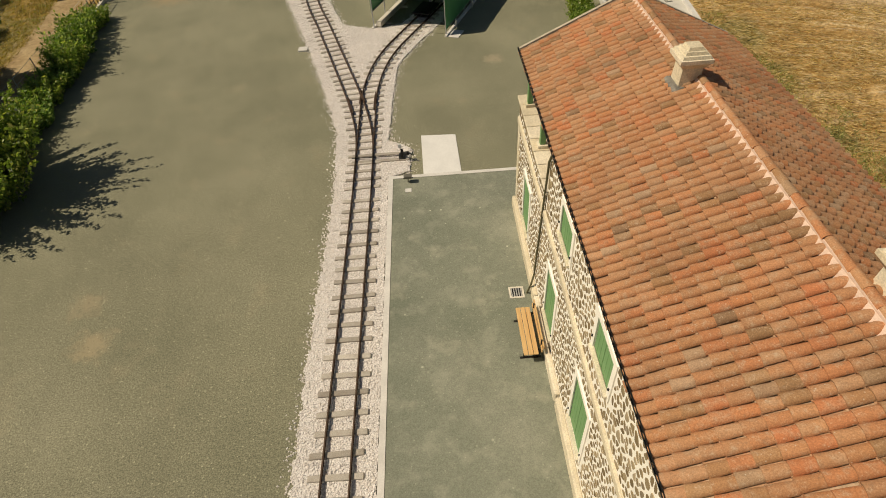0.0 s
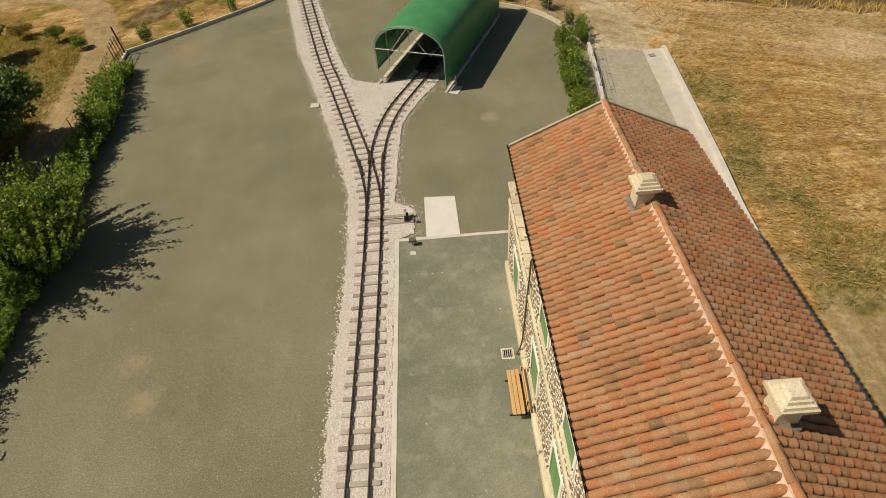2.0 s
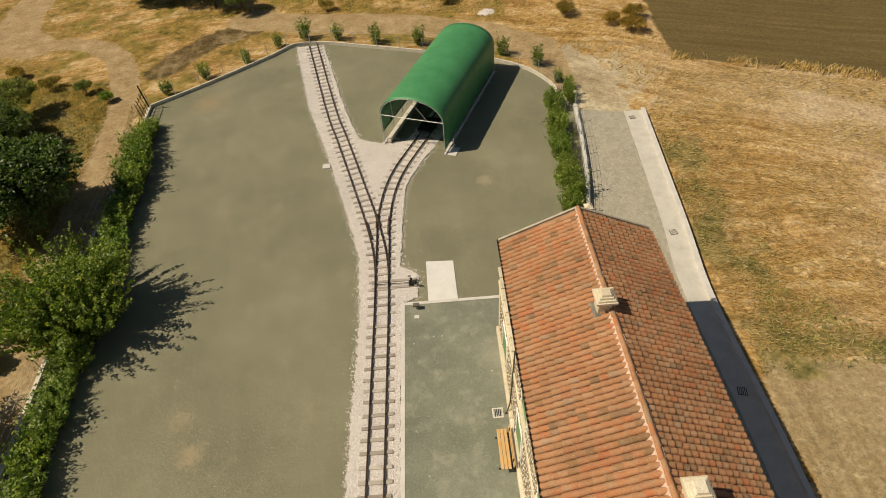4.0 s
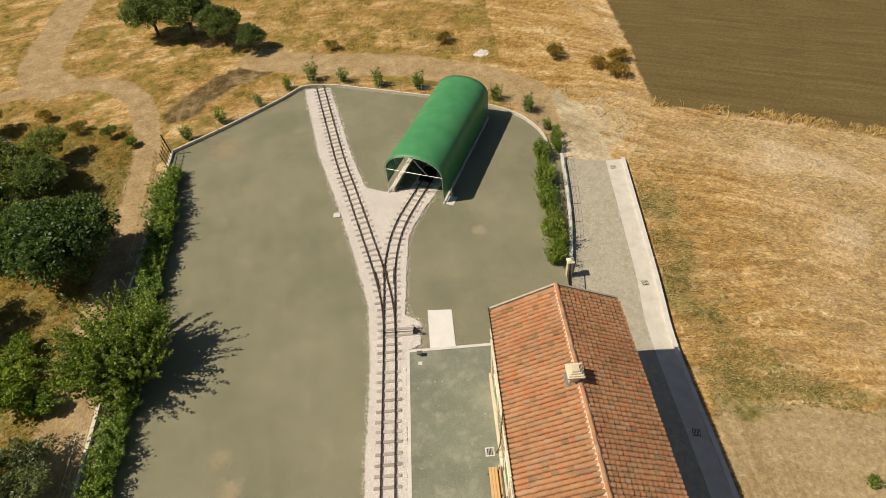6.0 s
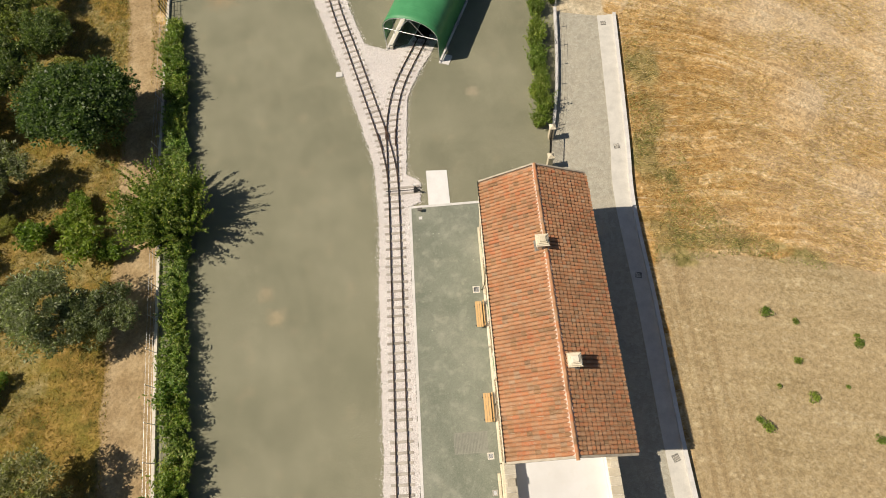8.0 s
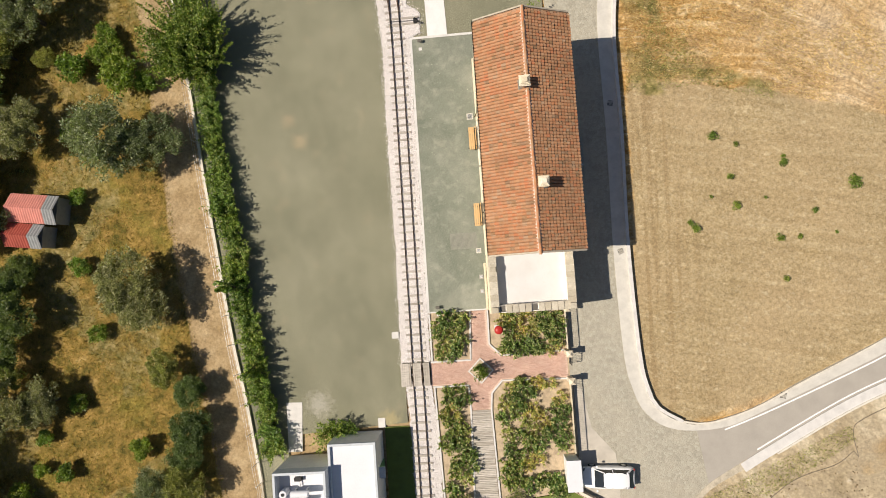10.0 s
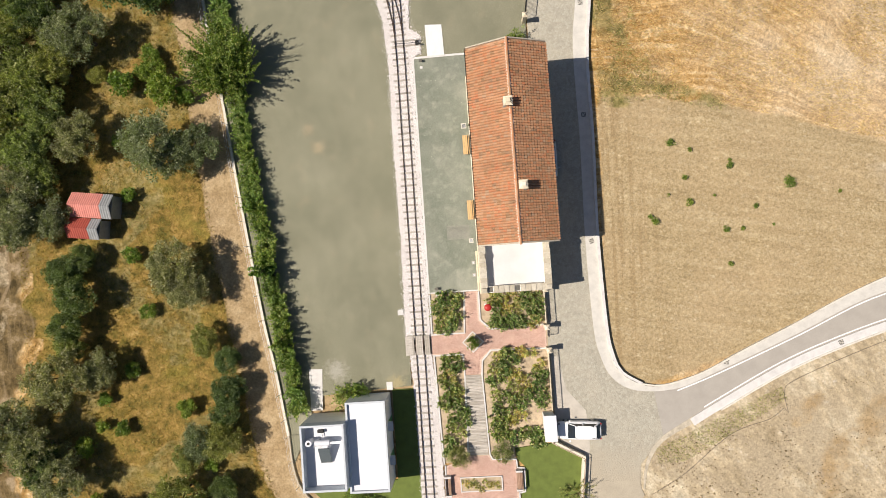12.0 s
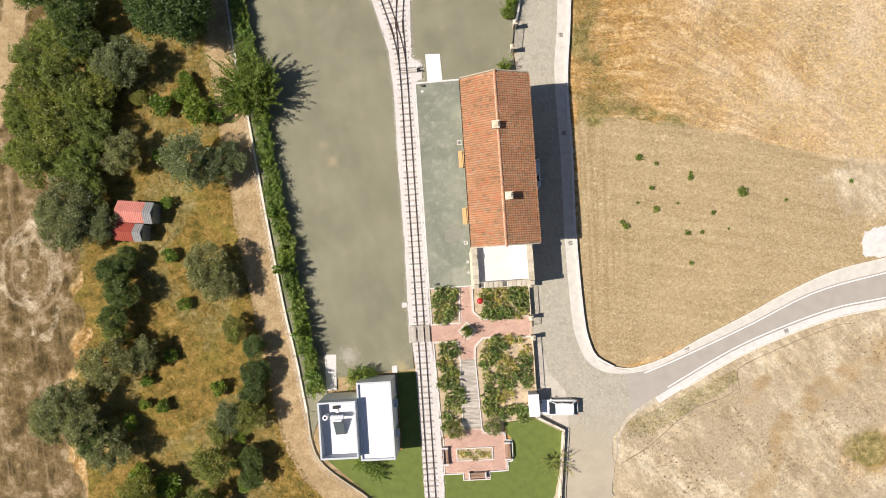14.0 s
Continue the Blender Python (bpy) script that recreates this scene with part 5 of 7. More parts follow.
def stone_mesh(c, poly, proud):
    n = len(poly)
    v = [(0.004, p[0] - c[0], p[1] - c[1]) for p in poly] + [(-proud, (p[0] - c[0]) * 0.93, (p[1] - c[1]) * 0.93) for p in poly]
    return v, [tuple(range(n, 2 * n))[::-1]] + [(i, (i + 1) % n, n + (i + 1) % n, n + i)[::-1] for i in range(n)]


for wall, (ya, yb, za, zb), holes, keep in ((west_low, (Y0, Y1 - 0.3, 0.58, 4.03), WINDOWS[:3], (6.8, 9.9)), (west_up, (Y0, YT, 4.32, 6.6), WINDOWS[3:], (6.4, 9.6)), (west_up, (YT + 0.02, Y1, 4.32, 4.94), [], (99, 99))):
    V, F = [], []
    for c, poly in rubble(ya, yb, za, zb, holes):
        v, f = stone_mesh(c, poly, rng.uniform(0.006, 0.014))
        if keep[0] < c[0] < keep[1]:
            put("stone", mesh_of("stone", v, f, M["rubble"]), wall, pose(X0 - 0.002, c[0], c[1]))
            continue
        base = len(V)
        V.extend((p[0] + X0 - 0.002, p[1] + c[0], p[2] + c[1]) for p in v)
        F.extend(tuple(i + base for i in q) for q in f)
    put("rubble_facing", mesh_of("rubble_facing", V, F, M["rubble"]), wall, kind="stuff")

# flat-roofed annex with a parapet
annex = thing("station_annex", label="single-storey stone annex with white flat roof and cream parapet", category="building")
part("wall", boxes((2.35, 2.95, -2.45, 2.19, 0.0, 4.5), (8.25, 8.9, -2.45, 2.19, 0.0, 4.5), (2.95, 8.25, -2.45, -1.85, 0.0, 4.5)), M["pointing"], annex)
part("flat_roof", boxes((2.96, 8.24, -1.84, 2.19, 3.6, 3.76)), M["membrane"], annex, "white coated flat roof with faint stains")
cop2 = bm_mesh("coping_stone", boxes((-0.33, 0.33, -0.232, 0.232, 0.0, 0.12), bevel=0.015), M["coping"])
for k in range(10):
    for x in (2.62, 8.58):
        put("coping_stone", cop2, annex, pose(x, -2.22 + 0.483 * k, 4.5))
for k in range(11):
    x = 3.2 + 0.5 * k
    if abs(x - 3.2) > 0.1 and abs(x - 5.7) > 0.1:
        put("coping_stone", cop2, annex, pose(x, -2.15, 4.503, 0, 0, 90))
for x, y in ((2.62, 0.95), (8.6, 1.55), (8.6, -2.2), (2.62, -2.2)):
    part("pier", boxes((x - 0.24, x + 0.24, y - 0.2, y + 0.2, 4.6, 4.86), bevel=0.02), M["coping"], annex)
# dark lipped plates, added to fill the two gaps left in the coping
for x in (3.2, 5.7):
    part("outlet", boxes((x - 0.2, x + 0.2, -2.4, -1.87, 4.5, 4.53), (x - 0.2, x + 0.2, -2.4, -2.34, 4.53, 4.6)), M["lead"], annex, "dark plate with a raised lip in the parapet's gap")
part("plinth", boxes((2.23, 2.35, -2.5, 2.15, 0.0, 0.5), bevel=0.03), M["limestone"], annex)
part("string_course", boxes((2.2, 2.35, -2.5, 2.15, 4.0, 4.2), bevel=0.02), M["limestone"], annex)
part("step", boxes((2.0, 2.2, -2.42, 1.6, 0.05, 0.3), bevel=0.02), M["limestone"], annex)

# ---------- on the platform ----------
def bench(x, y):
    b = thing("bench", (x, y, 0.055), label="varnished pine slat bench on black iron legs against the wall", category="bench", group="platform benches")
    for k in range(3):
        part("slat", boxes((-0.3 + 0.165 * k, -0.155 + 0.165 * k, -0.97, 0.97, 0.43, 0.475), bevel=0.008), M["bench"], b)
    for k in range(2):
        bm = boxes((-0.02, 0.02, -0.97, 0.97, 0.55 + 0.17 * k, 0.69 + 0.17 * k), bevel=0.006)
        bmesh.ops.translate(bm, verts=bm.verts, vec=(0.27 + 0.04 * k, 0, 0))
        part("back_slat", bm, M["bench"], b)
    for yy in (-0.75, 0.75):
        part("leg", boxes((-0.3, 0.26, yy - 0.025, yy + 0.025, 0.38, 0.43), (-0.28, -0.23, yy - 0.025, yy + 0.025, 0.0, 0.4), (0.2, 0.25, yy - 0.025, yy + 0.025, 0.0, 0.4), (0.25, 0.3, yy - 0.025, yy + 0.025, 0.38, 0.9)), M["iron"], b)
        part("foot", boxes((-0.38, 0.3, yy - 0.035, yy + 0.035, 0.0, 0.03)), M["iron"], b)


bench(1.82, 12.4)
bench(1.82, 5.78)


def grate(x, y, s, frame_mat="kerb"):
    g = thing("drain_grate", (x, y, 0.058), label="square iron drain grate in a concrete frame", category="drain grate", group="drain grates")
    part("frame", boxes((-s, s, -s, -s + 0.07, 0, 0.02), (-s, s, s - 0.07, s, 0, 0.02), (-s, -s + 0.07, -s + 0.07, s - 0.07, 0, 0.02), (s - 0.07, s, -s + 0.07, s - 0.07, 0, 0.02)), M[frame_mat], g, "concrete frame")
    part("sump", boxes((-s + 0.07, s - 0.07, -s + 0.07, s - 0.07, 0, 0.004)), M["iron"], g)
    for k in range(5):
        a = (-s + 0.1) + k * (2 * s - 0.2) / 4
        part("bar", boxes((a - 0.018, a + 0.018, -s + 0.07, s - 0.07, 0.006, 0.018)), M["steel"], g)


grate(1.72, 14.45, 0.27)
grate(1.68, 2.7, 0.22)
grate(1.75, 0.45, 0.18, "asphalt")
grate(1.75, -0.8, 0.18, "asphalt")
mat_ob = thing("entrance_grid", (0.45, 3.62, 0.058), label="large flat grey boot-cleaning grid let into the platform", category="grid")
part("frame", boxes((-1.15, 1.15, -0.68, -0.63, 0, 0.012), (-1.15, 1.15, 0.63, 0.68, 0, 0.012)), M["grid"], mat_ob)
for k in range(23):
    part("bar", boxes((-1.15 + 0.1 * k, -1.085 + 0.1 * k, -0.63, 0.63, 0, 0.01)), M["grid"], mat_ob)
for x, y in ((-2.2, 21.45), (-2.15, -1.95)):
    f = thing("floodlight", (x, y, 0.055), label="small grey floodlight on a short post at the platform's corner", category="floodlight", group="floodlights")
    part("post", rod(bmesh.new(), (0, 0, 0), (0, 0, 0.26), 0.025), M["lead"], f)
    part("head", boxes((-0.18, 0.18, -0.13, 0.13, 0.25, 0.4), bevel=0.03), M["lead"], f)
    part("bracket", boxes((-0.22, 0.22, -0.02, 0.02, 0.2, 0.24)), M["lead"], f)
    part("footing", boxes((-0.14, 0.14, -0.75, -0.5, 0, 0.03)), M["concrete"], f, "small concrete footing")

# ---------- green shed over the siding ----------
SHED_TURN = math.degrees(math.atan2(-5.2, 12.4))
shed = thing("engine_shed", (-2.1, 37.58, 0.0), SHED_TURN, "barrel-shaped green canvas shed on a steel frame over the siding", "shed")
W2, SL, SPRING, APEX = 2.62, 13.3, 2.75, 4.4


def arch(k, n, grow=0.0):
    """A point of the shed's section, from one foot over the top to the other."""
    t = math.pi * k / n
    c, s = math.cos(t), math.sin(t)
    return (-(W2 + grow) * math.copysign(abs(c) ** 0.94, c), SPRING + (APEX - SPRING + grow) * abs(s))


bm = bmesh.new()
N = 24
outline = [(-W2, 1.15)] + [arch(k, N) for k in range(N + 1)] + [(W2, 0.45)]
inner = [(x * 0.992, z - 0.02) for x, z in outline]
rings = []
for j in range(28):
    y = SL * j / 27
    sag = 0.025 * math.sin(j * 2.1) * (0 < j < 27)
    rings.append([bm.verts.new((x * (1 + sag * 0.1), y, z + sag * 0.5)) for x, z in outline] + [bm.verts.new((x, y, z)) for x, z in inner[::-1]])
m = len(rings[0])
for r, s in zip(rings, rings[1:]):
    for i in range(m):
        bm.faces.new((r[i], r[(i + 1) % m], s[(i + 1) % m], s[i]))
for r in (rings[0], rings[-1]):
    h = m // 2
    for i in range(h - 1):
        bm.faces.new((r[i], r[i + 1], r[m - 2 - i], r[m - 1 - i]))
part("canvas", bm, M["canvas"], shed, "taut glossy green canvas", True)
bm = bmesh.new()
back = [bm.verts.new((x, SL - 0.02, z)) for x, z in outline] + [bm.verts.new((W2, SL - 0.02, 0.4)), bm.verts.new((-W2, SL - 0.02, 0.4))]
front = [bm.verts.new((v.co.x, SL - 0.05, v.co.z)) for v in back]
bm.faces.new(back)
bm.faces.new(front[::-1])
part("end_canvas", bm, M["canvas"], shed, "green canvas closing the far end")
for j in range(8):
    y = 0.04 + (SL - 0.12) * j / 7
    bm = bmesh.new()
    pts = [(-W2 + 0.04, y, 0.0)] + [(x * 0.98, y, z - 0.06) for x, z in (arch(k, 12) for k in range(13))] + [(W2 - 0.04, y, 0.0)]
    for a, b in zip(pts, pts[1:]):
        rod(bm, a, b, 0.045, n=6)
    part("hoop", bm, M["steel"], shed)
    if j in (0, 3, 7):
        bm = rod(bmesh.new(), (-W2 + 0.04, y, SPRING - 0.06), (W2 - 0.04, y, SPRING - 0.06), 0.028, n=6)
        for sgn in (-1, 1):
            rod(bm, (sgn * 1.3, y, SPRING - 0.06), (0, y, APEX - 0.1), 0.025, n=6)
        part("tie", bm, M["steel"], shed)
for sgn in (-1, 1):
    part("sill_beam", boxes((sgn * W2 - 0.09, sgn * W2 + 0.09, -0.15, SL, 0.0, 0.14), bevel=0.01), M["concrete"], shed, "pale base beam")
    part("rail_tube", rod(bmesh.new(), (sgn * (W2 - 0.03), 0, 1.15 if sgn < 0 else 0.45), (sgn * (W2 - 0.03), SL, 1.15 if sgn < 0 else 0.45), 0.035, n=6), M["steel"], shed)
for k in range(4):
    part("anchor", boxes((W2 + 0.1, W2 + 0.2, 1.4 + 3.3 * k, 1.55 + 3.3 * k, 0.0, 0.55)), M["steel"], shed)
part("pad", boxes((W2 - 0.05, W2 + 0.85, -0.1, 1.0, 0.0, 0.05), bevel=0.01), M["concrete"], shed, "small concrete pad by the front post")
put("shed_floor", bm_mesh("shed_floor", boxes((-W2 + 0.1, W2 - 0.1, 0.3, SL - 0.1, -0.05, 0.03)), M["yard"]), shed)
beam = thing("long_beam", (-2.1, 37.58, 0.0), SHED_TURN, "long pale painted timber beam lying inside the shed", "beam")
part("beam", boxes((-2.42, -2.06, 0.1, 11.5, 0.16, 0.46), bevel=0.015), M["kerb"], beam)
for k in range(4):
    part("bearer", boxes((-2.45, -1.7, 0.8 + 2.9 * k, 1.0 + 2.9 * k, 0.03, 0.158)), M["sleeper"], beam)
trolley = thing("rail_trolley", (-0.9, 40.0, 0.235), SHED_TURN, "small dark flat rail trolley standing in the shed", "trolley")
part("deck", boxes((-0.62, 0.62, -1.0, 1.0, 0.3, 0.38), bevel=0.01), M["iron"], trolley)
part("frame", boxes((-0.5, -0.4, -0.95, 0.95, 0.15, 0.3), (0.4, 0.5, -0.95, 0.95, 0.15, 0.3)), M["iron"], trolley)
for sx in (-1, 1):
    for sy in (-1, 1):
        part("wheel", rod(bmesh.new(), (sx * 0.36, sy * 0.55, 0.15), (sx * 0.44, sy * 0.55, 0.15), 0.15, n=16), M["rail"], trolley)

# ---------- garden south of the platform ----------
put("pavement_bed", bm_mesh("pavement_bed", slab([(-3.1, -2.42), (8.65, -2.46), (8.65, -17.9), (4.6, -18.4), (4.6, -19.6), (-2.95, -19.6), (-3.1, -8.6)], -0.2, -0.03), M["soil"]), label="bare sandy soil of the rose beds", category="soil", kind="structure")
PAVED = [[(0.62, -2.44), (1.95, -2.44), (1.95, -5.4), (2.95, -6.45), (8.5, -6.3), (8.5, -8.5), (2.95, -8.4), (1.85, -9.5), (1.75, -10.85), (0.15, -10.85), (0.1, -8.66), (-3.15, -8.62), (-3.15, -6.55), (0.42, -6.55)],
         [(-2.4, -19.9), (-0.05, -19.0), (1.95, -19.0), (2.2, -19.5), (4.55, -19.6), (4.6, -20.45), (5.3, -20.5), (5.25, -22.65), (4.65, -22.75), (4.65, -23.75), (2.5, -23.8), (2.5, -24.65), (-0.35, -24.65), (-0.35, -23.95), (-2.55, -23.9)]]
for outline in PAVED:
    ob = put("pavement_garden", bm_mesh("pavement_garden", slab(outline, -0.2, 0.0), M["mortar"]), label="pink paved garden path with pale kerbs", category="paving", kind="structure")
    xs, ys = [p[0] for p in outline], [p[1] for p in outline]
    V, F = [], []
    s = 0.2
    for i in range(int((max(xs) - min(xs)) / s) + 1):
        for j in range(int((max(ys) - min(ys)) / s * 2) + 1):
            x, y = min(xs) + (i + 0.5 * (j % 2)) * s, min(ys) + (j + 0.5) * s / 2
            corners = np.array([(x - s / 2, y - s / 4), (x + s / 2, y - s / 4), (x + s / 2, y + s / 4), (x - s / 2, y + s / 4)])
            if inside(corners[:, 0], corners[:, 1], outline).all():
                g, h = 0.006, 0.012 + rng.uniform(0, 0.004)
                b = len(V)
                V.extend([(px + (g if px < x else -g), py + (g if py < y else -g), 0.001) for px, py in corners] + [(px + (2 * g if px < x else -2 * g), py + (2 * g if py < y else -2 * g), h) for px, py in corners])
                F.extend([(b + 4, b + 5, b + 6, b + 7)] + [(b + k, b + (k + 1) % 4, b + 4 + (k + 1) % 4, b + 4 + k) for k in range(4)])
    put("pavers", mesh_of("pavers", V, F, M["paving"]), ob, kind="stuff")
KERBS = [[(0.55, -2.44), (0.35, -6.6), (-3.1, -6.6)], [(2.05, -2.46), (2.02, -5.35), (3.0, -6.36), (8.45, -6.2)], [(8.45, -8.6), (2.9, -8.48), (1.95, -9.5), (1.82, -10.9), (2.05, -18.9), (2.3, -19.4), (4.65, -19.5), (4.7, -20.35), (5.4, -20.4), (5.35, -22.75), (4.75, -22.85), (4.75, -23.85), (2.6, -23.9), (2.6, -24.75), (-0.45, -24.75), (-0.45, -24.0), (-2.65, -24.0), (-2.5, -19.8)], [(-3.0, -8.72), (0.02, -8.74), (0.08, -10.9), (-0.12, -18.9)], [(-2.96, -2.5), (-2.96, -6.5)], [(-2.9, -8.8), (-2.6, -19.7)]]
for line in KERBS:
    put("kerb_garden", bm_mesh("kerb_garden", ribbon(dense(line, 0.3, smooth=False), -0.07, 0.07, -0.2, 0.09), M["concrete"]), label="narrow white kerb edging the garden beds", category="kerb", kind="structure")
deck = thing("boardwalk", label="weathered grey plank path between the rose beds", category="boardwalk")
for k in range(54):
    y = -10.95 - 0.149 * k
    w = 1.62 + 0.36 * k / 54
    bm = boxes((-w / 2, w / 2, -0.068, 0.068, 0.0, 0.035), bevel=0.006)
    put("plank", bm_mesh("plank", bm, M["boards"]), deck, pose(0.94, y, 0.0, 0, 0, rng.normal(0, 0.4)))
part("joist", boxes((0.2, 0.3, -18.95, -10.9, -0.08, -0.002), (1.5, 1.6, -18.95, -10.9, -0.08, -0.002)), M["sleeper"], deck)
planter = thing("planter_bed", (1.15, -7.55, 0.0), 45, "diamond-shaped white kerbed planter in the paving", "planter")
part("rim", boxes((-0.78, 0.78, -0.78, -0.68, 0.0, 0.1), (-0.78, 0.78, 0.68, 0.78, 0.0, 0.1), (-0.78, -0.68, -0.68, 0.68, 0.0, 0.1), (0.68, 0.78, -0.68, 0.68, 0.0, 0.1)), M["concrete"], planter)
part("soil", boxes((-0.68, 0.68, -0.68, 0.68, 0.0, 0.05)), M["soil"], planter)
planter = thing("planter_bed", (1.02, -21.8, 0.0), 0, "rectangular kerbed planter with low flowers in the plaza", "planter")
part("rim", boxes((-2.12, 2.12, -0.75, -0.65, 0.0, 0.12), (-2.12, 2.12, 0.65, 0.75, 0.0, 0.12), (-2.12, -2.02, -0.65, 0.65, 0.0, 0.12), (2.02, 2.12, -0.65, 0.65, 0.0, 0.12)), M["concrete"], planter)
part("soil", boxes((-2.02, 2.02, -0.65, 0.65, 0.0, 0.06)), M["soil"], planter)
for x, y, turn in ((-2.35, -21.8, 90), (4.85, -21.5, -90), (1.2, -24.15, 180)):
    b = thing("garden_bench", (x, y, 0.012), turn, "brown slatted garden bench with stone ends on the plaza", "bench", "garden benches")
    for k in range(4):
        part("slat", boxes((-0.85, 0.85, -0.3 + 0.135 * k, -0.19 + 0.135 * k, 0.42, 0.46), bevel=0.006), M["bench_dark"], b)
    for k in range(2):
        part("back_slat", boxes((-0.85, 0.85, 0.25, 0.29, 0.55 + 0.15 * k, 0.67 + 0.15 * k), bevel=0.006), M["bench_dark"], b)
    for s in (-1, 1):
        part("end", boxes((s * 0.93 - 0.09, s * 0.93 + 0.09, -0.36, 0.36, 0.0, 0.56), bevel=0.02), M["concrete"], b, "pale stone end")
lawn_e = [(4.65, -18.4), (8.4, -18.1), (11.25, -19.55), (10.3, -26.9), (9.2, -45.0), (-2.95, -45.0), (-2.8, -24.1), (-0.4, -24.1), (-0.4, -24.8), (2.65, -24.8), (2.65, -23.95), (4.8, -23.9), (5.5, -20.3), (4.75, -19.5)]
lawn_w = [(-7.4, -11.9), (-5.3, -11.9), (-5.1, -13.0), (-5.1, -21.0), (-5.15, -45.0), (-8.0, -45.0), (-8.0, -29.8), (-11.4, -26.2), (-16.5, -21.6), (-11.7, -21.0), (-7.4, -21.0)]
for outline in (lawn_e, lawn_w):
    put("ground_lawn", bm_mesh("ground_lawn", slab(outline, -0.2, 0.006), M["lawn"]), label="short green watered lawn", category="lawn", kind="structure")

# red mushroom-shaped signal lamp on a white base
sig = thing("signal_lamp", (2.86, -4.05, -0.03), label="round red railway signal disc on a white post among roses", category="signal")
part("post", rod(bmesh.new(), (0, 0, 0), (0, 0, 1.5), 0.06), M["paint"], sig)
part("footing", boxes((-0.3, 0.3, -0.3, 0.3, 0, 0.2), bevel=0.02), M["concrete"], sig)
bm = bmesh.new()
bmesh.ops.create_uvsphere(bm, u_segments=20, v_segments=10, radius=0.36, matrix=Matrix.Translation((0, 0, 1.6)) @ Matrix.Diagonal((1, 1, 0.55, 1)))
part("head", bm, M["red"], sig, "domed red head", True)

# garden fence, gate piers and gates towards the lane
fence = thing("garden_fence", label="dark iron railing on a low wall beside the lane", category="fence")
for ya, yb in ((-6.1, -2.6), (-14.8, -8.8)):
    part("base_wall", boxes((8.52, 8.74, ya, yb, -0.2, 0.45), bevel=0.015), M["limestone"], fence)
    part("rail", boxes((8.6, 8.66, ya, yb, 1.25, 1.29), (8.6, 8.66, ya, yb, 0.55, 0.59)), M["iron"], fence)
    n = int((yb - ya) / 0.14)
    for k in range(n):
        y = ya + 0.07 + (yb - ya) * k / n
        part("bar", boxes((8.62, 8.64, y - 0.01, y + 0.01, 0.45, 1.4)), M["iron"], fence)
for x, y in ((8.5, -6.35), (8.55, -8.6), (8.6, -2.62), (9.05, 27.35), (8.55, 24.6)):
    pier = thing("gate_pier", (x, y, 0), label="square cream stone gate pier with a pyramid cap", category="gate pier", group="gate piers")
    part("shaft", boxes((-0.2, 0.2, -0.2, 0.2, -0.1, 1.55), bevel=0.02), M["limestone"], pier)
    bm = boxes((-0.27, 0.27, -0.27, 0.27, 1.55, 1.65), bevel=0.015)
    bmesh.ops.create_cone(bm, cap_ends=True, segments=4, radius1=0.34, radius2=0.03, depth=0.22, matrix=Matrix.Translation((0, 0, 1.76)) @ Matrix.Rotation(radians(45), 4, "Z"))
    part("cap", bm, M["limestone"], pier)


def gate(x, y, turn, w, h, label):
    g = thing("gate", (x, y, 0.05), turn, label, "gate")
    part("frame", boxes((0, w, -0.025, 0.025, 0.05, 0.1), (0, w, -0.025, 0.025, h - 0.05, h), (0, 0.05, -0.025, 0.025, 0.1, h - 0.05), (w - 0.05, w, -0.025, 0.025, 0.1, h - 0.05)), M["iron"], g)
    n = int(w / 0.13)
    for k in range(1, n):
        part("bar", boxes((w * k / n - 0.01, w * k / n + 0.01, -0.01, 0.01, 0.1, h - 0.05)), M["iron"], g)


gate(8.75, -6.4, -95, 0.95, 1.3, "open black iron garden gate leaf")
gate(8.6, 24.8, 80, 2.35, 1.5, "closed black iron yard gate beside the lane")
nw = thing("corner_gate", (-26.4, 47.4, 0), -82, "tall rusty pole gate at the yard's corner", "gate")
for k in range(5):
    part("pole", rod(bmesh.new(), (0.05 + 0.6 * k, 0, 0), (0.05 + 0.6 * k, -0.12, 1.9 + (0.5 if k == 0 else 0)), 0.035 if k else 0.07, n=6), M["iron"], nw)
part("cross_bar", rod(bmesh.new(), (0, -0.04, 0.7), (2.5, -0.04, 0.7), 0.025, n=6), M["iron"], nw)
part("cross_bar", rod(bmesh.new(), (0, -0.1, 1.6), (2.5, -0.1, 1.6), 0.025, n=6), M["iron"], nw)
wall_se = thing("garden_wall", label="low cream wall with a dark iron rail round the lawn", category="wall")
SE = dense([(8.3, -17.75), (8.75, -18.05), (11.35, -19.5), (10.4, -26.8), (9.6, -45.0)], 0.6, smooth=False)
part("wall", ribbon(SE, -0.16, 0.16, -0.2, 0.55), M["limestone"], wall_se)
part("rail", ribbon(SE, -0.03, 0.03, 0.95, 1.0), M["bench_dark"], wall_se)
for k in range(16):
    q, _ = at_distance(SE, 0.2 + 1.8 * k)
    part("post", boxes((q[0] - 0.03, q[0] + 0.03, q[1] - 0.03, q[1] + 0.03, 0.55, 0.96)), M["iron"], wall_se)
cab = thing("utility_kiosk", (8.08, -16.05, 0.0), 0, "white rendered utility kiosk with flat roof by the gate", "kiosk")
part("body", boxes((-0.5, 0.5, -1.15, 1.15, 0.0, 1.95), bevel=0.01), M["hut_wall"], cab)
part("roof_slab", boxes((-0.6, 0.6, -1.25, 1.25, 1.95, 2.06), bevel=0.01), M["hut_roof"], cab)
part("door", boxes((0.5, 0.53, -0.6, 0.6, 0.15, 1.8)), M["steel"], cab)

# ---------- white hut ----------
hut = thing("white_hut", label="flat-roofed white service hut of two joined blocks", category="hut")


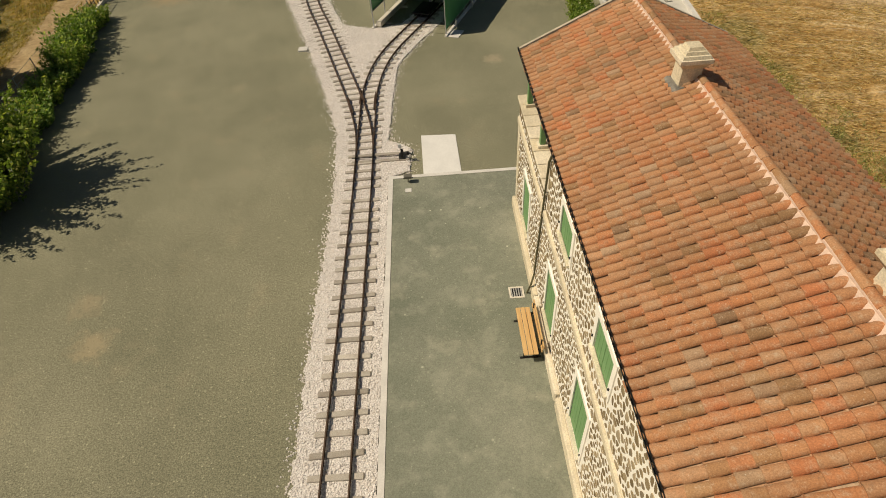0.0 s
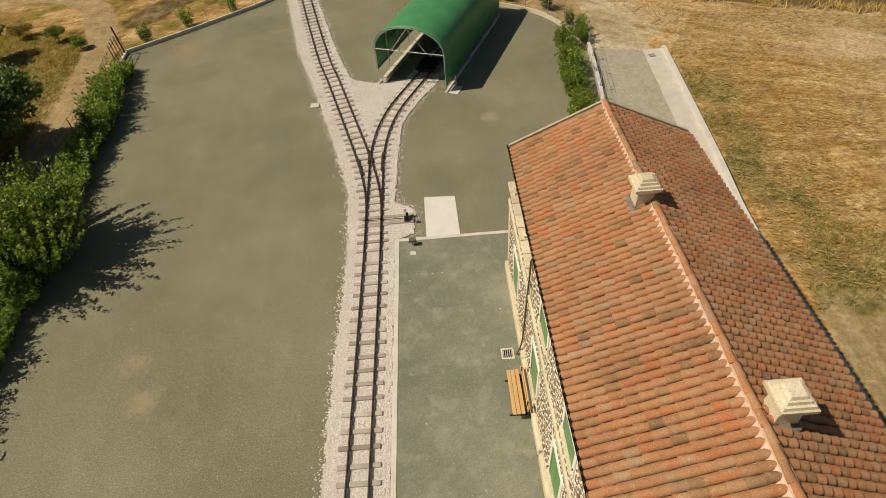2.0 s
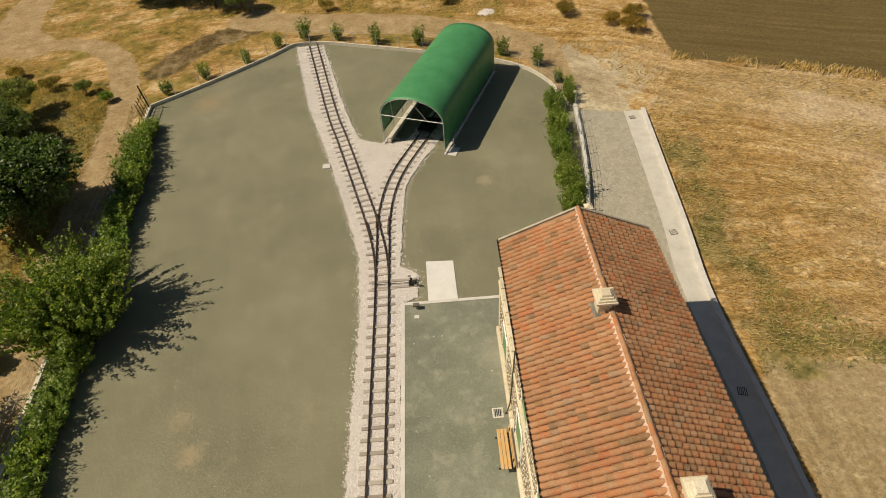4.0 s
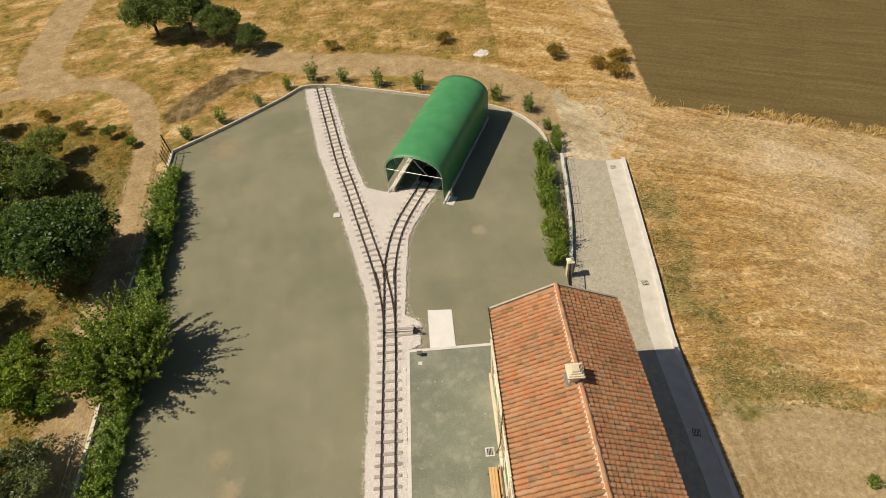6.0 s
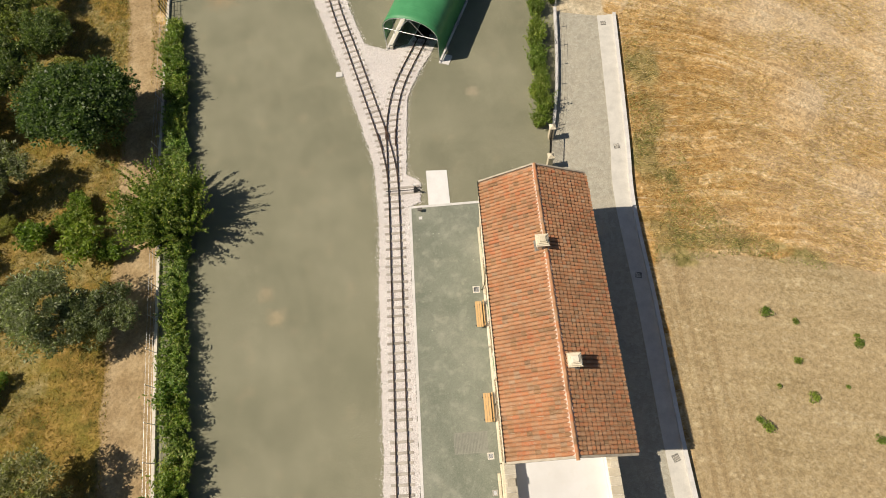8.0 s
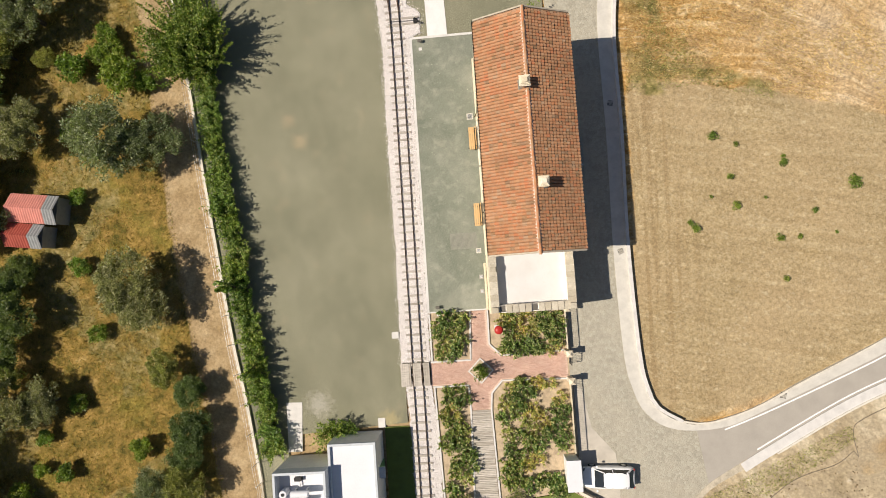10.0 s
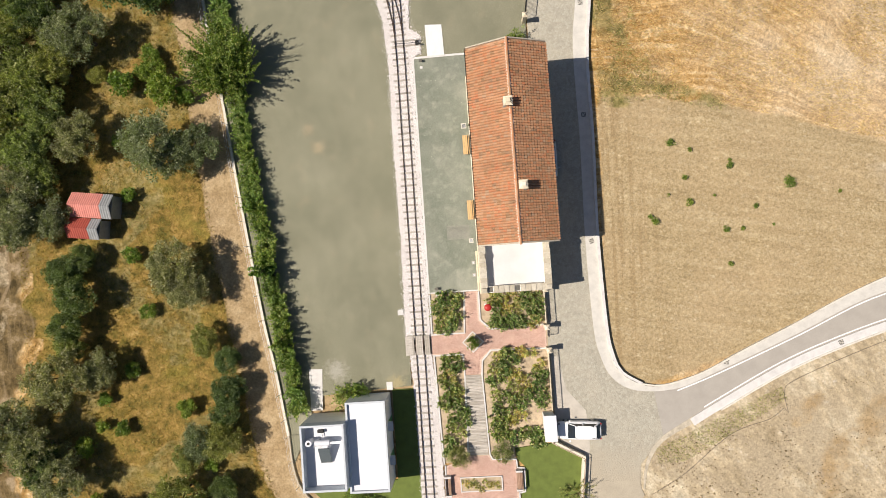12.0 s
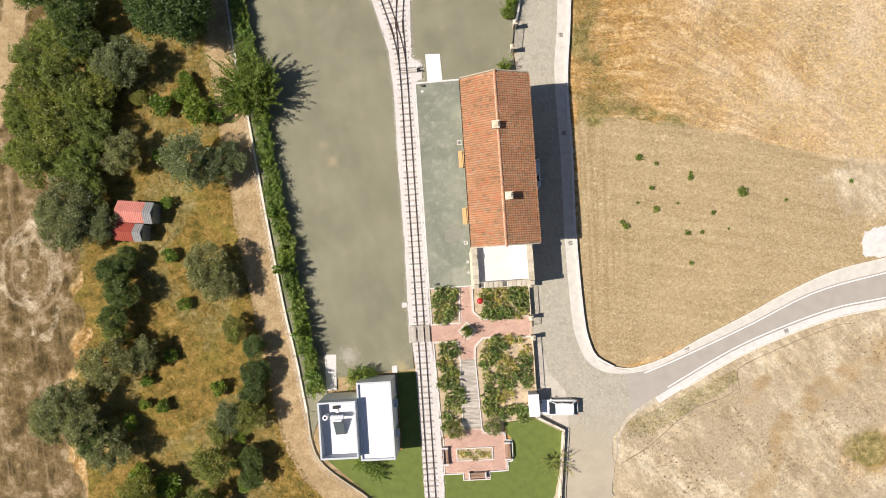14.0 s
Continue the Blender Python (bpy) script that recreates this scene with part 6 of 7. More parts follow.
def block(x0, x1, y0, y1, z, rim):
    part("wall", boxes((x0, x1, y0, y1, -0.1, z)), M["hut_wall"], hut)
    part("flat_roof", boxes((x0 + 0.2, x1 - 0.2, y0 + 0.2, y1 - 0.2, z, z + 0.03)), M["hut_roof"], hut, "bright white coated roof")
    part("parapet", boxes((x0, x1, y0, y0 + 0.2, z, z + rim), (x0, x1, y1 - 0.2, y1, z, z + rim), (x0, x0 + 0.2, y0 + 0.2, y1 - 0.2, z, z + rim), (x1 - 0.2, x1, y0 + 0.2, y1 - 0.2, z, z + rim), bevel=0.01), M["hut_edge"], hut, "grey coated parapet")


block(-11.55, -7.65, -20.85, -12.15, 3.15, 0.26)
block(-15.8, -11.55, -20.2, -13.9, 3.3, 1.1)
for y in (-14.9, -18.2):
    part("canopy", boxes((-7.65, -7.15, y - 0.45, y + 0.45, 2.3, 2.4)), M["hut_edge"], hut)
    part("door", boxes((-7.65, -7.61, y - 0.42, y + 0.42, 0.0, 2.1)), M["shutter"], hut)
panel = thing("solar_panel", (-13.6, -16.8, 3.33), 0, "tilted dark solar water panel on the hut roof", "solar panel")
bm = boxes((-0.55, 0.55, -0.9, 0.9, 0.0, 0.08))
bmesh.ops.rotate(bm, verts=bm.verts, matrix=Matrix.Rotation(radians(28), 3, "X"), cent=(0, -0.9, 0))
bmesh.ops.translate(bm, verts=bm.verts, vec=(0, 0, 0.1))
part("glass", bm, M["panel"], panel)
part("stand", boxes((-0.5, -0.45, 0.6, 0.65, 0.0, 0.8), (0.45, 0.5, 0.6, 0.65, 0.0, 0.8), (-0.5, 0.5, -0.9, -0.85, 0.0, 0.1)), M["steel"], panel)
tank = thing("water_tank", (-13.7, -15.6, 3.33), 0, "white horizontal hot-water cylinder on the hut roof", "water tank")
part("drum", rod(bmesh.new(), (-0.7, 0, 0.95), (0.7, 0, 0.95), 0.26, n=18), M["hut_roof"], tank)
part("cradle", boxes((-0.5, -0.42, -0.2, 0.2, 0.0, 0.75), (0.42, 0.5, -0.2, 0.2, 0.0, 0.75)), M["steel"], tank)
tank = thing("water_tank", (-15.05, -15.6, 3.33), 0, "upright white water tank on the hut roof", "water tank")
part("drum", rod(bmesh.new(), (0, 0.0, 0.1), (0, 0.0, 1.0), 0.3, n=20), M["hut_roof"], tank)
part("lid", rod(bmesh.new(), (0, 0.0, 1.0), (0, 0.0, 1.05), 0.13, n=14), M["iron"], tank)
part("stand", boxes((-0.3, 0.3, -0.3, 0.3, 0.0, 0.1)), M["steel"], tank)
part("pipe", rod(bmesh.new(), (0.3, -0.5, 0.25), (1.1, -0.3, 0.7), 0.05), M["steel"], tank)
unit = thing("roof_unit", (-14.0, -14.7, 3.33), 0, "small dark pump unit on the hut roof", "pump")
part("casing", boxes((-0.3, 0.3, -0.15, 0.15, 0.0, 0.35), bevel=0.02), M["iron"], unit)
part("pipe", rod(bmesh.new(), (0.1, -0.15, 0.2), (0.15, -0.6, 0.2), 0.04), M["steel"], unit)

# ---------- cars ----------
def car(x, y, turn, L, W, label, paint):
    """A hatchback, its nose towards -x: lofted shell, glazed cabin, roof skin, pillars, lamps and wheels."""
    c = thing("car", (x, y, 0.0), turn, label, "car")
    h = W / 2
    bm = bmesh.new()
    rings = []
    for px, k, top in ((-0.5, 0.66, 0.58), (-0.488, 0.78, 0.68), (-0.45, 0.9, 0.76), (-0.36, 0.97, 0.83), (-0.24, 0.99, 0.9), (-0.1, 1.0, 0.94), (0.2, 1.0, 0.97), (0.38, 0.98, 0.98), (0.46, 0.92, 0.96), (0.49, 0.84, 0.86), (0.5, 0.74, 0.62)):
        w = h * k
        ring = [(-0.86, 0.24), (-0.99, 0.36), (-1.0, 0.6), (-0.97, top - 0.1), (-0.88, top - 0.02), (-0.5, top + 0.015), (0.0, top + 0.03)]
        ring += [(-a, b) for a, b in ring[-2::-1]]
        rings.append([bm.verts.new((px * L, a * w, b)) for a, b in ring])
    m = len(rings[0])
    for r, q in zip(rings, rings[1:]):
        for i in range(m):
            bm.faces.new((r[i], r[(i + 1) % m], q[(i + 1) % m], q[i]))
    bm.faces.new(rings[0])
    bm.faces.new(rings[-1][::-1])
    part("body", bm, paint, c, smooth=True)

    def loft(rows):
        bm = bmesh.new()
        rr = [[bm.verts.new((px * L, a * h * k, z + b)) for a, b in ((-1.0, -0.03), (-0.8, 0.0), (0.0, 0.025), (0.8, 0.0), (1.0, -0.03))] for px, k, z in rows]
        for r, q in zip(rr, rr[1:]):
            for i in range(4):
                bm.faces.new((r[i], r[i + 1], q[i + 1], q[i]))
        return bm

    bm = bmesh.new()
    base = [(-0.275, 0.9, 0.82), (0.465, 0.96, 0.82), (0.31, 1.43, 0.66), (0.05, 1.45, 0.69), (-0.1, 1.41, 0.67)]
    lo = [[bm.verts.new((px * L, s * h * k, pz)) for px, pz, k in base] for s in (-1, 1)]
    for i in range(5):
        bm.faces.new((lo[0][i], lo[0][(i + 1) % 5], lo[1][(i + 1) % 5], lo[1][i]))
    bm.faces.new(lo[0])
    bm.faces.new(lo[1][::-1])
    part("cabin", bm, M["glass"], c, "dark glazed cabin")
    bm = loft([(-0.125, 0.54, 1.40), (-0.105, 0.64, 1.425), (-0.06, 0.69, 1.455), (0.06, 0.705, 1.475), (0.22, 0.69, 1.465), (0.32, 0.64, 1.44), (0.355, 0.56, 1.405)])
    part("roof_panel", bm, paint, c, smooth=True)
    for s in (-1, 1):
        for a, b, r in (((-0.275, 0.84, 0.91), (-0.105, 0.66, 1.42), 0.04), ((0.06, 0.84, 0.97), (0.05, 0.69, 1.45), 0.035), ((0.42, 0.81, 0.97), (0.31, 0.645, 1.43), 0.075)):
            part("pillar", rod(bmesh.new(), (a[0] * L, s * a[1] * h, a[2]), (b[0] * L, s * b[1] * h, b[2]), r, n=8), paint, c)
        part("mirror", boxes((-0.25 * L, -0.215 * L, s * h * 0.99, s * (h + 0.17), 0.93, 1.06), bevel=0.02), paint, c)
        part("headlight", boxes((-0.485 * L, -0.43 * L, s * h * 0.72 - 0.13, s * h * 0.72 + 0.1, 0.62, 0.735), bevel=0.03), M["panel"], c)
        part("tail_light", boxes((0.46 * L, 0.495 * L, s * h * 0.8 - 0.08, s * h * 0.8 + 0.06, 0.68, 0.92), bevel=0.02), M["red"], c)
        for px in (-0.3, 0.31):
            wheel = part("wheel", rod(bmesh.new(), (px * L, s * (h - 0.2), 0.32), (px * L, s * (h + 0.012), 0.32), 0.32, n=20), M["rubber"], c)
            part("rim", rod(bmesh.new(), (px * L, s * (h + 0.01), 0.32), (px * L, s * (h + 0.022), 0.32), 0.2, n=14), M["steel"], wheel)
    part("bumper", boxes((-0.503 * L, -0.47 * L, -h * 0.6, h * 0.6, 0.32, 0.5), bevel=0.03), M["iron"], c)


car(11.02, -16.75, -3, 4.25, 1.78, "white family car with dark windows parked beside the kiosk", M["car_white"])
car(9.95, 10.2, 90, 3.9, 1.68, "pale silver hatchback parked in the station's shade", M["steel"])

hose = put("hose", bm_mesh("hose", sweep(dense([(44.1, -9.3), (42.2, -9.5), (36.9, -11.3), (32.2, -13.2), (31.2, -14.2), (31.4, -16.3), (31.1, -15.8), (29.6, -16.8), (25.8, -18.1), (21.1, -21.7), (17.8, -23.6)], 0.3), [(-0.018, 0.0), (-0.018, 0.035), (0.018, 0.035), (0.018, 0.0)], -0.03), M["hose"]), label="long faded black irrigation hose lying on the dry ground", category="hose")

# ---------- red sheds in the orchard ----------
def tin_shed(x, y, lx, ly, label, red):
    s = thing("garden_shed", (x, y, -0.1), -8, label, "shed", "orchard sheds")
    part("wall", boxes((-lx / 2, lx / 2, -ly / 2, ly / 2, 0.0, 1.7)), M["grey_tin"], s)
    for a, b, mat, label_ in ((-lx / 2 - 0.15, lx / 2 - 0.95, red, "faded red ribbed sheet"), (lx / 2 - 0.93, lx / 2 + 0.12, "grey_tin", "grey sheet over the end")):
        for sgn in (-1, 1):
            n = int((b - a) / 0.22)
            across = [(a + (b - a) * k / (2 * n), 0.05 if k % 2 else 0.0) for k in range(2 * n + 1)]
            bm = bmesh.new()
            rows = [[bm.verts.new((q, sgn * t * (ly / 2 + 0.12), 2.4 - 0.65 * t + h - low)) for q, h in across] for low in (0.0, 0.03) for t in (0.0, 1.0)]
            for p, q in ((rows[0], rows[1]), (rows[2], rows[3])):
                for k in range(2 * n):
                    bm.faces.new((p[k], p[k + 1], q[k + 1], q[k]))
            part("roof_sheet", bm, M[mat], s, label_)


tin_shed(-37.0, 9.0, 4.2, 2.3, "small shed with faded red ribbed roof and grey end", "red_tin")
tin_shed(-37.9, 6.7, 3.2, 1.9, "low shed with dark red ribbed roof under the trees", "dark_tin")

# ---------- plants ----------
def leaf_cloud(name, at, way, size, mat, broad=0.5):
    """Single leaves, each a folded blade of four corners, at places and along directions."""
    n = len(at)
    way = way / (np.linalg.norm(way, axis=1, keepdims=True) + 1e-9)
    r = rng.normal(0, 1, (n, 3))
    acr = np.cross(way, r)
    acr /= np.linalg.norm(acr, axis=1, keepdims=True) + 1e-9
    s = (size * rng.uniform(0.6, 1.4, n))[:, None]
    v = np.stack([at - way * s * 0.5, at + acr * s * broad * 0.5, at + way * s * 0.5, at - acr * s * broad * 0.5], 1).reshape(-1, 3)
    me = bpy.data.meshes.new(name)
    me.vertices.add(4 * n)
    me.vertices.foreach_set("co", v.ravel())
    me.loops.add(4 * n)
    me.loops.foreach_set("vertex_index", np.arange(4 * n))
    me.polygons.add(n)
    me.polygons.foreach_set("loop_start", np.arange(0, 4 * n, 4))
    me.materials.append(mat)
    me.update(calc_edges=True)
    return me


def shoots(n, reach, height, per, lean=0.5, droop=0.0):
    """Leaves set along long shoots that rise and spread from a base."""
    at, way = [], []
    for _ in range(n):
        a = rng.uniform(0, 6.283)
        q = math.sqrt(rng.random())
        foot = np.array((math.cos(a), math.sin(a), 0)) * q * reach * 0.45
        d = np.array((math.cos(a) * lean * q, math.sin(a) * lean * q, 1.0)) + rng.normal(0, 0.1, 3)
        top = height * rng.uniform(0.55, 1.05) * (1 - 0.25 * q)
        k = int(per * rng.uniform(0.7, 1.2))
        t = rng.uniform(0.05, 1.0, k) ** 0.8
        p = foot + d * (t * top)[:, None] + rng.normal(0, 0.07, (k, 3))
        p[:, 2] -= droop * (t * top) ** 2
        at.append(p)
        way.append(np.tile(d, (k, 1)) * 0.5 + rng.normal(0, 0.8, (k, 3)))
    return np.concatenate(at), np.concatenate(way)


def clumps(n, rx, rz, low, per, spread):
    """Leaves in clumps over an uneven rounded crown, with gaps between them."""
    at, way = [], []
    lobes = rng.normal(0, 1, (6, 3))
    lobes /= np.linalg.norm(lobes, axis=1, keepdims=True)
    for _ in range(n):
        d = rng.normal(0, 1, 3)
        d[2] = abs(d[2]) * 0.9 - 0.25
        d /= np.linalg.norm(d)
        bulge = 0.6 + 0.55 * max(0, (lobes @ d).max() - 0.3)
        c = d * bulge * rng.uniform(0.3, 1.0) ** 0.7 * np.array((rx, rx, rz))
        k = int(per * rng.uniform(0.6, 1.4))
        e = rng.normal(0, 1, (k, 3))
        e /= np.linalg.norm(e, axis=1, keepdims=True)
        e *= spread * rng.uniform(0.3, 1.0, (k, 1)) ** 0.6 * rng.uniform(0.7, 1.4)
        e[:, 2] *= 0.75
        at.append(c + e + (0, 0, low + rz))
        way.append(e + rng.normal(0, 0.4, (k, 3)) * spread)
    return np.concatenate(at), np.concatenate(way)


def stem(height, r, limbs, reach, top):
    """A tapered trunk with bent limbs."""
    bm = bmesh.new()
    rod(bm, (0, 0, -0.2), (0.05, 0.03, height), r, r * 0.7)
    for k in range(limbs):
        a = 6.283 * k / limbs + rng.uniform(-0.4, 0.4)
        m = (math.cos(a) * reach * 0.5, math.sin(a) * reach * 0.5, height + (top - height) * 0.45)
        e = (math.cos(a) * reach, math.sin(a) * reach, top * rng.uniform(0.8, 1.0))
        rod(bm, (0.05, 0.03, height * 0.9), m, r * 0.55, r * 0.35, 6)
        rod(bm, m, e, r * 0.35, r * 0.1, 5)
    return bm


def plant(name, label, category, crown, mat, size, trunk, broad=0.5, group=""):
    """A master plant, its crown's leaves over a trunk; kept at the origin of its own frame."""
    p = thing(name, label=label, category=category, group=group)
    put("crown", leaf_cloud("crown", *crown, size, M[mat], broad), p)
    part("trunk", stem(*trunk), M["bark"], p)
    return p


def grow(masters, places, tall=1.0):
    """Set plants out: each place is x, y, scale (and a stretch of height)."""
    used = set()
    for x, y, s, *more in places:
        k = int(rng.integers(len(masters)))
        h = more[0] if more else tall
        m = Matrix.Translation((x, y, -0.05)) @ Matrix.Rotation(rng.uniform(0, 6.283), 4, "Z") @ Matrix.Diagonal((s, s, s * h, 1))
        if k not in used:
            used.add(k)
            masters[k].matrix_world = m
            masters[k]["placed"] = 1
        else:
            q = Matrix.Diagonal((1 / masters[k].scale[0], 1 / masters[k].scale[1], 1 / masters[k].scale[2], 1))
            copy_thing(masters[k], m @ q)
    for k, p in enumerate(masters):
        if k not in used:
            for o in (*p.children, p):
                bpy.data.objects.remove(o)


hedge_line = dense([(-24.95, 43.6), (-24.4, 40.0), (-23.6, 35.0), (-22.75, 30.0), (-21.2, 16.5), (-19.55, 4.1), (-17.75, -7.7), (-17.05, -13.6)], 1.0)
shrub = [plant("hedge_shrub", "upright leafy green shrub in the clipped row by the wall", "shrub", shoots(80, 1.15, 2.3, 34, 0.36), "hedge", 0.21, (0.5, 0.05, 4, 0.4, 1.2), 0.42, "western hedge") for _ in range(4)]
spots = []
d = 0.0
while d < length(hedge_line):
    q, _ = at_distance(hedge_line, d)
    spots.append((q[0] + rng.normal(0, 0.15), q[1], rng.uniform(0.85, 1.18), rng.uniform(0.6, 1.05)))
    d += 1.12
grow(shrub, spots)
tall = plant("tall_shrub", "tall sparse shrub with few long leafy shoots above the hedge", "shrub", shoots(9, 0.5, 5.0, 110, 0.3), "hedge", 0.3, (0.6, 0.06, 5, 0.5, 3.5), 0.45, "tall hedge shrubs")
tall.matrix_world = pose(-19.35, 0.8, -0.05)
copy_thing(tall, pose(-18.2, -5.9, -0.05, 0, 0, 110) @ Matrix.Diagonal((0.9, 0.9, 0.84, 1)))
shrub = [plant("hedge_shrub", "upright leafy green shrub in the row beside the lane", "shrub", shoots(60, 0.8, 2.1, 34, 0.3), "fresh", 0.17, (0.5, 0.05, 4, 0.4, 1.2), 0.42, "eastern hedge") for _ in range(3)]
east_line = dense([(8.45, 28.4), (8.75, 32.0), (9.1, 37.0), (9.55, 42.2)], 1.0)
spots = []
for k in range(18):
    q, _ = at_distance(east_line, 0.82 * k)
    spots.append((q[0] + rng.normal(0, 0.15), q[1] + rng.normal(0, 0.2), rng.uniform(0.75, 1.1), rng.uniform(0.8, 1.1)))
grow(shrub, spots + [(7.6, 22.6, 1.0, 1.0), (11.2, 43.6, 0.75), (11.5, 44.9, 0.65), (10.9, 46.2, 0.65), (11.3, 42.6, 0.65)])
sapling = [plant("young_shrub", "small young green shrub outside the yard's kerb", "shrub", shoots(40, 0.6, 2.0, 36, 0.24), "mulberry", 0.15, (0.4, 0.03, 3, 0.2, 0.8), 0.4, "kerb shrubs") for _ in range(3)]
grow(sapling, [(-25.4, 49.9, 1.0), (-22.4, 52.5, 1.1), (-18.9, 55.1, 0.95), (-16.2, 58.2, 1.0), (-13.6, 59.6, 1.3), (-9.9, 58.8, 1.05), (-5.9, 57.2, 1.2), (-1.4, 56.0, 1.2), (3.0, 54.4, 1.0), (6.7, 52.2, 1.1), (9.6, 49.6, 1.15)])
straggler = plant("sparse_shrub", "sparse straggling brownish-green shrub leaning over the garden wall", "shrub", shoots(34, 1.8, 1.9, 52, 0.95), "scrub", 0.17, (0.5, 0.05, 6, 1.2, 1.4), 0.32)
straggler.matrix_world = pose(10.5, -23.1, -0.05) @ Matrix.Diagonal((1.15, 0.85, 0.9, 1))
crown_a, way_a = clumps(130, 3.1, 1.5, 1.2, 95, 0.6)
crown_a[:, 0] += 0.35 * crown_a[:, 1]
crown_b, way_b = shoots(380, 3.8, 5.0, 85, 0.76)
mulberry = plant("mulberry_tree", "spreading mulberry with long leafy shoots over the hedge", "tree", (np.concatenate([crown_a, crown_b]), np.concatenate([way_a, way_b])), "mulberry", 0.2, (1.4, 0.16, 6, 1.6, 3.2), 0.55)
mulberry.matrix_world = pose(-22.1, 22.3, -0.05)
olive = [plant("olive_tree", "grey-green olive tree with a rounded broken crown", "tree", clumps(120, 2.75, 1.75, 0.8, 130, 0.46), "olive", 0.18, (1.2, 0.2, 5, 1.3, 2.8), 0.4, "orchard olives") for _ in range(4)]
grow(olive, [(-36.8, 26.4, 1.2), (-37.7, 15.9, 0.98), (-28.9, 14.2, 1.32, 1.05), (-25.6, 13.9, 1.0), (-44.2, 10.8, 1.18), (-44.1, 7.5, 1.28), (-47.2, 9.9, 0.84), (-41.0, 7.6, 0.95), (-28.4, 2.1, 1.18, 1.05), (-27.0, -0.2, 0.95), (-40.6, -8.5, 1.22), (-36.6, -7.9, 0.84), (-46.3, -12.8, 1.3), (-43.7, -15.5, 1.15), (-48.6, -14.9, 1.05), (-41.4, -16.9, 0.66), (-26.9, -15.7, 0.79), (-41.5, -18.5, 1.1), (-33.5, -26.5, 0.9)])
fig = [plant("broad_tree", "dense dark green broad-leaved tree in the orchard", "tree", clumps(170, 3.3, 2.4, 0.8, 130, 0.6), "dark", 0.2, (1.5, 0.22, 6, 1.6, 3.4), 0.62, "orchard broadleaves") for _ in range(3)]
grow(fig, [(-33.0, 34.6, 0.9), (-42.6, 32.6, 1.0), (-41.8, 29.2, 0.8), (-38.5, 37.2, 1.0), (-46.0, 36.5, 1.1), (-36.2, 41.6, 0.8), (-40.2, 2.3, 0.58), (-39.0, -0.4, 0.74), (-40.2, -3.0, 0.62), (-38.1, 3.8, 0.5), (-23.9, -7.6, 0.5), (-23.6, -10.8, 0.58), (-24.3, -13.4, 0.5), (-24.8, -20.3, 0.52), (-24.9, -22.5, 0.5), (-43.0, -16.5, 0.8), (-26.0, 71.0, 0.9), (-31.0, 74.0, 1.1), (-36.0, 75.0, 1.1), (-22.0, 68.5, 0.6), (-47.0, 46.5, 1.1), (-41.5, 44.0, 0.9)])
great = plant("broad_tree", "tall dense dark green broad-leaved tree beside the track", "tree", clumps(430, 5.2, 3.5, 0.7, 140, 0.8), "dark", 0.25, (1.8, 0.3, 7, 2.6, 5.2), 0.6, "orchard broadleaves")
great.matrix_world = pose(-30.2, 32.2, -0.05)
scrub = [plant("scrub_tree", "rough olive-green scrub tree in the orchard's thicket", "tree", clumps(150, 3.0, 1.7, 0.5, 80, 0.45), "scrub", 0.2, (1.0, 0.15, 6, 1.4, 2.4), 0.5, "thicket") for _ in range(3)]
grow(scrub, [(-48.2, 25.0, 1.05), (-44.7, 25.1, 1.05), (-42.1, 22.1, 1.0), (-48.9, 20.4, 1.05), (-45.1, 19.4, 1.2), (-40.9, 18.7, 0.98), (-50.6, 17.1, 0.8), (-47.4, 15.8, 1.1), (-43.2, 15.2, 1.0), (-50.0, 22.5, 0.8), (-39.6, 23.3, 0.85), (-45.1, 30.2, 0.95), (-24.7, -15.4, 0.75), (-26.0, -5.6, 0.6), (-41.6, 12.4, 0.8), (-40.2, -5.4, 0.58), (-48.1, 28.4, 0.85), (-28.7, -17.5, 0.55)] + [(-46.6, 22.2, 1.0), (-43.6, 28.0, 0.9), (-40.0, 26.0, 0.7), (-36.0, 22.5, 0.4), (-29.0, -20.5, 0.9), (-37.5, -24.0, 1.0), (-30.5, -25.5, 0.9), (-36.5, 44.6, 0.6), (-40.2, 43.7, 1.0), (-33.6, 38.2, 0.6), (-38.6, 48.0, 0.8), (-34.0, 51.5, 0.3), (-48.0, 54.0, 0.7)], 1.3)
bush = [plant("bush", "low fresh green bush in the tawny grass", "bush", clumps(26, 0.85, 0.55, 0.1, 85, 0.32), "fresh", 0.15, (0.3, 0.04, 3, 0.3, 0.6), 0.5, "orchard bushes") for _ in range(3)]
grow(bush, [(-33.2, 21.8, 1.8), (-29.1, 20.4, 2.1), (-34.3, 15.7, 1.0), (-33.6, 9.9, 1.0), (-33.6, 3.8, 1.1), (-32.3, -2.2, 1.0), (-34.3, -8.3, 1.0), (-35.4, -14.2, 1.1), (-39.7, -16.0, 1.3), (-35.1, -23.6, 2.0), (-38.7, -22.2, 1.7), (-27.0, 19.6, 1.3), (-31.0, 22.6, 1.3), (-28.8, -12.4, 1.3), (-30.2, 24.6, 1.3), (-29.9, 23.0, 1.2), (-37.5, -11.0, 1.0), (-26.5, -18.5, 1.0), (-31.2, 49.6, 0.8), (-26.0, -24.0, 1.1), (-37.8, -14.0, 0.9)])
parched = [plant("dry_bush", "low parched brown bush on the waste ground", "bush", clumps(30, 1.0, 0.5, 0.1, 85, 0.34), "tawny", 0.16, (0.3, 0.04, 3, 0.3, 0.6), 0.35, "parched bushes") for _ in range(2)]
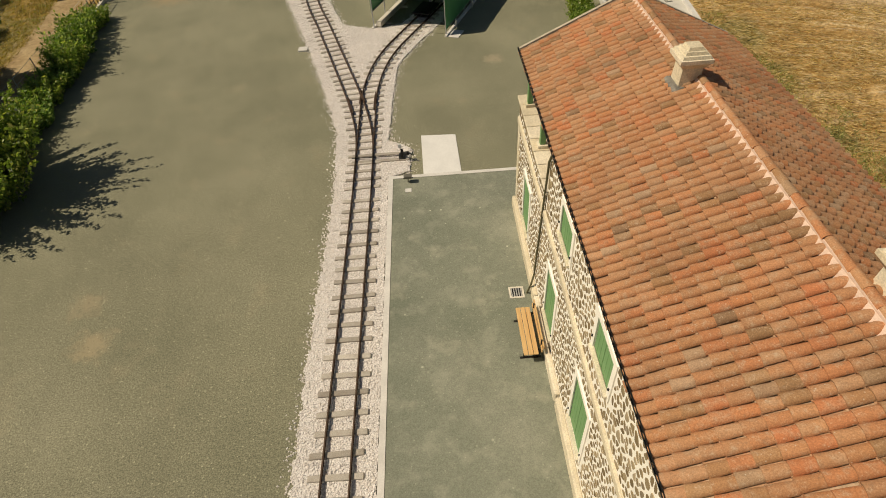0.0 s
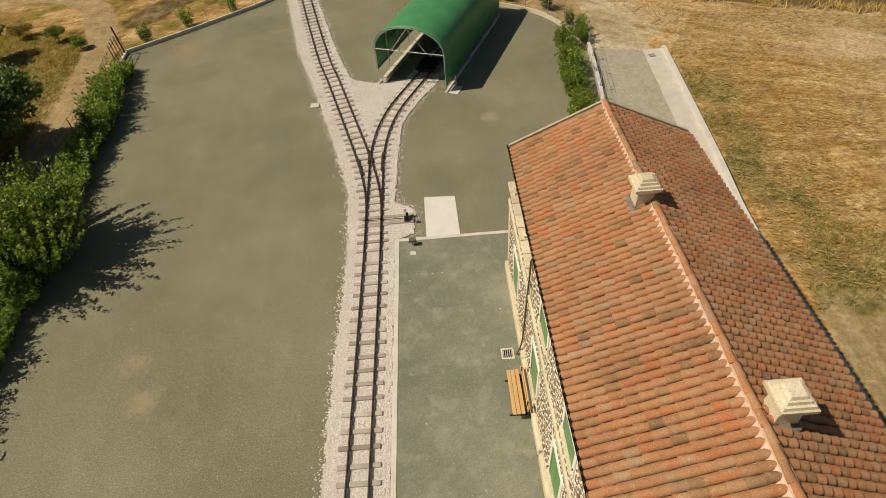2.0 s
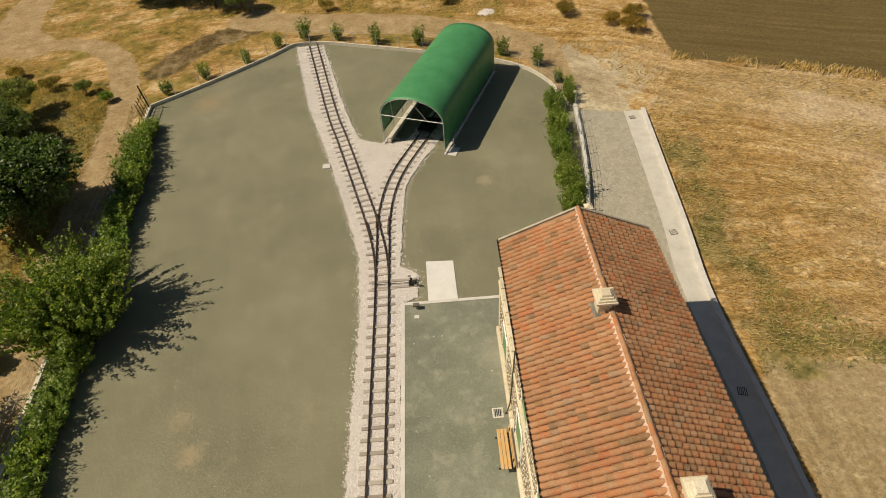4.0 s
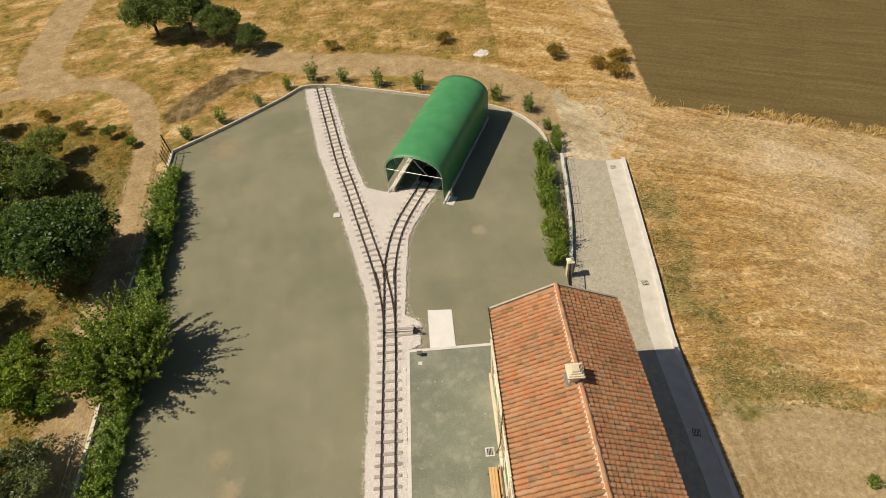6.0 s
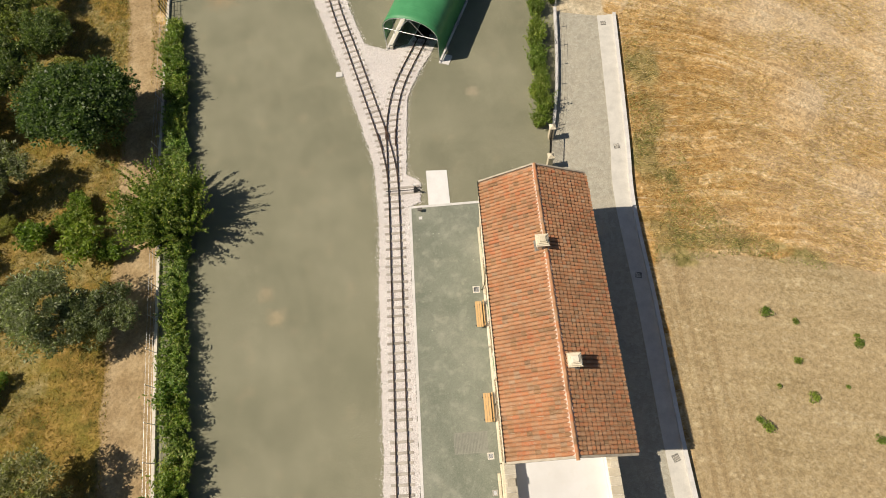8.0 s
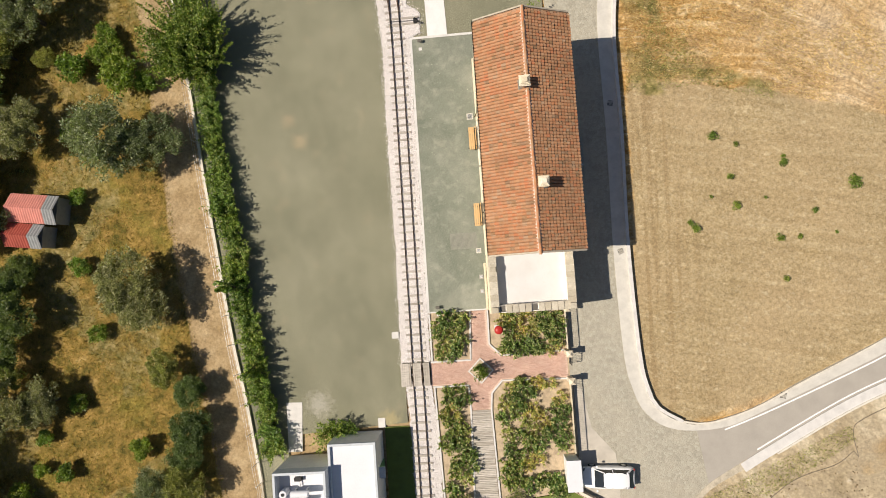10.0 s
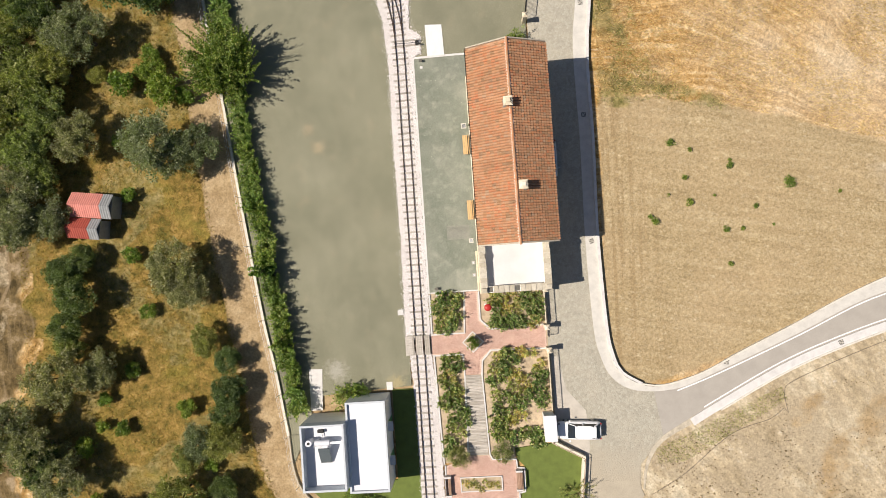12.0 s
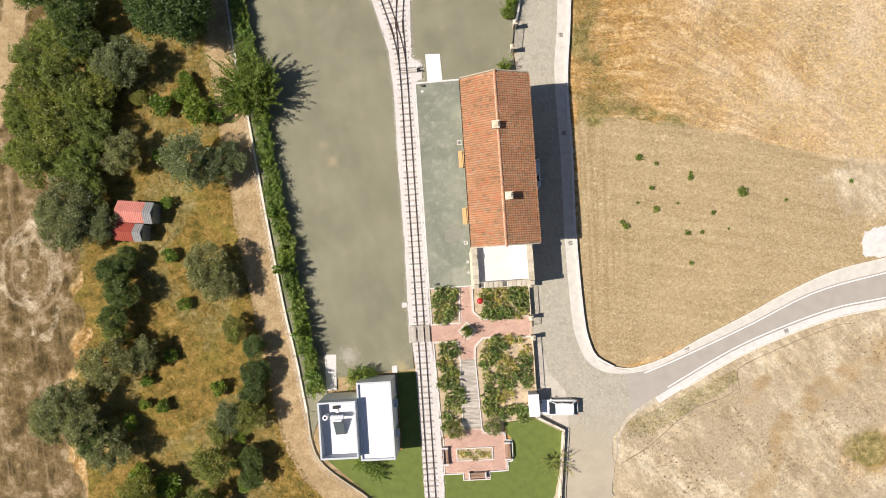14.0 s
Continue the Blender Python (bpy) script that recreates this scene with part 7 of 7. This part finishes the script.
grow(parched, [(14.5, 60.2, 1.2), (19.9, 54.8, 1.3), (18.4, 57.2, 1.0), (21.0, 57.8, 1.2), (-38.0, 53.0, 1.1), (-43.0, 56.0, 1.0), (-12.0, 67.0, 1.0), (2.0, 66.0, 1.1), (-46.5, 51.5, 1.2)])
tuft = [plant("weed_tuft", "small green weed tuft in the mown field", "weed", clumps(9, 0.42, 0.2, 0.0, 60, 0.2), "fresh", 0.12, (0.1, 0.01, 2, 0.1, 0.15), 0.4, "field weeds") for _ in range(2)]
grow(tuft, [(22.1, 11.1, 1.0), (24.0, 10.2, 0.6), (27.7, 8.3, 0.9), (27.8, 8.9, 0.5), (23.3, 7.5, 0.75), (23.6, 5.0, 0.9), (29.9, 4.2, 0.7), (20.1, 3.3, 1.0), (19.7, 3.8, 0.7), (26.9, 2.0, 0.8), (28.5, 2.0, 0.6), (33.1, 6.3, 1.5), (27.0, -1.4, 0.7), (38.0, 5.0, 0.5), (45.1, 6.6, 0.7), (21.6, 5.9, 0.4), (31.5, 2.2, 0.4), (26.0, 5.5, 0.4)])
gar = plant("bush", "leafy green bush beside the white hut", "bush", shoots(70, 1.2, 2.6, 40, 0.6), "hedge", 0.18, (0.6, 0.06, 4, 0.5, 1.4), 0.45)
gar.matrix_world = pose(-11.9, -12.1, -0.05)
copy_thing(gar, pose(-10.6, -11.75, -0.05, 0, 0, 70) @ Matrix.Diagonal((0.7, 0.7, 0.7, 1)))
copy_thing(gar, pose(-11.8, -22.0, -0.05, 0, 0, 150) @ Matrix.Diagonal((0.8, 0.8, 0.8, 1)))
copy_thing(gar, pose(-10.4, -23.2, -0.05, 0, 0, 250) @ Matrix.Diagonal((0.8, 0.8, 0.6, 1)))
rose = [plant("rose_bush", "rose bush with dark green leaves in the bed", "rose bush", shoots(22, 0.98, 1.0, 27, 0.64), "rose", 0.2, (0.2, 0.02, 4, 0.3, 0.7), 0.6, "garden roses") for _ in range(5)]
gold = [plant("rose_bush", "rose bush with yellowing and rust-coloured leaves in the bed", "rose bush", shoots(21, 0.98, 0.95, 26, 0.66), "rose_gold", 0.19, (0.2, 0.02, 4, 0.3, 0.7), 0.6, "garden roses") for _ in range(4)]
# green and yellowed bushes, bed by bed: beside the shelter, along the boardwalk, and in the wide southern bed
green_north = [(-2.2, -3.5), (-1.5, -3.0), (-0.6, -3.0), (-0.1, -3.1), (-2.0, -4.3), (-0.4, -3.8), (-0.4, -5.0), (-1.0, -5.4), (-2.1, -5.9), (-1.1, -6.0), (4.1, -3.3), (6.7, -3.4), (7.8, -3.4), (7.9, -4.2), (6.9, -4.2), (3.7, -4.4), (3.4, -5.3), (4.1, -5.7), (5.0, -5.4), (6.0, -5.5), (7.1, -4.9), (7.8, -5.0), (3.4, -5.8), (5.2, -5.9), (6.3, -5.9)]
green_walk = [(-1.8, -9.2), (-0.8, -9.0), (-0.6, -10.0), (-1.7, -10.0), (-2.3, -11.2), (-0.8, -11.9), (-1.7, -12.1), (-2.2, -13.5), (-1.3, -13.2), (-0.4, -14.2), (-0.1, -14.7), (-1.2, -15.1), (-0.2, -15.5), (-1.5, -16.0), (-2.1, -17.2), (-1.6, -17.9), (-2.1, -18.5)]
green_south = [(4.5, -8.9), (3.8, -9.8), (5.1, -9.5), (4.1, -10.4), (2.8, -11.7), (3.7, -11.3), (7.1, -11.0), (7.8, -11.3), (7.3, -12.2), (7.9, -13.0), (7.6, -14.0), (6.7, -13.1), (4.2, -13.1), (4.7, -13.9), (5.7, -13.9), (3.1, -14.3), (3.8, -14.8), (3.0, -15.6), (3.5, -16.1), (3.0, -16.8), (3.9, -16.9), (4.8, -17.2), (5.7, -16.8), (6.6, -17.0), (7.2, -17.4), (6.6, -17.7)]
yellowed = [(-1.1, -4.3), (-1.9, -5.2), (3.4, -3.3), (5.3, -3.3), (4.6, -4.3), (5.7, -4.5), (7.4, -5.8), (-1.5, -10.8), (-0.7, -12.8), (-0.6, -16.6), (3.5, -9.2), (5.8, -8.8), (6.9, -8.9), (3.0, -10.3), (5.1, -10.9), (5.7, -11.4), (4.8, -12.1), (6.3, -12.2), (7.6, -10.1), (5.5, -12.9), (3.1, -13.0), (5.3, -15.1), (4.4, -15.6)]
spots = [(x + rng.normal(0, 0.06), y + rng.normal(0, 0.06), rng.uniform(0.8, 1.12)) for x, y in green_north + green_walk + green_south]
yellowed = [(x, y, rng.uniform(0.8, 1.1)) for x, y in yellowed] + [(-0.6 + 0.4 * k, -21.8 + rng.normal(0, 0.2), 0.48, 0.9) for k in range(9)]
grow(gold, yellowed)
standard = plant("standard_rose", "slender standard shrub in the diamond planter", "shrub", shoots(34, 0.9, 1.0, 30, 0.75), "fresh", 0.17, (0.5, 0.03, 4, 0.3, 0.9), 0.5)
standard.matrix_world = pose(1.15, -7.5, 0.05) @ Matrix.Diagonal((0.85, 0.85, 2.2, 1))
mound = plant("bush", "rounded grey-green bush at the end of the boardwalk", "bush", clumps(60, 1.3, 0.8, 0.1, 70, 0.3), "scrub", 0.12, (0.3, 0.05, 4, 0.4, 0.8), 0.4, "boardwalk bushes")
mound.matrix_world = pose(-0.95, -18.75, -0.05)
copy_thing(mound, pose(3.35, -18.45, -0.05, 0, 0, 120) @ Matrix.Diagonal((0.95, 0.95, 0.9, 1)))
grow(rose, spots)


# dry grass standing on the land
def grass(name, mat, label, count, where, size, tall, lie=(0.25, 0.1, 0.7)):
    x, y = where(count * 3)
    blocked = np.minimum(to_line(x, y, WALL_W), to_line(x, y, KERB_N)) < 0.5
    for line, half in DIRT_ROADS:
        blocked |= to_line(x, y, line) < half + 0.5
    x, y = x[~blocked][:count], y[~blocked][:count]
    n = len(x)
    way = np.stack([rng.normal(lie[0], 0.45, n), rng.normal(lie[1], 0.45, n), np.full(n, lie[2])], 1)
    h = tall * rng.uniform(0.4, 1.2, n)
    put(name, leaf_cloud(name, np.stack([x, y, h * 0.35 - 0.06], 1), way, size, M[mat], 0.1), label=label, category="grass", kind="stuff")


def in_outline(outline, thin=0.0):
    def pick(n):
        xs, ys = [max(-66, min(70, p[0])) for p in outline], [max(-45, min(95, p[1])) for p in outline]
        x, y = rng.uniform(min(xs), max(xs), 3 * n), rng.uniform(min(ys), max(ys), 3 * n)
        ok = inside(x, y, outline)
        if thin:
            patch = np.array([noise.noise(Vector((a * 0.35, b * 0.35, 5.0))) for a, b in zip(x, y)])
            ok &= patch > rng.normal(thin - 0.1, 0.12, len(x))
        return x[ok], y[ok]
    return pick


grass("dry_grass", "tawny", "long tawny dry grass between the orchard trees", 90000, in_outline(ORCHARD), 0.36, 0.25, (0.3, 0.15, 0.45))
grass("dry_grass", "dry", "trampled straw stubble on the harvested field", 110000, in_outline([(15.4, 17.0), (15.8, 27.0), (17.2, 40.0), (22.0, 48.0), (41.0, 40.0), (60.0, 30.5), (60.0, 6.0), (40.0, 10.5), (26.0, 15.0)]), 0.32, 0.08, (0.6, -0.3, 0.12))
grass("dry_grass", "dry", "fringe of tall dry grass along the ploughed field", 5000, in_outline([(21.6, 48.2), (31.0, 44.6), (41.0, 39.7), (60.0, 30.3), (60.5, 31.6), (41.2, 41.2), (31.2, 46.0), (22.4, 49.4)], 0.05), 0.6, 0.8)
grass("dry_grass", "dry", "dry grass on the waste ground beyond the yard", 16000, in_outline([(-30.0, 66.0), (-12.0, 66.5), (6.0, 62.0), (15.0, 50.0), (18.5, 42.0), (22.0, 50.0), (22.0, 80.0), (-32.0, 84.0)]), 0.5, 0.25, (0.4, 0.1, 0.3))
grass("weeds", "scrub", "low grey-green weeds in the straw along the lane", 6500, in_outline([(15.3, 15.5), (15.9, 27.0), (16.9, 37.5), (18.2, 37.0), (18.6, 28.0), (21.0, 18.6), (28.0, 14.3), (27.5, 13.6), (22.0, 15.6)], 0.08), 0.26, 0.18, (0.1, 0.1, 0.5))
grass("weeds", "scrub", "low green scrub along the road's verge", 3600, in_outline([(18.4, -19.2), (23.2, -17.1), (31.0, -13.7), (31.4, -15.0), (25.4, -18.3), (21.2, -20.5), (18.6, -20.7)], 0.0), 0.26, 0.18, (0.1, 0.1, 0.5))
grass("weeds", "tawny", "sparse brown weeds on the bare ground south of the road", 2600, in_outline([(19.0, -21.0), (31.0, -16.0), (44.0, -10.5), (66.0, -7.0), (66.0, -30.0), (22.0, -30.0)], 0.28), 0.26, 0.16, (0.1, 0.1, 0.5))
put("rubble_heap", stones("rubble_heap", [[(5.7, 62.2), (6.1, 62.0), (6.6, 62.3), (6.3, 62.7)]], 40, 0.07, 0.5, M["chip"], -0.04), label="small spill of white rubble beside the dirt track", category="rubble", kind="stuff")
put("loose_stones", stones("loose_stones", [[(18.0, -20.5), (31.0, -15.5), (50.0, -9.0), (60.0, -8.0), (60.0, -28.0), (18.0, -28.0)]], 520, 0.05, 0.1, M["rubble"], -0.07), label="scattered small stones on the bare ground south of the road", category="stones", kind="stuff")
grass("weeds", "scrub", "low green weeds between the orchard trees", 14000, in_outline(ORCHARD, 0.15), 0.3, 0.25, (0.1, 0.1, 0.5))
